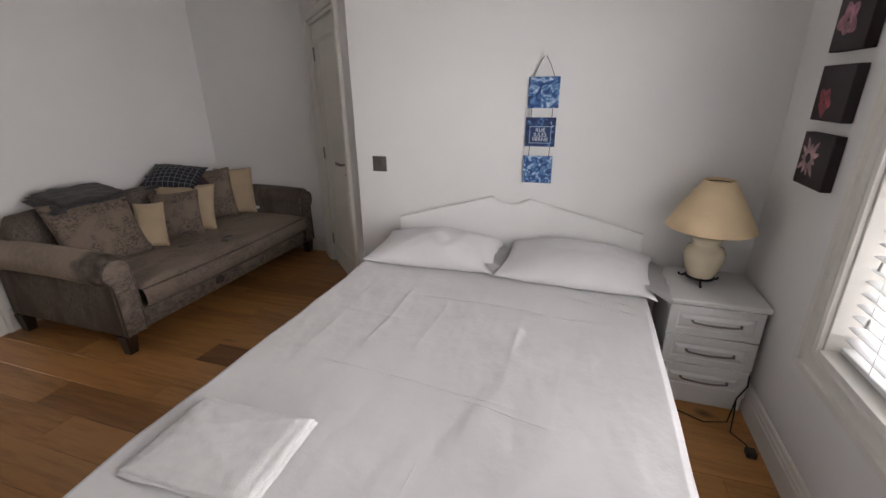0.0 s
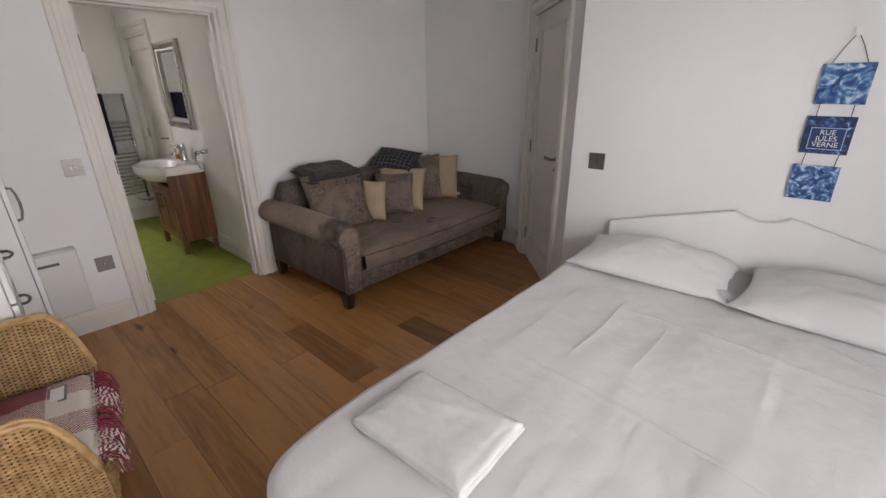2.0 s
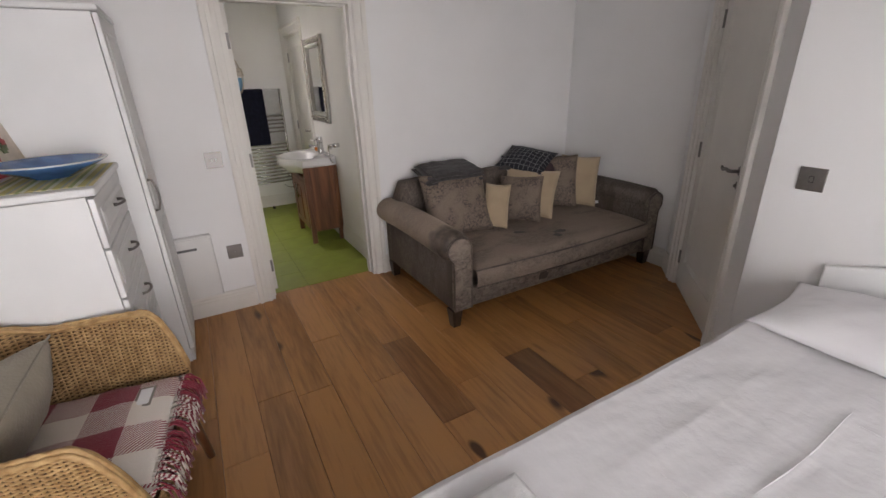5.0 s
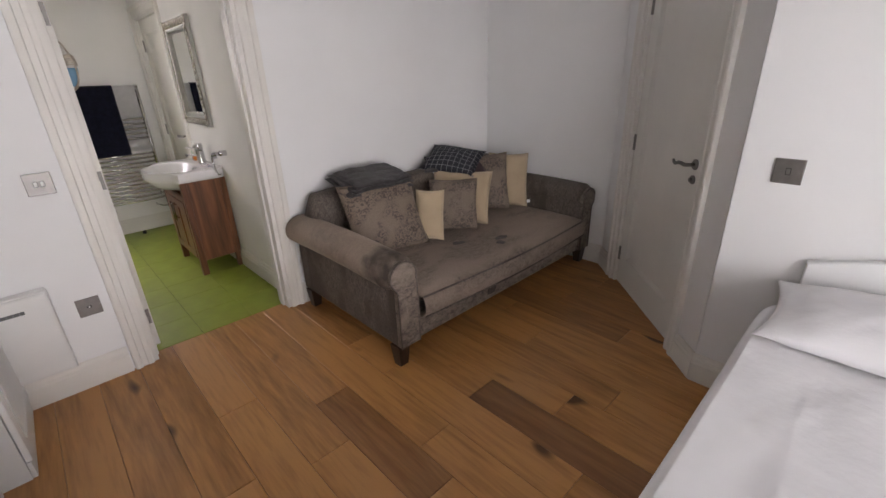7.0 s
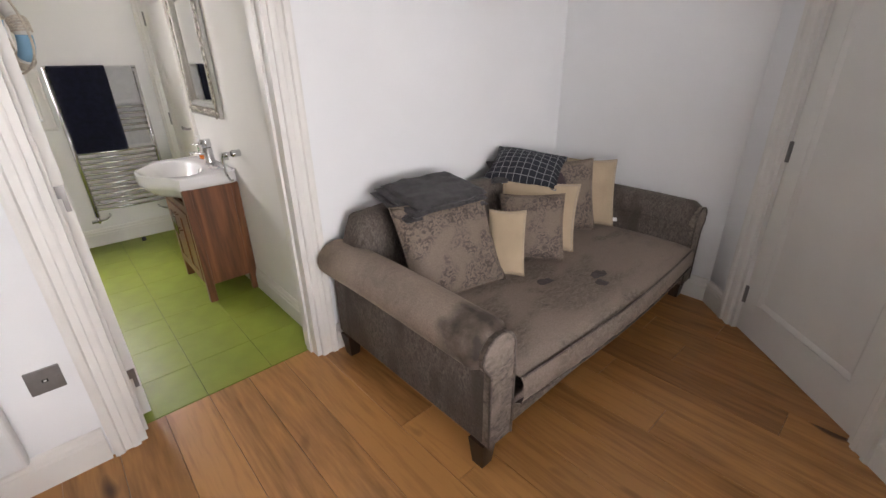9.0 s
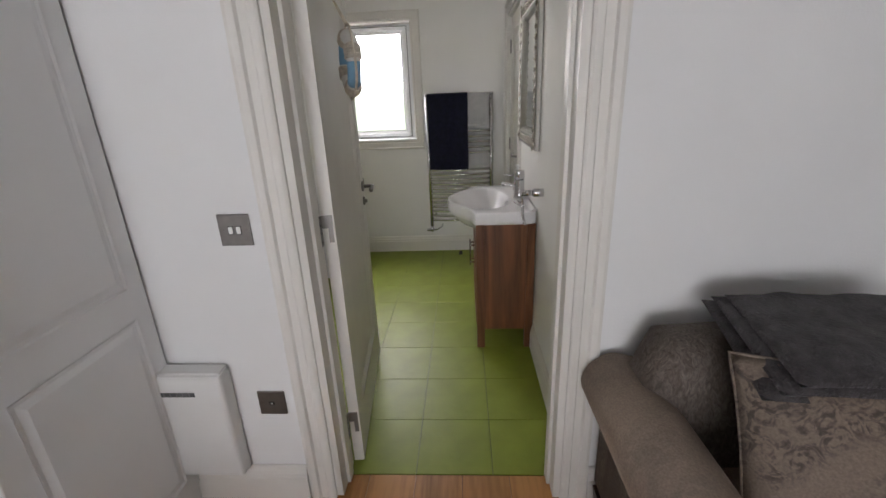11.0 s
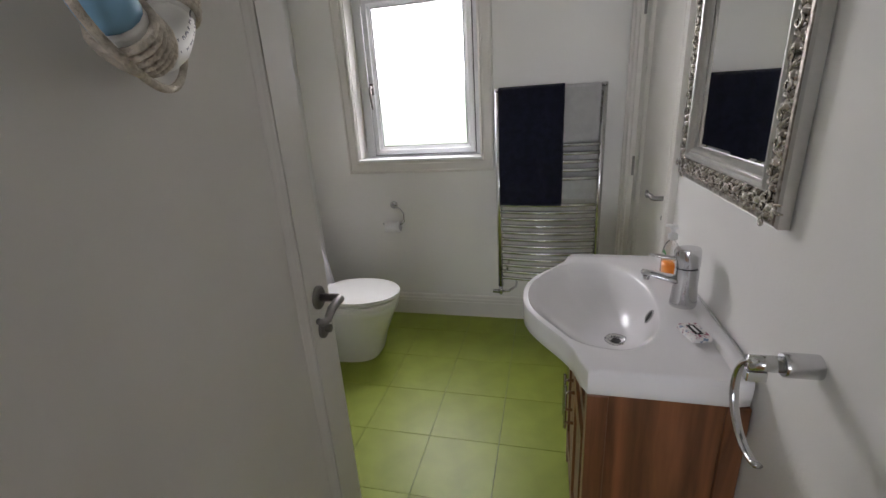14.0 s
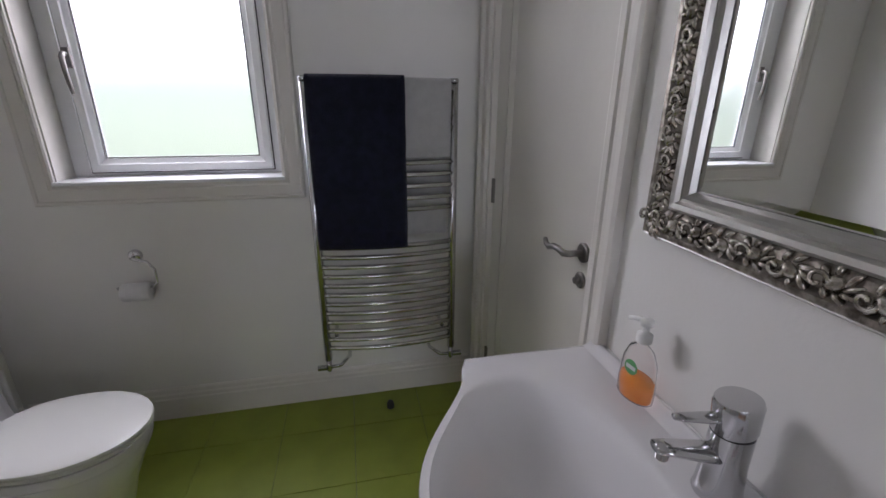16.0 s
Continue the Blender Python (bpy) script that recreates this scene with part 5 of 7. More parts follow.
def bow_handle(parent, x, y, z, length, vertical=False, r=0.0055):
    pts = [(-length / 2, 0, 0), (-length / 2 + 0.004, -0.018, 0), (-length / 4, -0.028, 0), (0, -0.031, 0), (length / 4, -0.028, 0), (length / 2 - 0.004, -0.018, 0), (length / 2, 0, 0)]
    return part("handle", tube(pts, [r * 1.4, r, r, r * 1.15, r, r, r * 1.4], 8), SATIN, parent, "steel bow handle", True, pose(x, y, z, 0, 90 if vertical else 0, 0))


def nightstand():
    t = thing("bedside_cabinet", pose(1.196, 3.03, 0), "white three-drawer bedside cabinet beside the bed", "nightstand")
    x0, x1, y0, y1 = -0.205, 0.195, -0.185, 0.205
    part("carcass", boxes((x0 + 0.008, y0, 0.0, x1 - 0.008, y1, 0.545), bevel=0.003), LAMINATE, t)
    part("top", boxes((x0 - 0.004, y0 - 0.03, 0.547, x1 + 0.008, y1, 0.572), bevel=0.006), LAMINATE, t)
    part("plinth", boxes((x0 + 0.012, y0 - 0.012, 0.002, x1 - 0.012, y0 - 0.001, 0.085), bevel=0.003), LAMINATE, t)
    for z0, z1 in ((0.08, 0.226), (0.231, 0.382), (0.387, 0.54)):
        f = raised_front(t, "drawer", x0 + 0.006, x1 - 0.006, z0, z1, y0 - 0.002)
        bow_handle(f, 0, y0 - 0.028, (z0 + z1) / 2 + 0.005, 0.20, r=0.0048)


def table_lamp():
    t = thing("table_lamp", pose(1.150, 3.06, 0.573), "cream pottery table lamp with a coolie shade on iron feet", "lamp")
    ring = part("iron_stand", tube([(0.062 * math.cos(a), 0.062 * math.sin(a), 0.03) for a in [2 * math.pi * i / 28 for i in range(29)]], 0.006, 8), BLACK, t, "black iron ring stand", True)
    for k in range(3):
        a = 2 * math.pi * k / 3 + 0.4
        c, s = math.cos(a), math.sin(a)
        part("iron_foot", tube([(0.055 * c, 0.055 * s, 0.04), (0.068 * c, 0.068 * s, 0.02), (0.085 * c, 0.085 * s, 0.006), (0.10 * c, 0.10 * s, 0.008), (0.104 * c, 0.104 * s, 0.016)], 0.005, 8), BLACK, ring, "", True)
    body = part("base", lathe([(0, 0.03), (0.052, 0.03), (0.06, 0.036), (0.078, 0.08), (0.091, 0.13), (0.092, 0.155), (0.08, 0.185), (0.062, 0.197), (0.06, 0.205), (0.066, 0.225), (0.072, 0.236), (0.066, 0.243), (0.03, 0.246), (0, 0.247)], 40), CREAMGLAZE, t, "cream glazed urn base", True)
    part("stem", tube([(0, 0, 0.245), (0, 0, 0.36)], 0.011, 12), mat("brass_fitting", (0.45, 0.32, 0.12), 0.35, 1.0), t, smooth=True)
    part("shade", lathe([(0.192, 0.285), (0.196, 0.290), (0.152, 0.372), (0.105, 0.452), (0.064, 0.517), (0.061, 0.517), (0.102, 0.45), (0.149, 0.37), (0.189, 0.289)], 48), SHADE, t, "cream fabric coolie shade", True)
    part("shade_ring", tube([(0.05 * math.cos(a), 0.05 * math.sin(a), 0.505) for a in [2 * math.pi * i / 20 for i in range(21)]] + [(0, 0, 0.36)], 0.002, 5), BLACK, t)


nightstand()
table_lamp()
c = thing("power_cable", pose(1.3, 2.8, 0), "black lamp cable trailing down to the floor", "cable")
pts = [(1.388, 2.90, 0.42), (1.387, 2.85, 0.26), (1.375, 2.80, 0.17), (1.34, 2.79, 0.10), (1.325, 2.73, 0.03), (1.30, 2.66, 0.006), (1.345, 2.60, 0.005), (1.352, 2.55, 0.006)]
part("flex", tube(pts, 0.0035, 6), CABLE, c, smooth=True, m=pose(-1.3, -2.8, 0))
part("flex", tube([(1.34, 2.79, 0.09), (1.30, 2.72, 0.012), (1.20, 2.70, 0.004), (1.08, 2.76, 0.004)], 0.0035, 6), CABLE, c, smooth=True, m=pose(-1.3, -2.8, 0))
part("plug", boxes((1.325, 2.515, 0.0, 1.365, 2.56, 0.03), bevel=0.006), CABLE, c, m=pose(-1.3, -2.8, 0))

DRAWERS_AT = pose(-2.155, 0.725, 0, 0, 0, 180)


def chest():
    t = thing("chest_of_drawers", DRAWERS_AT, "tall white five-drawer chest with bow handles", "chest of drawers")
    hw, hd, H = 0.325, 0.455, 1.17
    part("carcass", boxes((-hw, 0.0, 0.0, hw, hd, H - 0.03), bevel=0.003), LAMINATE, t)
    part("top", boxes((-hw - 0.008, -0.035, H - 0.028, hw + 0.008, hd, H), bevel=0.008), LAMINATE, t)
    zs = [0.075, 0.30, 0.52, 0.735, 0.94, 1.135]
    for a, b in zip(zs, zs[1:]):
        f = raised_front(t, "drawer", -hw + 0.003, hw - 0.003, a + 0.004, b - 0.004, -0.002, 0.02, 0.04)
        bow_handle(f, 0, -0.03, (a + b) / 2 + 0.01, 0.115)
    part("plinth", boxes((-hw + 0.004, -0.014, 0.002, hw - 0.004, -0.001, 0.07), bevel=0.003), LAMINATE, t)


def wardrobe():
    t = thing("wardrobe", pose(-2.76, 0.825, 0, 0, 0, 180), "white panelled wardrobe standing in the corner", "wardrobe")
    hw, hd, H = 0.268, 0.56, 1.805
    part("carcass", boxes((-hw, 0.0, 0.0, hw, hd, H), bevel=0.003), LAMINATE, t)
    part("cornice", boxes((-hw - 0.012, -0.03, H + 0.002, hw + 0.012, hd, H + 0.03), bevel=0.008), LAMINATE, t)
    part("plinth", boxes((-hw + 0.003, -0.016, 0.002, hw - 0.003, -0.001, 0.08), bevel=0.003), LAMINATE, t)
    d = part("door", boxes((-hw + 0.002, -0.024, 0.085, hw - 0.002, -0.003, H - 0.004), bevel=0.004), LAMINATE, t)
    for z0, z1 in ((0.15, 0.80), (0.90, H - 0.07)):
        prof = [(0.0, 0.0045), (-0.006, -0.001), (-0.014, -0.001), (-0.034, 0.006), (-0.036, 0.006)]
        bm = frame_sweep(-hw + 0.07, hw - 0.07, z0, z1, prof)
        for v in bm.verts:
            v.co.y -= 0.0245
        q = [bm.verts.new((x, -0.0305, z)) for x, z in ((-hw + 0.106, z0 + 0.036), (hw - 0.106, z0 + 0.036), (hw - 0.106, z1 - 0.036), (-hw + 0.106, z1 - 0.036))]
        bm.faces.new(q)
        part("panel", bm, LAMINATE, d)
    bow_handle(d, -hw + 0.045, -0.024, 0.98, 0.16, True)


chest()
wardrobe()
STRIPE = mat("striped_table_mat", (0.5, 0.45, 0.2), 0.85, bump=0.3, bump_scale=200)
_nt = STRIPE.node_tree
_tc, _sp, _mu, _rp = _nt.nodes.new("ShaderNodeTexCoord"), _nt.nodes.new("ShaderNodeSeparateXYZ"), _nt.nodes.new("ShaderNodeMath"), _nt.nodes.new("ShaderNodeValToRGB")
_nt.links.new(_tc.outputs["Object"], _sp.inputs[0])
_fr = _nt.nodes.new("ShaderNodeMath")
_fr.operation = "FRACT"
_mu.operation = "MULTIPLY"
_mu.inputs[1].default_value = 14
_nt.links.new(_sp.outputs["Y"], _mu.inputs[0])
_nt.links.new(_mu.outputs[0], _fr.inputs[0])
_nt.links.new(_fr.outputs[0], _rp.inputs[0])
_rp.color_ramp.interpolation = "CONSTANT"
_rp.color_ramp.elements[0].color = (0.50, 0.44, 0.17, 1)
_rp.color_ramp.elements[1].position, _rp.color_ramp.elements[1].color = 0.3, (0.62, 0.60, 0.45, 1)
for p_, c_ in ((0.5, (0.33, 0.36, 0.14)), (0.68, (0.60, 0.52, 0.26)), (0.86, (0.40, 0.40, 0.30))):
    _rp.color_ramp.elements.new(p_).color = (*c_, 1)
_nt.links.new(_rp.outputs[0], _nt.nodes["Principled BSDF"].inputs["Base Color"])
r_ = thing("table_mat", DRAWERS_AT @ pose(0, 0.14, 1.171), "yellow and green striped mat under the bowl", "mat")
part("cloth", boxes((-0.28, -0.165, 0.0, 0.28, 0.15, 0.003), bevel=0.001), STRIPE, r_)
b_ = thing("bowl", DRAWERS_AT @ pose(0.0, 0.135, 1.175), "wide shallow blue glazed bowl on the striped mat", "bowl")
part("dish", lathe([(0, 0.0), (0.06, 0.0), (0.075, 0.006), (0.15, 0.04), (0.185, 0.058), (0.187, 0.063), (0.18, 0.064), (0.145, 0.048), (0.07, 0.018), (0, 0.014)], 48), BLUEGLAZE, b_, smooth=True)
part("rim", tube([(0.185 * math.cos(a), 0.185 * math.sin(a), 0.062) for a in [2 * math.pi * i / 48 for i in range(49)]], 0.0035, 6, caps=False), CREAMRIM, b_, "pale glazed rim", True)


def arched_plaque():
    t = thing("arched_plaque", DRAWERS_AT @ pose(0.20, 0.30, 1.172, -14, 0, -14) @ Matrix.Diagonal((1.25, 1.0, 1.15, 1)), "arched cream plaque painted with red flowers and fan rays", "ornament")
    cream = mat("cream_painted_wood", (0.62, 0.54, 0.46), 0.6, vary=0.12, scale=25)
    red = mat("faded_red_paint", (0.33, 0.05, 0.05), 0.6, vary=0.3, scale=30)
    green = mat("dull_green_paint", (0.10, 0.13, 0.06), 0.6, vary=0.3, scale=30)
    pts = [(-0.10, 0.0), (-0.10, 0.20)] + [(-0.062 + 0.0, 0.235)] + [(0.062 * math.cos(radians(180 - 18 * k)), 0.235 + 0.055 * math.sin(radians(18 * k))) for k in range(1, 10)] + [(0.062, 0.235), (0.10, 0.20), (0.10, 0.0)]
    part("board", prism(pts, 0.0, 0.014), cream, t)
    part("edge_band", prism([(-0.10, 0.0), (-0.10, 0.035), (0.10, 0.035), (0.10, 0.0)], -0.0015, -0.0002), red, t)
    for k in range(11):
        a = radians(10 + 16 * k)
        r0, r1 = 0.032, 0.058
        c_, s_ = math.cos(a), math.sin(a)
        w_ = 0.0035
        part("ray", prism([(r0 * c_ - w_ * s_, 0.205 + r0 * s_ + w_ * c_), (r0 * c_ + w_ * s_, 0.205 + r0 * s_ - w_ * c_), (r1 * c_ + 2 * w_ * s_, 0.205 + r1 * s_ - 2 * w_ * c_), (r1 * c_ - 2 * w_ * s_, 0.205 + r1 * s_ + 2 * w_ * c_)], -0.0015, -0.0002), red if k % 2 else green, t)
    rng = random.Random(3)
    for k in range(16):
        x, z, r0 = rng.uniform(-0.06, 0.06), rng.uniform(0.05, 0.165), rng.uniform(0.008, 0.017)
        part("petal", prism([(x + r0 * (1 + 0.25 * math.sin(5 * q)) * math.cos(q), z + r0 * (1 + 0.25 * math.sin(5 * q)) * math.sin(q)) for q in [2 * math.pi * i / 14 for i in range(14)]], -0.0015 - 0.0003 * k, -0.0002), rng.choice((red, red, green)), t)


arched_plaque()


# ---- wall fittings ----
def plate(at, x, z, w, h, label, toggles=(), name="light_switch", out=-0.001):
    t = thing(name, WALL_AT[at] @ pose(x, out, z), label, "switch" if "switch" in name else "socket")
    p = part("plate", boxes((-w / 2, -0.006, -h / 2, w / 2, 0, h / 2), bevel=0.0025), SATIN, t, "brushed steel plate")
    for q in toggles:
        part("rocker_surround", boxes((q - 0.0085, -0.0068, -0.013, q + 0.0085, -0.0055, 0.013), bevel=0.0005), BLACK, t)
        part("rocker", boxes((q - 0.0065, -0.0095, -0.011, q + 0.0065, -0.006, 0.011), bevel=0.0015), SATIN if len(toggles) == 1 else WHITEPL, t)
    for sx in (-1, 1):
        part("screw", lathe([(0, 0.0012), (0.003, 0.0012), (0.0035, 0), (0, 0)], 10), SATIN, p, m=pose(sx * w * 0.36, -0.006, 0, 90))
    return t


plate("head", -0.69, 1.065, 0.095, 0.095, "single brushed steel light switch beside the bed", (0.0,))
plate("bath", 1.178, 1.055, 0.098, 0.098, "double brushed steel light switch by the bathroom door", (-0.012, 0.012))
s_ = plate("bath", 1.182, 0.43, 0.095, 0.095, "brushed steel cable outlet plate above the skirting", (), "cable_outlet")
part("outlet", boxes((-0.009, -0.0085, -0.006, 0.009, -0.0058, 0.006), bevel=0.001), BLACK, s_)
part("outlet_core", boxes((-0.004, -0.009, -0.003, 0.004, -0.0084, 0.003)), TAG, s_)


def heater():
    t = thing("panel_heater", WALL_AT["bath"] @ pose(0.865, -0.002, 0), "white electric panel heater mounted low on the wall", "heater")
    bm = boxes((-0.215, -0.070, 0.165, 0.195, -0.02, 0.585))
    bmesh.ops.bevel(bm, geom=[e for e in bm.edges if abs(e.verts[0].co.y + 0.070) < 1e-5 and abs(e.verts[1].co.y + 0.070) < 1e-5], offset=0.02, segments=4, affect="EDGES", profile=0.6)
    part("casing", bm, HEATER, t, smooth=False)
    part("back_plate", boxes((-0.19, -0.022, 0.15, 0.19, 0.0, 0.57), bevel=0.003), HEATER, t)
    part("top_grille", boxes((-0.195, -0.06, 0.584, 0.19, -0.008, 0.592), bevel=0.002), HEATER, t)
    g = part("outlet_grille", boxes((-0.16, -0.0715, 0.508, 0.10, -0.0695, 0.524)), mat("slot_grey", (0.10, 0.10, 0.10), 0.6), t, "dark air outlet slot")
    for k in range(12):
        part("louvre", boxes((-0.155 + k * 0.0215, -0.073, 0.508, -0.152 + k * 0.0215, -0.0705, 0.524)), mat("louvre_grey", (0.2, 0.2, 0.2), 0.5) if k == 0 else bpy.data.materials["louvre_grey"], g)


heater()


# ---- pictures in the bedroom ----
def painted(name, ramp, scale, distort=1.5, detail=6, stretch=(1, 1, 1), seed=0.0, rough=0.35):
    """A busy hand-painted or printed surface from a distorted noise and a colour ramp."""
    m = bpy.data.materials.new(name)
    m.use_nodes = True
    N, L = m.node_tree.nodes, m.node_tree.links
    tc, mp, n, r = N.new("ShaderNodeTexCoord"), N.new("ShaderNodeMapping"), N.new("ShaderNodeTexNoise"), N.new("ShaderNodeValToRGB")
    mp.inputs["Scale"].default_value, mp.inputs["Location"].default_value = stretch, (seed, seed * 1.7, seed * 0.3)
    L.new(tc.outputs["Object"], mp.inputs["Vector"])
    L.new(mp.outputs[0], n.inputs["Vector"])
    n.inputs["Scale"].default_value, n.inputs["Detail"].default_value, n.inputs["Distortion"].default_value = scale, detail, distort
    L.new(n.outputs["Fac"], r.inputs[0])
    r.color_ramp.elements[0].position, r.color_ramp.elements[0].color = ramp[0][0], (*ramp[0][1], 1)
    r.color_ramp.elements[1].position, r.color_ramp.elements[1].color = ramp[-1][0], (*ramp[-1][1], 1)
    for p, c in ramp[1:-1]:
        r.color_ramp.elements.new(p).color = (*c, 1)
    L.new(r.outputs[0], N["Principled BSDF"].inputs["Base Color"])
    N["Principled BSDF"].inputs["Roughness"].default_value = rough
    return m


BLUES = [(0.30, (0.006, 0.018, 0.075)), (0.45, (0.02, 0.075, 0.24)), (0.56, (0.10, 0.24, 0.46)), (0.68, (0.55, 0.65, 0.74))]
BLUEA = painted("blue_beach_print", BLUES, 16, 2.2, seed=1.0)
BLUEB = painted("dark_blue_print", [(0.40, (0.006, 0.014, 0.06)), (0.55, (0.015, 0.05, 0.17)), (0.63, (0.10, 0.22, 0.42)), (0.70, (0.6, 0.68, 0.75))], 34, 1.0, seed=4.0)
BLUEC = painted("blue_shell_print", BLUES, 20, 3.0, seed=8.0)
NAVYFIELD = mat("navy_sign_field", (0.012, 0.04, 0.14), 0.35)
PALEBLUE = mat("pale_blue_line", (0.40, 0.55, 0.70), 0.4)


def hanging_plaques():
    t = thing("hanging_plaques", WALL_AT["head"] @ pose(0.298, -0.002, 0), "three blue seaside plaques hung on cord from a nail", "wall art")
    for cx, z0, z1, w, m_ in ((0.003, 1.40, 1.557, 0.162, BLUEA), (-0.002, 1.198, 1.352, 0.16, BLUEB), (-0.006, 0.996, 1.147, 0.16, BLUEC)):
        p = part("plaque", boxes((cx - w / 2, -0.011, z0, cx + w / 2, 0, z1), bevel=0.002), m_, t, "square glazed blue picture tile")
        if m_ is BLUEB:
            part("sign_border", boxes((cx - 0.058, -0.0118, z0 + 0.018, cx + 0.058, -0.0108, z0 + 0.108)), PALEBLUE, p)
            part("sign_field", boxes((cx - 0.055, -0.0124, z0 + 0.021, cx + 0.055, -0.0116, z0 + 0.105)), NAVYFIELD, p)
            for k, word in enumerate(("RUE", "JULES", "VERNE")):
                text_mesh(word, 0.029, TAG, p, pose(cx, -0.0126, z0 + 0.088 - 0.025 * k, 90), "sign_lettering", "white capital letters")
    for x in (-0.055, 0.055):
        part("cord", tube([(0, -0.006, 1.668), (x * 0.5, -0.006, 1.62), (x, -0.006, 1.556)], 0.0016, 5), CABLE, t)
        part("cord", tube([(x, -0.006, 1.402), (x - 0.001, -0.006, 1.35)], 0.0016, 5), CABLE, t)
        part("cord", tube([(x, -0.006, 1.20), (x - 0.004, -0.006, 1.145)], 0.0016, 5), CABLE, t)
    part("nail", lathe([(0, 0), (0.002, 0), (0.002, 0.012), (0.005, 0.012), (0.005, 0.014), (0, 0.014)], 8), WHITEPL, t, "white stick-on hook", m=pose(0, 0, 1.67, 90) @ Matrix.Diagonal((2.2, 3.6, 1, 1)))


hanging_plaques()

DARKCANVAS = mat("black_plum_canvas", (0.012, 0.006, 0.009), 0.6, second=(0.028, 0.012, 0.017), scale=6, bump=0.2, bump_scale=300)


def canvas(z0, z1, petal_colour, n, cx, cz, size, name_seed, ring=False, group="flower canvases"):
    t = thing("canvas_picture", WALL_AT["window"] @ pose(-2.80, -0.001, (z0 + z1) / 2), "small dark canvas with a photographed pink flower" if not ring else "small dark canvas with a pale pink daisy", "picture", group)
    w, h = 0.235, z1 - z0
    part("stretched_canvas", boxes((-w / 2, -0.036, -h / 2, w / 2, 0, h / 2), bevel=0.003), DARKCANVAS, t)
    pm = painted("petal_print", [(0.3, tuple(c * 0.35 for c in petal_colour)), (0.5, petal_colour), (0.7, tuple(min(1, c * 1.7 + 0.05) for c in petal_colour))], 22, 0.6, seed=name_seed)
    for k in range(n):
        a = 2 * math.pi * k / n + name_seed
        pts = []
        L_, W_ = size * (0.85 + 0.2 * math.sin(k * 2.3)), size * (0.62 if n < 7 else 0.24)
        for i in range(14):
            q = 2 * math.pi * i / 14
            u, v = 0.56 * L_ + 0.46 * L_ * math.cos(q), W_ * 0.5 * math.sin(q) * (1.15 - 0.35 * math.cos(q))
            x, z = cx + u * math.cos(a) - v * math.sin(a), cz + u * math.sin(a) + v * math.cos(a)
            pts.append((max(-w / 2 + 0.004, min(w / 2 - 0.004, x)), max(-h / 2 + 0.004, min(h / 2 - 0.004, z))))
        bm = bmesh.new()
        try:
            bm.faces.new([bm.verts.new((x, -0.0363 - 0.00012 * k, z)) for x, z in pts])
        except ValueError:
            pass
        bmesh.ops.recalc_face_normals(bm, faces=bm.faces)
        part("printed_petal", bm, pm, t)
    if ring:
        bm = lathe([(0, 0.0006), (0.018, 0.0006), (0.02, 0.0)], 18)
        part("printed_centre", bm, DARKCANVAS, t, m=pose(cx, -0.0383, cz, 90))


canvas(1.125, 1.325, (0.42, 0.24, 0.25), 11, -0.035, 0.005, 0.085, 0.3, True)
canvas(1.37, 1.565, (0.30, 0.035, 0.05), 5, -0.04, -0.03, 0.06, 1.1)
canvas(1.61, 1.81, (0.28, 0.10, 0.14), 5, -0.03, 0.0, 0.075, 2.0)


# ---- bathroom ----
def towel_radiator():
    t = thing("towel_radiator", pose(-5.675, 1.83, 0), "chrome ladder towel radiator with gently bowed bars", "radiator")
    for y in (-0.275, 0.275):
        part("post", tube([(0, y, 0.285), (0, y, 1.43)], 0.0165, 14), CHROME, t, smooth=True)
        part("cap", lathe([(0.017, 0), (0.018, 0.004), (0.016, 0.014), (0.0, 0.016)], 14), CHROME, t, "", True, pose(0, y, 1.43))
        v = part("valve", tube([(0, y, 0.29), (0, y, 0.235), (0.0, y, 0.225)], [0.012, 0.012, 0.008], 10), CHROME, t, "chrome valve", True)
        part("valve_tail", tube([(0, y, 0.245), (-0.0, y + (0.05 if y < 0 else -0.05), 0.25), (-0.05, y + (0.09 if y < 0 else -0.09), 0.262), (-0.12, y + (0.09 if y < 0 else -0.09), 0.262)], 0.008, 8), CHROME, v, smooth=True)
        part("valve_knob", lathe([(0, -0.02), (0.013, -0.02), (0.013, 0.02), (0, 0.02)], 12), CHROME, v, "", True, pose(-0.03 * 0, y + (-0.03 if y < 0 else 0.03), 0.245, 90, 0, 0))
        for z in (0.40, 1.30):
            part("bracket", tube([(-0.12, y * 0.85, z), (0, y * 0.85, z)], 0.009, 8), CHROME, t)
    bars = [0.345 + 0.0418 * i for i in range(12)] + [0.955 + 0.0455 * i for i in range(5)] + [1.27 + 0.0418 * i for i in range(4)]
    for z in bars:
        pts = [(0.004 + 0.034 * (1 - (k / 6 - 1) ** 2), -0.275 + 0.55 * k / 12, z) for k in range(13)]
        part("bar", tube(pts, 0.0105, 10), RADCHROME, t, smooth=True)


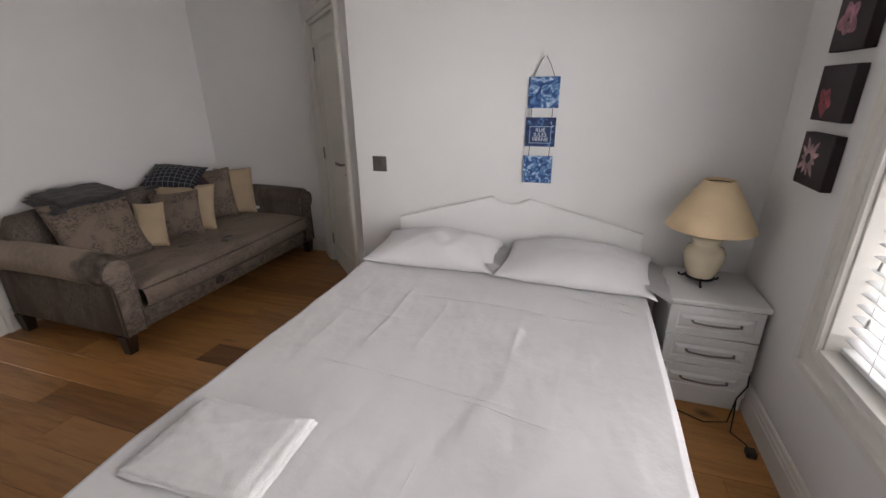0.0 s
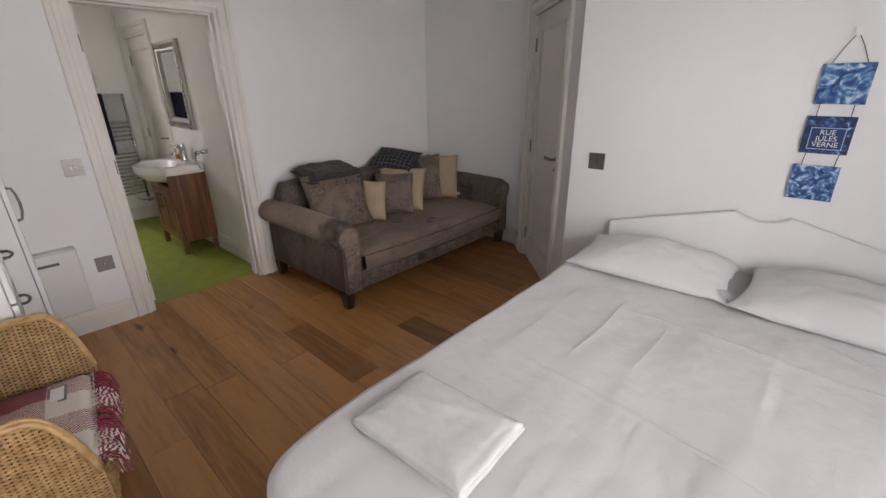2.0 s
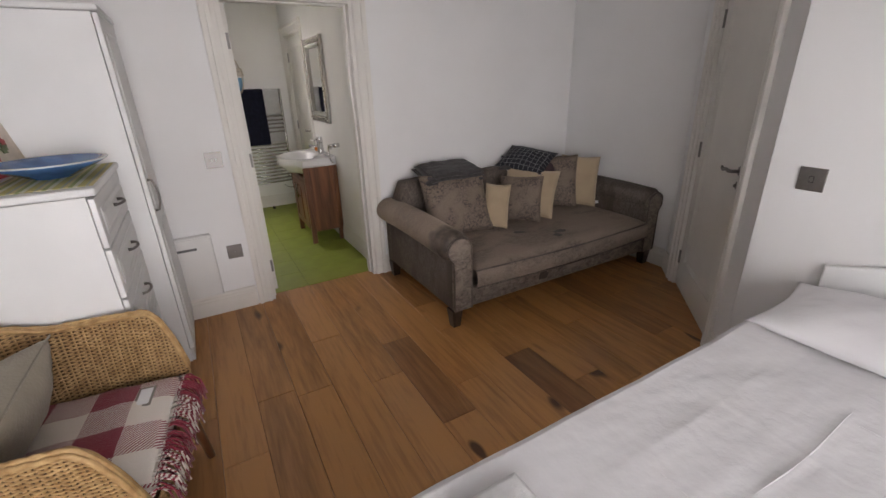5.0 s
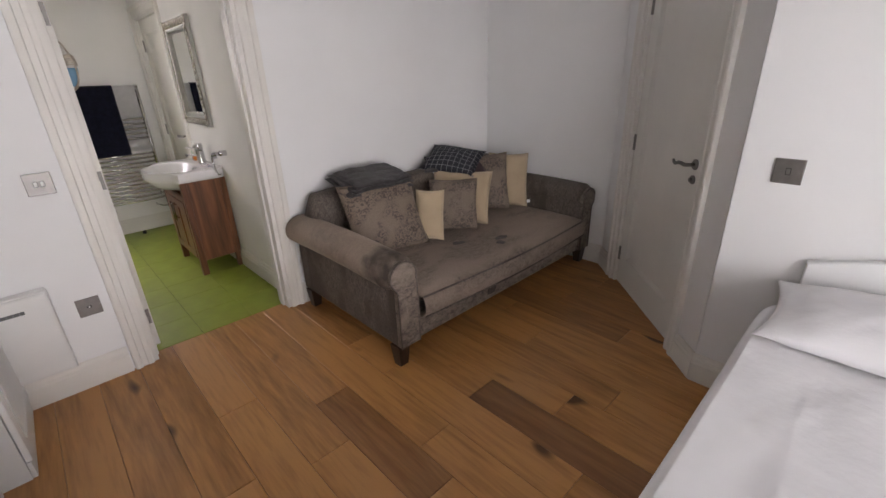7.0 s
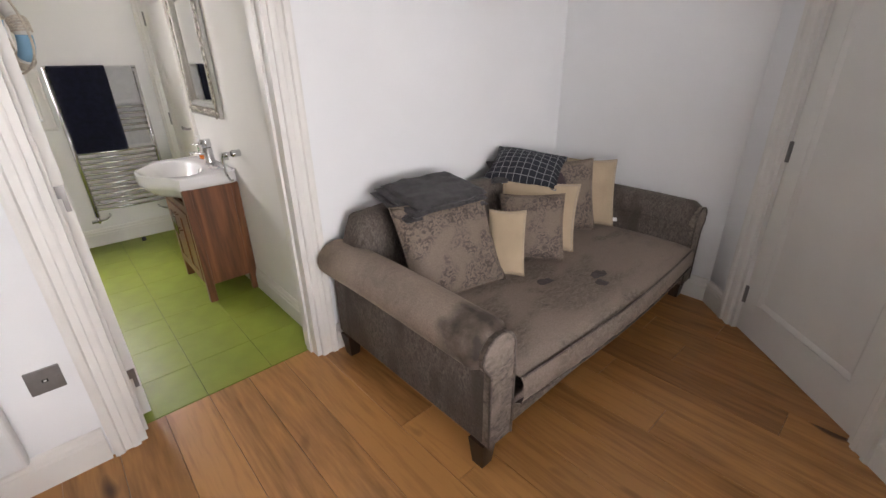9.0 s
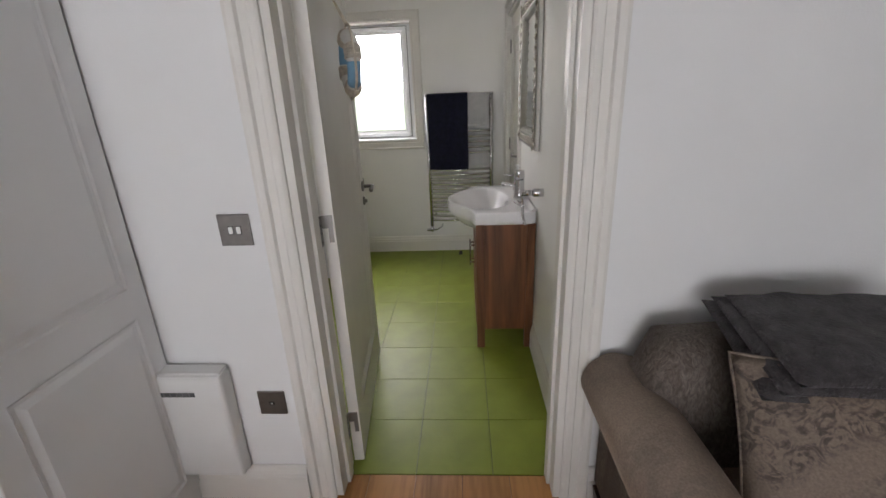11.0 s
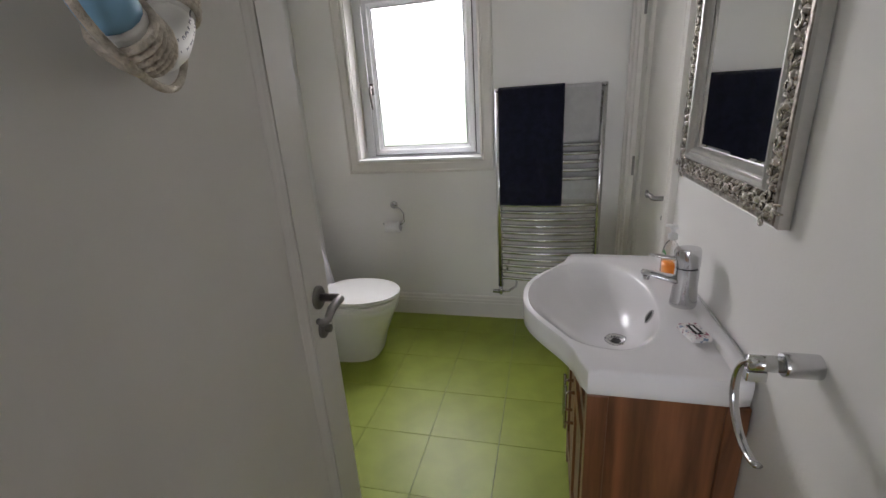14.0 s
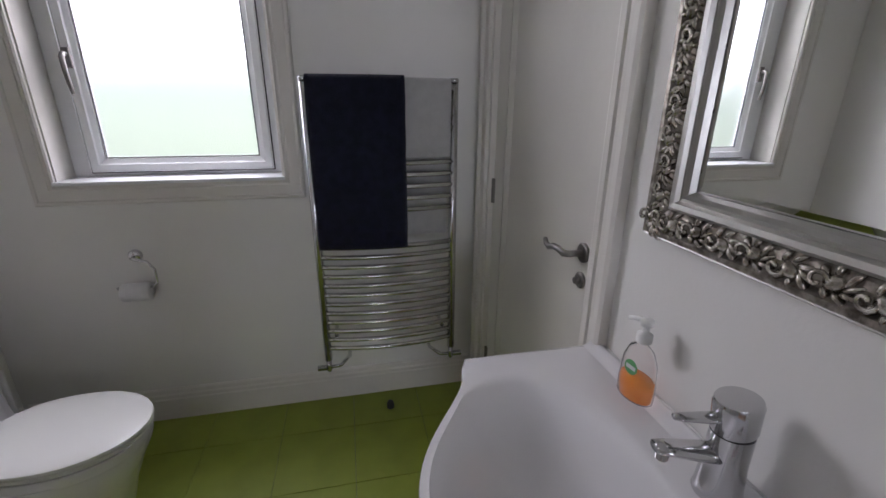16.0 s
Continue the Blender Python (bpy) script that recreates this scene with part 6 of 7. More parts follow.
def hung_towel(y0, y1, top, front_z, back_z, x, material, label, name, thick=0.014, seed=0.0):
    t = thing(name, pose(-5.675, (y0 + y1) / 2, top), label, "towel", "towels on the radiator")
    bm = bmesh.new()
    path = []
    for i in range(26):
        path.append((x, top - (top - front_z) * (1 - i / 25)))
    for i in range(1, 8):
        a = math.pi * i / 8
        path.append((x * 0.5 + x * 0.5 * math.cos(a) - 0.005 * i / 8, top + 0.018 * math.sin(a)))
    for i in range(10):
        path.append((-0.03, top - (top - back_z) * i / 9))
    n = 20
    g = []
    for i, (px, pz) in enumerate(path):
        row = []
        for j in range(n + 1):
            v = j / n
            y = y0 + (y1 - y0) * v
            bow = 0.030 * (1 - (2 * ((y - 1.555) / 0.55) - 1) ** 2) if px > 0 else 0
            rip = 0.004 * noise.noise(Vector((y * 14, pz * 5, seed))) + 0.0025 * noise.noise(Vector((y * 40, pz * 9, seed)))
            hem = 0.004 if i in (1, 2, 5) else 0
            row.append(bm.verts.new((px + bow + rip - hem, y - (y0 + y1) / 2 + 0.003 * noise.noise(Vector((pz * 9, seed, v * 2))), pz - top + (0.004 * noise.noise(Vector((y * 12, seed, 3))) if i == 0 else 0))))
        g.append(row)
    for a, b in zip(g, g[1:]):
        for j in range(n):
            bm.faces.new((a[j], a[j + 1], b[j + 1], b[j]))
    bmesh.ops.solidify(bm, geom=bm.faces[:], thickness=thick)
    bmesh.ops.recalc_face_normals(bm, faces=bm.faces)
    part("cloth", bm, material, t, smooth=True)


towel_radiator()
hung_towel(1.70, 2.085, 1.425, 1.158, 0.83, 0.032, TERRY, "white bath towel folded over the radiator", "white_towel", 0.010, 2.0)
hung_towel(1.565, 1.905, 1.432, 0.815, 0.95, 0.060, NAVY, "navy bath towel folded over the radiator", "navy_towel", 0.014, 7.0)


def toilet():
    t = thing("toilet", pose(-5.285, Y_BSOUTH + 0.004, 0), "white close-coupled toilet with its lid closed", "toilet")

    def loft(sections, material, name, n=40, label=""):
        """Rings of a D-shaped outline: (z, half width, back y, front y, squareness)."""
        bm = bmesh.new()
        rings = []
        for z, hw, yb, yf, p in sections:
            ring = []
            z = z * 0.955 if z < 0.45 else z
            cy, hy = (yb + yf) / 2, (yf - yb) / 2
            for k in range(n):
                a = 2 * math.pi * k / n
                c, s = math.cos(a), math.sin(a)
                pp = p if s > 0 else (2.4 if yb > 0.2 else 6)
                r = 1 / ((abs(c) ** pp + abs(s) ** pp) ** (1 / pp))
                ring.append(bm.verts.new((c * r * hw, cy + s * r * hy, z)))
            rings.append(ring)
        for a, b in zip(rings, rings[1:]):
            for k in range(n):
                bm.faces.new((a[k], a[(k + 1) % n], b[(k + 1) % n], b[k]))
        bm.faces.new(rings[0][::-1])
        bm.faces.new(rings[-1])
        ob = part(name, bm, material, t, label, True)
        return crease(ob, 50)

    loft([(0.0, 0.150, 0.05, 0.570, 3.4), (0.015, 0.154, 0.048, 0.576, 3.4), (0.12, 0.168, 0.035, 0.605, 3.1), (0.24, 0.184, 0.022, 0.655, 2.7), (0.31, 0.194, 0.016, 0.69, 2.5), (0.348, 0.198, 0.014, 0.70, 2.4), (0.351, 0.196, 0.016, 0.698, 2.4)], CERAMIC, "bowl")
    loft([(0.345, 0.184, 0.236, 0.700, 2.2), (0.370, 0.184, 0.236, 0.706, 2.2), (0.377, 0.180, 0.24, 0.702, 2.2)], CERAMIC, "rim")
    loft([(0.380, 0.172, 0.258, 0.704, 2.0), (0.382, 0.178, 0.253, 0.711, 2.0), (0.393, 0.179, 0.253, 0.713, 2.0), (0.396, 0.176, 0.256, 0.709, 2.0)], WHITEPL, "seat")
    loft([(0.400, 0.176, 0.254, 0.708, 2.0), (0.403, 0.182, 0.249, 0.716, 2.0), (0.411, 0.181, 0.250, 0.714, 2.0), (0.417, 0.166, 0.264, 0.692, 2.0), (0.420, 0.13, 0.31, 0.645, 2.0), (0.421, 0.06, 0.38, 0.575, 2.0)], WHITEPL, "lid", label="closed white lid")
    for x in (-0.07, 0.07):
        part("lid_hinge", tube([(x - 0.02, 0.246, 0.376), (x + 0.02, 0.246, 0.376)], 0.013, 10), WHITEPL, t, smooth=True)
    loft([(0.353, 0.195, 0.012, 0.226, 10), (0.356, 0.197, 0.010, 0.228, 10), (0.50, 0.190, 0.005, 0.205, 10), (0.735, 0.179, 0.001, 0.158, 10)], CERAMIC, "cistern")
    loft([(0.737, 0.180, 0.0, 0.162, 12), (0.741, 0.183, 0.0, 0.166, 12), (0.764, 0.183, 0.0, 0.166, 12), (0.769, 0.180, 0.003, 0.163, 12)], CERAMIC, "cistern_lid")
    part("flush_button", lathe([(0, 0.006), (0.018, 0.006), (0.022, 0.003), (0.022, 0), (0, 0)], 20), CHROME, t, "chrome dual flush button", True, pose(0, 0.085, 0.769))
    for y in (0.30,):
        part("fixing_cap", lathe([(0, 0.004), (0.006, 0.003), (0.008, 0)], 10), CHROME, t, "", True, pose(0.163, y + 0.05, 0.05, 0, 90, 0))


toilet()


def waste_bin():
    t = thing("pedal_bin", pose(-4.87, 0.555, 0), "small steel pedal bin with a white bag over its rim", "bin")
    b = part("body", lathe([(0, 0.004), (0.078, 0.004), (0.084, 0.012), (0.088, 0.22), (0.09, 0.232), (0, 0.232)], 32), SATIN, t, smooth=True)
    crease(b)
    part("foot_ring", lathe([(0.084, 0), (0.09, 0.003), (0.088, 0.014), (0.083, 0.014)], 32), RUBBER, t, smooth=True)
    l = part("lid", lathe([(0.092, 0.236), (0.094, 0.244), (0.088, 0.254), (0.05, 0.266), (0, 0.27)], 32), CHROME, t, "polished domed lid", True)
    bm = bmesh.new()
    rings = []
    for i in range(7):
        ring = []
        for k in range(48):
            a = 2 * math.pi * k / 48
            q = noise.noise(Vector((math.cos(a) * 3, math.sin(a) * 3, i * 0.4)))
            r = 0.093 + 0.007 * i ** 0.7 + 0.014 * q * i / 3
            ring.append(bm.verts.new((r * math.cos(a), r * math.sin(a), 0.236 - 0.02 * i + 0.012 * q * (i > 4))))
        rings.append(ring)
    for a, b2 in zip(rings, rings[1:]):
        for k in range(48):
            bm.faces.new((a[k], a[(k + 1) % 48], b2[(k + 1) % 48], b2[k]))
    part("bin_bag", bm, mat("thin_white_bag", (0.6, 0.68, 0.64), 0.35, vary=0.15, scale=30), t, "crumpled white bag", True)
    part("pedal", boxes((-0.02, 0.085, 0.008, 0.02, 0.12, 0.016), bevel=0.003), RUBBER, t)


waste_bin()
tb = thing("toilet_brush", pose(-5.63, 0.40, 0), "white toilet brush standing in its pot beside the toilet", "toilet brush")
part("pot", lathe([(0, 0), (0.045, 0), (0.05, 0.02), (0.042, 0.13), (0.036, 0.14), (0, 0.14)], 24), WHITEPL, tb, smooth=True)
part("handle", tube([(0, 0, 0.13), (0, 0, 0.42)], [0.008, 0.010], 10), WHITEPL, tb, smooth=True)

ds = thing("door_stop", pose(-5.66, 1.815, 0), "small black rubber door stop on the bathroom floor", "door stop")
part("stop", lathe([(0, 0.0), (0.017, 0.0), (0.017, 0.02), (0.012, 0.032), (0, 0.033)], 18), RUBBER, ds, smooth=True)


def roll_holder():
    t = thing("toilet_roll_holder", WALL_AT["far"] @ pose(0.85, -0.001, 0.78), "chrome toilet roll holder with a part-used roll", "toilet roll holder")
    part("rose", lathe([(0, 0), (0.024, 0), (0.024, 0.012), (0.018, 0.02), (0, 0.02)], 22), CHROME, t, smooth=True, m=pose(0, 0, 0, 90))
    pts = [(0, -0.012, 0), (0.0, -0.045, 0), (0.02, -0.055, 0.0), (0.055, -0.055, -0.012), (0.078, -0.055, -0.045), (0.078, -0.055, -0.10), (0.06, -0.055, -0.118), (0.0, -0.055, -0.12), (-0.062, -0.055, -0.12), (-0.066, -0.055, -0.112)]
    part("arm", tube(pts, 0.0055, 8), CHROME, t, smooth=True)
    r = part("roll", lathe([(0.02, -0.05), (0.034, -0.05), (0.036, -0.048), (0.036, 0.048), (0.034, 0.05), (0.02, 0.05), (0.02, -0.05)], 26), TERRY, t, "white paper roll", True, pose(0.0, -0.055, -0.135, 0, 90, 0))


roll_holder()


def vanity():
    t = thing("vanity_cabinet", pose(-4.345, 2.075, 0), "walnut washbasin cabinet on square legs with chrome handles", "cabinet")
    x0, x1, y0, y1, H = -0.305, 0.305, -0.155, 0.165, 0.755
    for x in (x0, x1 - 0.045):
        for y in (y0, y1 - 0.045):
            part("leg", boxes((x, y, 0.0, x + 0.045, y + 0.045, H if x > 0 or y > 0 else 0.69), bevel=0.003), WALNUT, t)
    part("side_panel", boxes((x1 - 0.022, y0 + 0.044, 0.12, x1 - 0.006, y1 - 0.044, H - 0.002), bevel=0.001), WALNUT, t, "figured walnut side panel")
    part("side_panel", boxes((x0 + 0.006, y0 + 0.044, 0.12, x0 + 0.022, y1 - 0.044, H - 0.002), bevel=0.001), WALNUT, t)
    part("bottom_panel", boxes((x0 + 0.02, y0 + 0.02, 0.12, x1 - 0.02, y1 - 0.01, 0.138)), WALNUT, t)
    part("back_panel", boxes((x0 + 0.04, y1 - 0.02, 0.13, x1 - 0.04, y1 - 0.008, H)), WALNUT, t)
    part("top_rail", boxes((x0 + 0.044, y0 + 0.004, 0.60, x1 - 0.044, y0 + 0.022, 0.645), bevel=0.002), WALNUT, t)
    for a, b, hx in ((x0 + 0.047, -0.0015, -0.03), (0.0015, x1 - 0.047, 0.03)):
        d = part("door", boxes((a, y0 - 0.004, 0.14, a + 0.05, y0 + 0.016, 0.596), (b - 0.05, y0 - 0.004, 0.14, b, y0 + 0.016, 0.596), (a + 0.05, y0 - 0.004, 0.14, b - 0.05, y0 + 0.016, 0.20), (a + 0.05, y0 - 0.004, 0.536, b - 0.05, y0 + 0.016, 0.596), (a + 0.05, y0 + 0.004, 0.20, b - 0.05, y0 + 0.012, 0.536)), WALNUT, t)
        part("handle", tube([(hx, y0 - 0.004, 0.44), (hx, y0 - 0.03, 0.44), (hx, y0 - 0.03, 0.42), (hx, y0 - 0.03, 0.57), (hx, y0 - 0.03, 0.55), (hx, y0 - 0.004, 0.55)], 0.005, 8), CHROME, d, "chrome bar handle", True)


def basin():
    t = thing("washbasin", pose(-4.405, -0.002, 0), "white ceramic washbasin with a bowed front set on the cabinet", "washbasin")
    n = 96
    top_z = 0.825
    cx, cy = 0.0, 1.995

    def outer(a):
        """Distance from the bowl's middle to the edge of the slab at angle a."""
        c, s = math.cos(a), math.sin(a)
        lo, hi = 0.0, 0.9
        for _ in range(26):
            mid = (lo + hi) / 2
            x, y = mid * c, cy + mid * s
            front = 1.905 - 0.142 * (0.5 + 0.5 * math.cos(min(1.0, abs(x) / 0.345) ** 1.25 * math.pi))
            inside = abs(x) < 0.372 and y < 2.238 and y > front
            if inside:
                lo = mid
            else:
                hi = mid
        return lo

    prof = [(0.0, -0.118), (0.10, -0.117), (0.28, -0.112), (0.48, -0.098), (0.66, -0.074), (0.80, -0.044), (0.90, -0.020), (0.965, -0.006), (1.0, -0.001)]
    rings = []
    bm = bmesh.new()
    ang = [2 * math.pi * k / n for k in range(n)]

    def inner(a):
        c, s = math.cos(a), math.sin(a)
        rx, ry = 0.285, (0.135 if s > 0 else 0.216)
        return min(1 / math.sqrt((c / rx) ** 2 + (s / ry) ** 2), outer(a) - 0.018)

    for f, dz in prof[1:]:
        rings.append([bm.verts.new((f * inner(a) * math.cos(a), cy + f * inner(a) * math.sin(a) + 0.03 * (1 - f), top_z + dz)) for a in ang])
    for f, dz in ((0.15, 0.002), (0.5, 0.0), (0.93, 0.0), (0.99, -0.003), (1.0, -0.010)):
        rings.append([bm.verts.new(((inner(a) + f * (outer(a) - inner(a))) * math.cos(a), cy + (inner(a) + f * (outer(a) - inner(a))) * math.sin(a), top_z + dz)) for a in ang])
    for k_, dz in ((1.0, -0.040), (0.995, -0.064), (0.93, -0.080), (0.80, -0.115), (0.62, -0.148), (0.40, -0.162)):
        row = []
        for a in ang:
            r = outer(a)
            s = math.sin(a)
            side = dz
            row.append(bm.verts.new((k_ * r * math.cos(a), cy + k_ * r * s, top_z + side)))
        rings.append(row)
    for a, b in zip(rings, rings[1:]):
        for k in range(n):
            bm.faces.new((a[k], a[(k + 1) % n], b[(k + 1) % n], b[k]))
    bm.faces.new(rings[0][::-1])
    bmesh.ops.recalc_face_normals(bm, faces=bm.faces)
    body = part("bowl", bm, CERAMIC, t, smooth=True)
    crease(body, 60)
    part("sealant", tube([(-0.372, 2.2415, top_z + 0.010), (0.372, 2.2415, top_z + 0.010)], 0.0024, 6), mat("grey_sealant", (0.6, 0.6, 0.59), 0.5), t, "thin line of sealant along the wall", True)
    roll = [(2.204, 0.0006), (2.210, 0.002), (2.216, 0.006), (2.222, 0.011), (2.229, 0.014), (2.236, 0.013), (2.2405, 0.009), (2.2405, 0.0006)]
    bm = extrude_profile([(y, top_z + z) for y, z in roll], -0.366, 0.366)
    bmesh.ops.recalc_face_normals(bm, faces=bm.faces)
    crease(part("back_roll", bm, CERAMIC, t, "rounded ceramic lip along the wall", True), 60)
    d = part("waste", lathe([(0.018, 0.0), (0.030, 0.002), (0.033, 0.0), (0.030, 0.004), (0.021, 0.003), (0.019, -0.006), (0.0, -0.006)], 26), CHROME, t, "chrome basin waste", True, pose(0.05, 2.028, top_z - 0.1115))
    part("plug", lathe([(0, 0.001), (0.012, 0.0), (0.016, -0.004)], 18), BLACK, d, "", True)
    o = part("overflow", tube([(0.014 * math.cos(q), 0, 0.019 * math.sin(q)) for q in [2 * math.pi * i / 20 for i in range(21)]], 0.0032, 6, caps=False), CHROME, t, "chrome overflow ring", True, pose(0.045, 2.109, top_z - 0.034, -26))
    part("overflow_hole", lathe([(0, 0), (0.0135, 0)], 18), BLACK, o, m=pose(0, 0.001, 0, 90) @ Matrix.Diagonal((1, 1.35, 1, 1)))


def tap():
    t = thing("basin_tap", pose(-4.372, 2.190, 0.826, 0, 0, -4), "chrome single-lever mixer tap on the washbasin", "tap")
    bm = lathe([(0, 0), (0.030, 0), (0.031, 0.003), (0.0295, 0.012), (0.0265, 0.06), (0.0262, 0.108), (0, 0.108)], 36)
    for v in bm.verts:
        v.co.y *= 1.12
    crease(part("body", bm, CHROME, t, smooth=True))
    part("collar", lathe([(0, 0.108), (0.0245, 0.108), (0.0245, 0.112), (0, 0.112)], 32), BLACK, t, "dark joint ring", True)
    bm = tube([(-0.002, -0.012, 0.070), (-0.004, -0.045, 0.075), (-0.006, -0.085, 0.084), (-0.007, -0.108, 0.089)], [0.021, 0.019, 0.016, 0.012], 18)
    for v in bm.verts:
        mid = 0.070 + (-v.co.y - 0.012) * 0.2
        v.co.z = mid + (v.co.z - mid) * 0.52
    spout = part("spout", bm, CHROME, t, smooth=True)
    part("aerator", lathe([(0, -0.012), (0.0085, -0.012), (0.0095, 0), (0, 0)], 16), CHROME, spout, "", True, pose(-0.0065, -0.096, 0.080))
    bm = lathe([(0, 0), (0.0262, 0), (0.0275, 0.004), (0.0285, 0.044), (0.0265, 0.050), (0, 0.052)], 36)
    for v in bm.verts:
        v.co.y *= 1.12
    h = part("lever_cap", bm, CHROME, t, smooth=True, m=pose(0, 0, 0.112, 5))
    crease(h)
    bm = tube([(0, -0.018, 0.022), (-0.002, -0.045, 0.026), (-0.003, -0.078, 0.033), (-0.003, -0.09, 0.036)], [0.012, 0.0105, 0.0085, 0.006], 14)
    for v in bm.verts:
        mid = 0.022 + (-v.co.y - 0.018) * 0.2
        v.co.z = mid + (v.co.z - mid) * 0.5
    part("lever", bm, CHROME, h, smooth=True)


vanity()
basin()
tap()


def soap_bottle():
    t = thing("soap_dispenser", pose(-4.585, 2.205, 0.826, 0, 0, 8), "clear pump bottle half full of orange hand soap", "soap dispenser")
    clear = glass("clear_plastic", 0.03, (0.99, 0.99, 0.99))
    soap = bpy.data.materials.new("orange_liquid_soap")
    soap.use_nodes = True
    sb = soap.node_tree.nodes["Principled BSDF"]
    sb.inputs["Base Color"].default_value = (1.0, 0.31, 0.02, 1)
    sb.inputs["Transmission Weight"].default_value = 0.5
    sb.inputs["Roughness"].default_value = 0.08

    def oval(sections, k=0.6):
        bm = lathe(sections, 28)
        for v in bm.verts:
            v.co.y *= k
        return bm

    b = part("bottle", oval([(0, 0), (0.036, 0), (0.040, 0.006), (0.040, 0.03), (0.036, 0.08), (0.026, 0.104), (0.012, 0.115), (0.012, 0.124), (0.0105, 0.124), (0.0105, 0.1145), (0.0245, 0.103), (0.0345, 0.0795), (0.0387, 0.03), (0.0387, 0.0065), (0.035, 0.0015), (0, 0.0015)]), clear, t, "clear plastic bottle", True)
    b.visible_shadow = False
    lq = part("liquid", oval([(0, 0.003), (0.034, 0.003), (0.0375, 0.008), (0.0375, 0.03), (0.0365, 0.044), (0, 0.044)]), soap, t, "orange soap", True)
    lq.visible_shadow = False
    p = part("pump", lathe([(0, 0.120), (0.014, 0.120), (0.014, 0.136), (0.006, 0.140), (0.006, 0.152), (0.012, 0.154), (0.012, 0.164), (0, 0.166)], 18), WHITEPL, t, "white pump head", True)
    part("nozzle", tube([(0, 0, 0.159), (-0.02, -0.004, 0.159), (-0.034, -0.007, 0.154)], 0.0045, 8), WHITEPL, p, smooth=True)
    part("sticker", tube([(0, -0.0195, 0.07), (0, -0.0205, 0.07)], 0.015, 20), mat("green_sticker", (0.10, 0.36, 0.12), 0.4), t, "round green sticker")
    part("sticker_band", boxes((-0.011, -0.0212, 0.066, 0.011, -0.0204, 0.074)), TAG, t)


soap_bottle()
sp_ = thing("soap_packet", pose(-4.205, 2.170, 0.826, 0, 0, 12), "small wrapped guest soap with a speckled paper band", "soap")
part("wrapper", boxes((-0.038, -0.024, 0, 0.038, 0.024, 0.016), bevel=0.006), painted("speckled_wrapper", [(0.38, (0.25, 0.05, 0.10)), (0.46, (0.7, 0.68, 0.66)), (0.58, (0.74, 0.72, 0.70)), (0.66, (0.12, 0.18, 0.28))], 90, 0.5), sp_, smooth=False)
part("band", boxes((-0.022, -0.009, 0.0155, 0.022, 0.009, 0.017)), RUBBER, sp_, "dark printed band")
part("band_writing", boxes((-0.017, -0.003, 0.0168, 0.017, 0.003, 0.0174)), TAG, sp_)


def towel_ring():
    t = thing("towel_ring", WALL_AT["mirror"] @ pose(-3.895, -0.001, 0.955), "chrome towel ring on the wall beside the basin", "towel ring")
    crease(part("boss", lathe([(0, 0), (0.020, 0), (0.020, 0.046), (0.018, 0.050), (0, 0.050)], 28), CHROME, t, smooth=True, m=pose(0, 0, 0, 90)))
    part("arm", tube([(0, -0.045, 0), (0, -0.098, 0)], 0.0135, 16), CHROME, t, smooth=True)
    part("clip", boxes((-0.006, -0.100, -0.030, 0.010, -0.070, -0.012), bevel=0.002), CHROME, t, "square chrome clip under the arm")
    bm = tube([(0.045 - 0.080 * math.sin(radians(a)), -0.094, -0.062 + 0.080 * math.cos(radians(a))) for a in range(25, 206, 9)], 0.0046, 10)
    for v in bm.verts:
        v.co.y = -0.094 + (v.co.y + 0.094) * 1.7
    part("ring", bm, CHROME, t, "flat chrome half ring", True)


towel_ring()


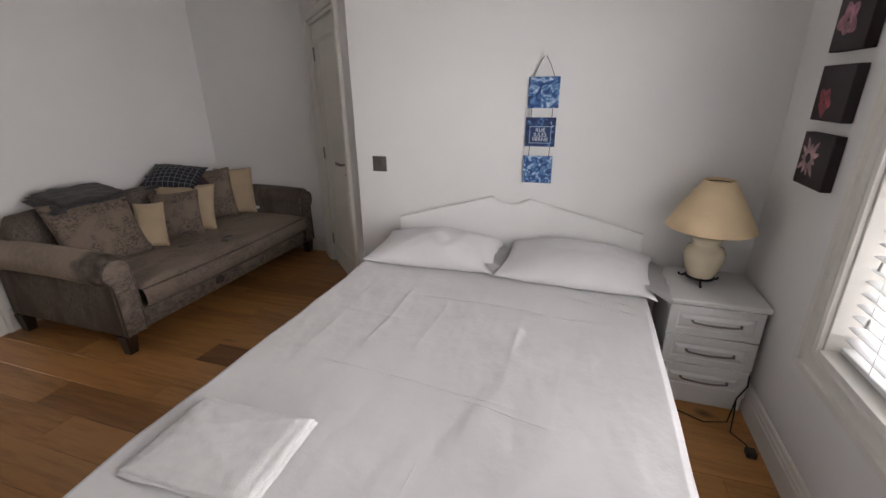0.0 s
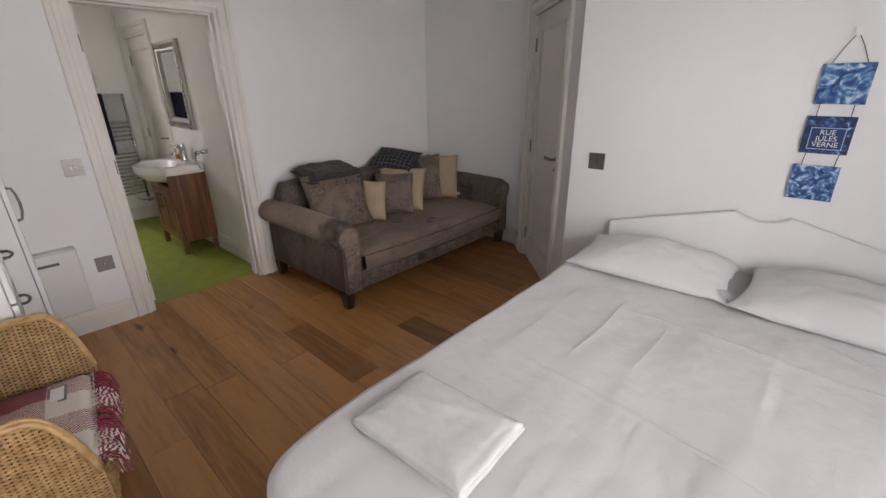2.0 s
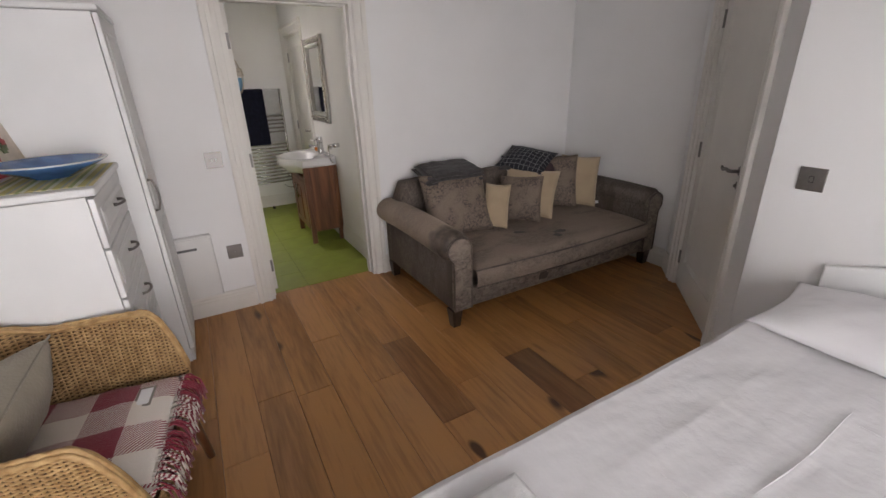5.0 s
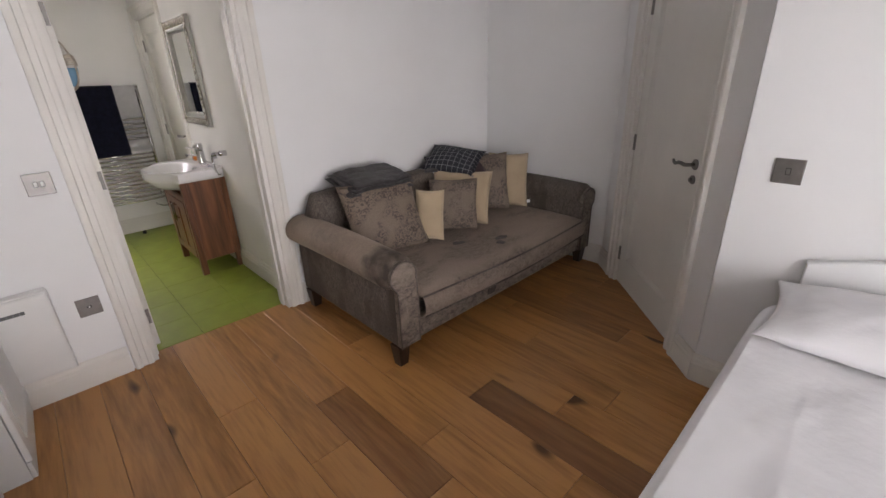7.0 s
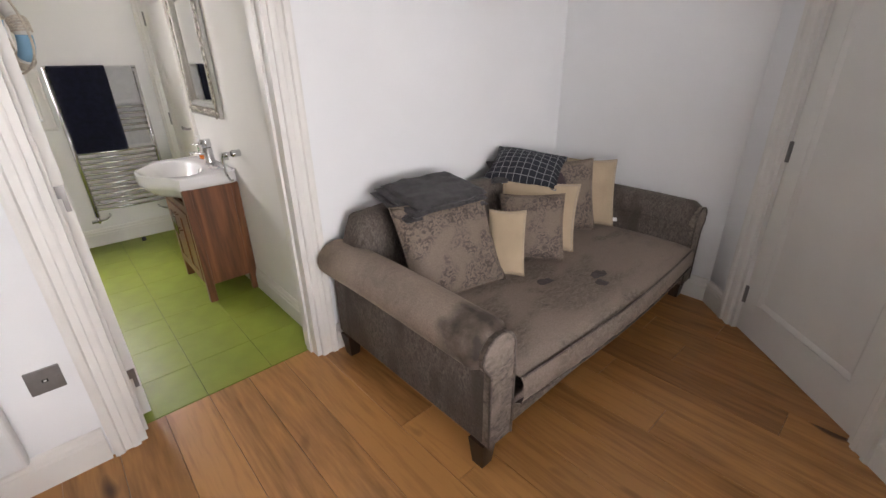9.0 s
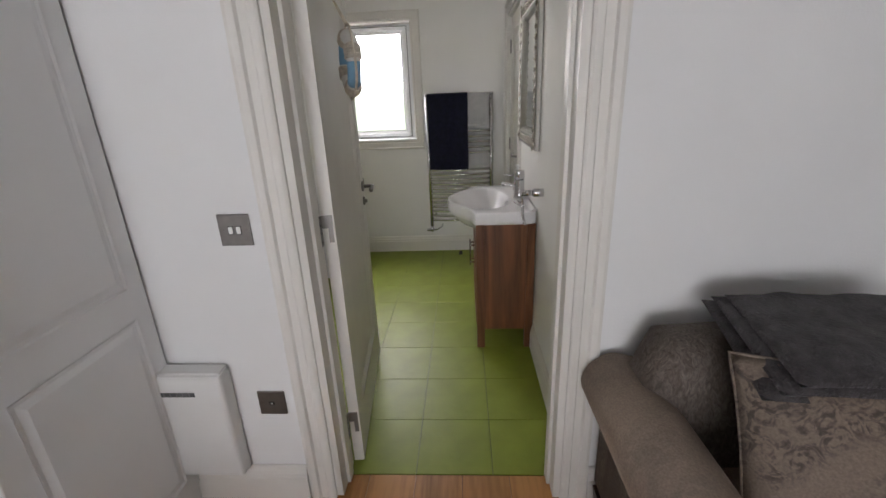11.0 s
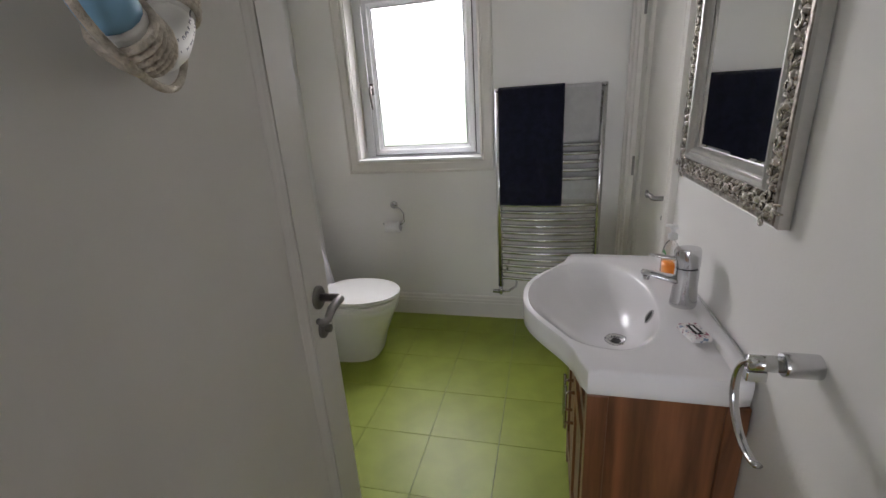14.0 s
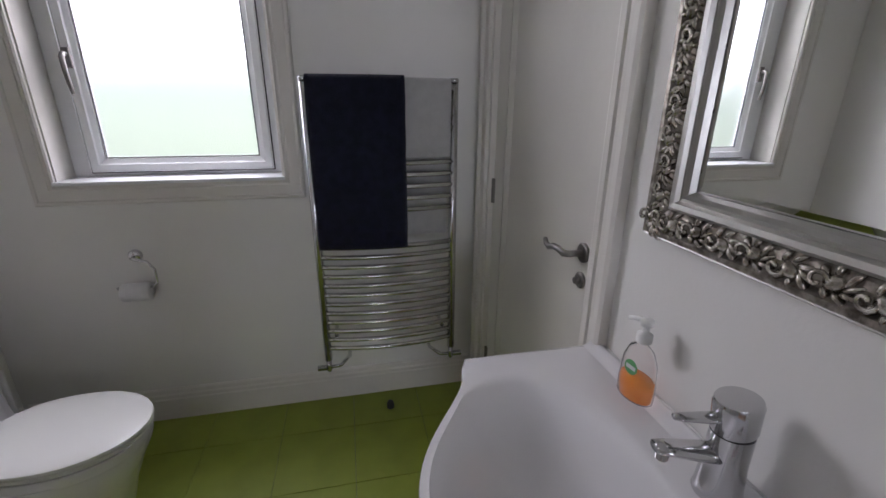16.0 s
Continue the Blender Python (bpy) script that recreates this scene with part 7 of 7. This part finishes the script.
def ornate_mirror():
    t = thing("ornate_mirror", WALL_AT["mirror"] @ pose(-4.352, -0.003, 1.512), "wall mirror in an ornate silver frame of curling leaves", "mirror")
    W, H, B = 0.305, 0.377, 0.088
    prof = [(0.0, 0.0), (0.0, 0.018), (-0.006, 0.026), (-0.014, 0.026), (-0.02, 0.018), (-0.045, 0.022), (-0.066, 0.016), (-0.070, 0.024), (-0.078, 0.024), (-0.084, 0.012), (-0.09, 0.008)]
    part("frame", frame_sweep(-W, W, -H, H, prof[:5] + [(-0.022, 0.016), (-0.030, 0.0215), (-0.040, 0.0235), (-0.050, 0.0215), (-0.058, 0.016)]), SILVERRECESS, t, "silver frame bed with the shade under the carving in its colour")
    part("outer_fillet", frame_sweep(-W, W, -H, H, [(0.001, 0.0), (0.001, 0.019), (-0.003, 0.024), (-0.008, 0.022), (-0.010, 0.016)]), SILVERSMOOTH, t, "thin silver outer fillet")
    part("inner_moulding", frame_sweep(-W, W, -H, H, [(-0.056, 0.012), (-0.057, 0.024), (-0.062, 0.028), (-0.070, 0.027), (-0.074, 0.020), (-0.080, 0.022), (-0.086, 0.016), (-0.091, 0.007)]), SILVERSMOOTH, t, "smooth silver inner moulding")
    iw, ih = W - B, H - B
    part("mirror_plate", boxes((-iw + 0.014, -0.0085, -ih + 0.014, iw - 0.014, -0.004, ih - 0.014)), MIRROR, t, "mirror glass")
    part("bevelled_edge", frame_sweep(-iw, iw, -ih, ih, [(0.002, 0.0045), (-0.0145, 0.0086)]), MIRROR, t, "bevelled mirror margin")
    # carved leaves: scrolls and beads repeated along each side
    bm = bmesh.new()

    def leafy(cx, cz, ang, flip, s):
        R = Matrix.Rotation(ang, 4, "Y")
        for (u, v, lx, lz, hy, tilt) in ((-0.004, 0.002, 0.014, 0.011, 0.013, 20), (0.013, 0.011, 0.014, 0.0055, 0.010, 60), (0.016, 0.002, 0.014, 0.0045, 0.010, 30), (0.014, -0.008, 0.013, 0.005, 0.010, -5), (0.004, -0.015, 0.011, 0.0045, 0.009, -40), (-0.012, -0.013, 0.010, 0.005, 0.009, -70), (-0.016, 0.012, 0.010, 0.006, 0.010, 120), (-0.002, 0.017, 0.009, 0.0045, 0.009, 90)):
            m = Matrix.Translation((cx, -0.019, cz)) @ R @ Matrix.Translation((u * s, 0, v * flip * s)) @ Matrix.Rotation(radians(-tilt * flip), 4, "Y") @ Matrix.Diagonal((lx * s, hy * s, lz * s, 1))
            bmesh.ops.create_icosphere(bm, subdivisions=2, radius=1.0, matrix=m)
        pts = []
        for k in range(11):
            a = k * 0.6
            r = 0.012 * s * (1 - k / 14)
            p = R @ Vector((-0.018 * s + r * math.cos(a), 0, flip * (0.002 * s + r * math.sin(a))))
            pts.append((cx + p.x, -0.029 - 0.0004 * k, cz + p.z))
        tube(pts, 0.003 * s, 6, bm)

    step = 0.047
    k = 0
    for side in range(4):
        span = W if side % 2 == 0 else H
        nn = int(2 * span / step)
        for i in range(nn):
            u = -span + (i + 0.5) * 2 * span / nn
            k += 1
            if side == 0:
                leafy(u, -H + 0.034, 0, 1 if k % 2 else -1, 1.0)
            elif side == 2:
                leafy(u, H - 0.034, math.pi, 1 if k % 2 else -1, 1.0)
            elif side == 1:
                leafy(W - 0.034, u, -math.pi / 2, 1 if k % 2 else -1, 1.0)
            else:
                leafy(-W + 0.034, u, math.pi / 2, 1 if k % 2 else -1, 1.0)
    tagged(part("carved_leaves", bm, SILVER, t, "carved acanthus scrolls", True), kind="stuff")


ornate_mirror()


def wood_mirror():
    t = thing("pine_mirror", WALL_AT["bsouth"] @ pose(4.60, -0.002, 0), "tall wall mirror in a plain pine frame", "mirror")
    x0, x1, z0, z1 = -0.36, 0.40, 0.435, 1.62
    prof = [(0.0, 0.0), (0.0, 0.022), (-0.004, 0.026), (-0.04, 0.026), (-0.046, 0.02), (-0.046, 0.006)]
    part("frame", frame_sweep(x0, x1, z0, z1, prof), PINE, t)
    part("mirror_plate", boxes((x0 + 0.044, -0.008, z0 + 0.044, x1 - 0.044, -0.004, z1 - 0.044)), MIRROR, t, "mirror glass")


wood_mirror()


def bathroom_picture():
    t = thing("framed_print", WALL_AT["bsouth"] @ pose(5.31, -0.002, 1.64), "framed pale blue harbour print with a cream mount", "picture")
    W, H = 0.27, 0.30
    frame_m = mat("ivory_frame", (0.66, 0.60, 0.50), 0.4, vary=0.06, scale=20)
    part("frame", frame_sweep(-W, W, -H, H, [(0, 0), (0, 0.012), (-0.005, 0.022), (-0.012, 0.022), (-0.016, 0.016), (-0.022, 0.019), (-0.028, 0.012), (-0.03, 0.008)]), frame_m, t)
    part("mount", boxes((-W + 0.028, -0.008, -H + 0.028, W - 0.028, -0.004, H - 0.028)), mat("cream_mount", (0.72, 0.70, 0.66), 0.8), t)
    pr = painted("blue_harbour_print", [(0.32, (0.16, 0.25, 0.40)), (0.45, (0.38, 0.47, 0.60)), (0.6, (0.60, 0.66, 0.73)), (0.75, (0.72, 0.74, 0.76))], 7, 1.0, stretch=(1, 1, 2.2), seed=3.0)
    p = part("print", boxes((-W + 0.075, -0.0095, -H + 0.085, W - 0.075, -0.0075, H - 0.075)), pr, t, "blue watercolour print")
    boatm = mat("faded_blue_boat", (0.13, 0.22, 0.36), 0.6, vary=0.3, scale=30)
    for x, z, s in ((0.11, -0.165, 1.0), (0.0, -0.14, 0.8), (0.06, -0.10, 0.6)):
        part("painted_boat", prism([(x - 0.045 * s, z + 0.012 * s), (x - 0.03 * s, z - 0.008 * s), (x + 0.03 * s, z - 0.008 * s), (x + 0.045 * s, z + 0.014 * s), (x + 0.02 * s, z + 0.006 * s)], -0.0108, -0.0096), boatm, p)
    g = part("glazing", boxes((-W + 0.028, -0.013, -H + 0.028, W - 0.028, -0.0115, H - 0.028)), PANE, t, "picture glass")
    g.visible_shadow = False


bathroom_picture()


def lifebuoy():
    t = thing("lifebuoy_ornament", pose(X_BATH - 0.158, 1.427, 0, 0, 0, 180 + 6.1) @ pose(0.395, -0.026, 1.543, 0, 0, 17), "small white lifebuoy ornament bound with rope on the door", "ornament")
    white = mat("white_lifebuoy", (0.70, 0.68, 0.64), 0.6, vary=0.05, scale=12)
    blue = mat("pale_blue_lifebuoy", (0.22, 0.42, 0.60), 0.6, vary=0.08, scale=12)
    rope = mat("natural_rope", (0.60, 0.53, 0.44), 0.9, vary=0.2, scale=60, bump=0.6, bump_scale=180)
    R, r = 0.092, 0.025
    for k in range(4):
        a0 = 90 * k + 27
        for lo, hi, m_, nm in ((a0 - 26, a0 + 26, blue if k % 2 == 0 else white, "float"), (a0 + 26, a0 + 64, white, "float_join")):
            part(nm, tube([(R * math.cos(radians(a)), -0.026, R * math.sin(radians(a))) for a in [lo + (hi - lo) * i / 10 for i in range(11)]], r, 16), m_, t, smooth=True)
        for q in range(6):
            a = radians(a0 + 33.5 + 4.6 * q)
            c_ = Vector((R * math.cos(a), -0.026, R * math.sin(a)))
            d_ = Vector((math.cos(a), 0, math.sin(a)))
            part("rope_binding", tube([c_ + (r + 0.003) * (math.cos(b) * d_ + math.sin(b) * Vector((0, 1, 0))) for b in [2 * math.pi * i / 16 for i in range(17)]], 0.0042, 6, caps=False), rope, t, smooth=True)
    part("rope_loop", tube([((R + r + 0.012 + 0.006 * math.sin(4 * a)) * math.cos(a), -0.026, (R + r + 0.012 + 0.006 * math.sin(4 * a)) * math.sin(a)) for a in [2 * math.pi * i / 64 for i in range(65)]], 0.0045, 6, caps=False), rope, t, smooth=True)
    part("hanging_cord", tube([(-0.02, -0.03, 0.13), (0, 0.024, 0.24), (0.02, -0.03, 0.13)], 0.003, 6), rope, t)
    dark = mat("grey_lettering", (0.12, 0.12, 0.13), 0.6)
    for i, ch in enumerate("ON BOARD"):
        if ch == " ":
            continue
        a = radians(-92 + i * 8.2)
        text_mesh(ch, 0.020, dark, t, Matrix.Translation((R * math.cos(a), -0.0496, R * math.sin(a))) @ Matrix.Rotation(a + math.pi / 2, 4, "Y").inverted() @ pose(0, 0, 0, 90), "lettering", "dark grey capital letters")


lifebuoy()


# ---- floor pieces ----
planks()
tiles()
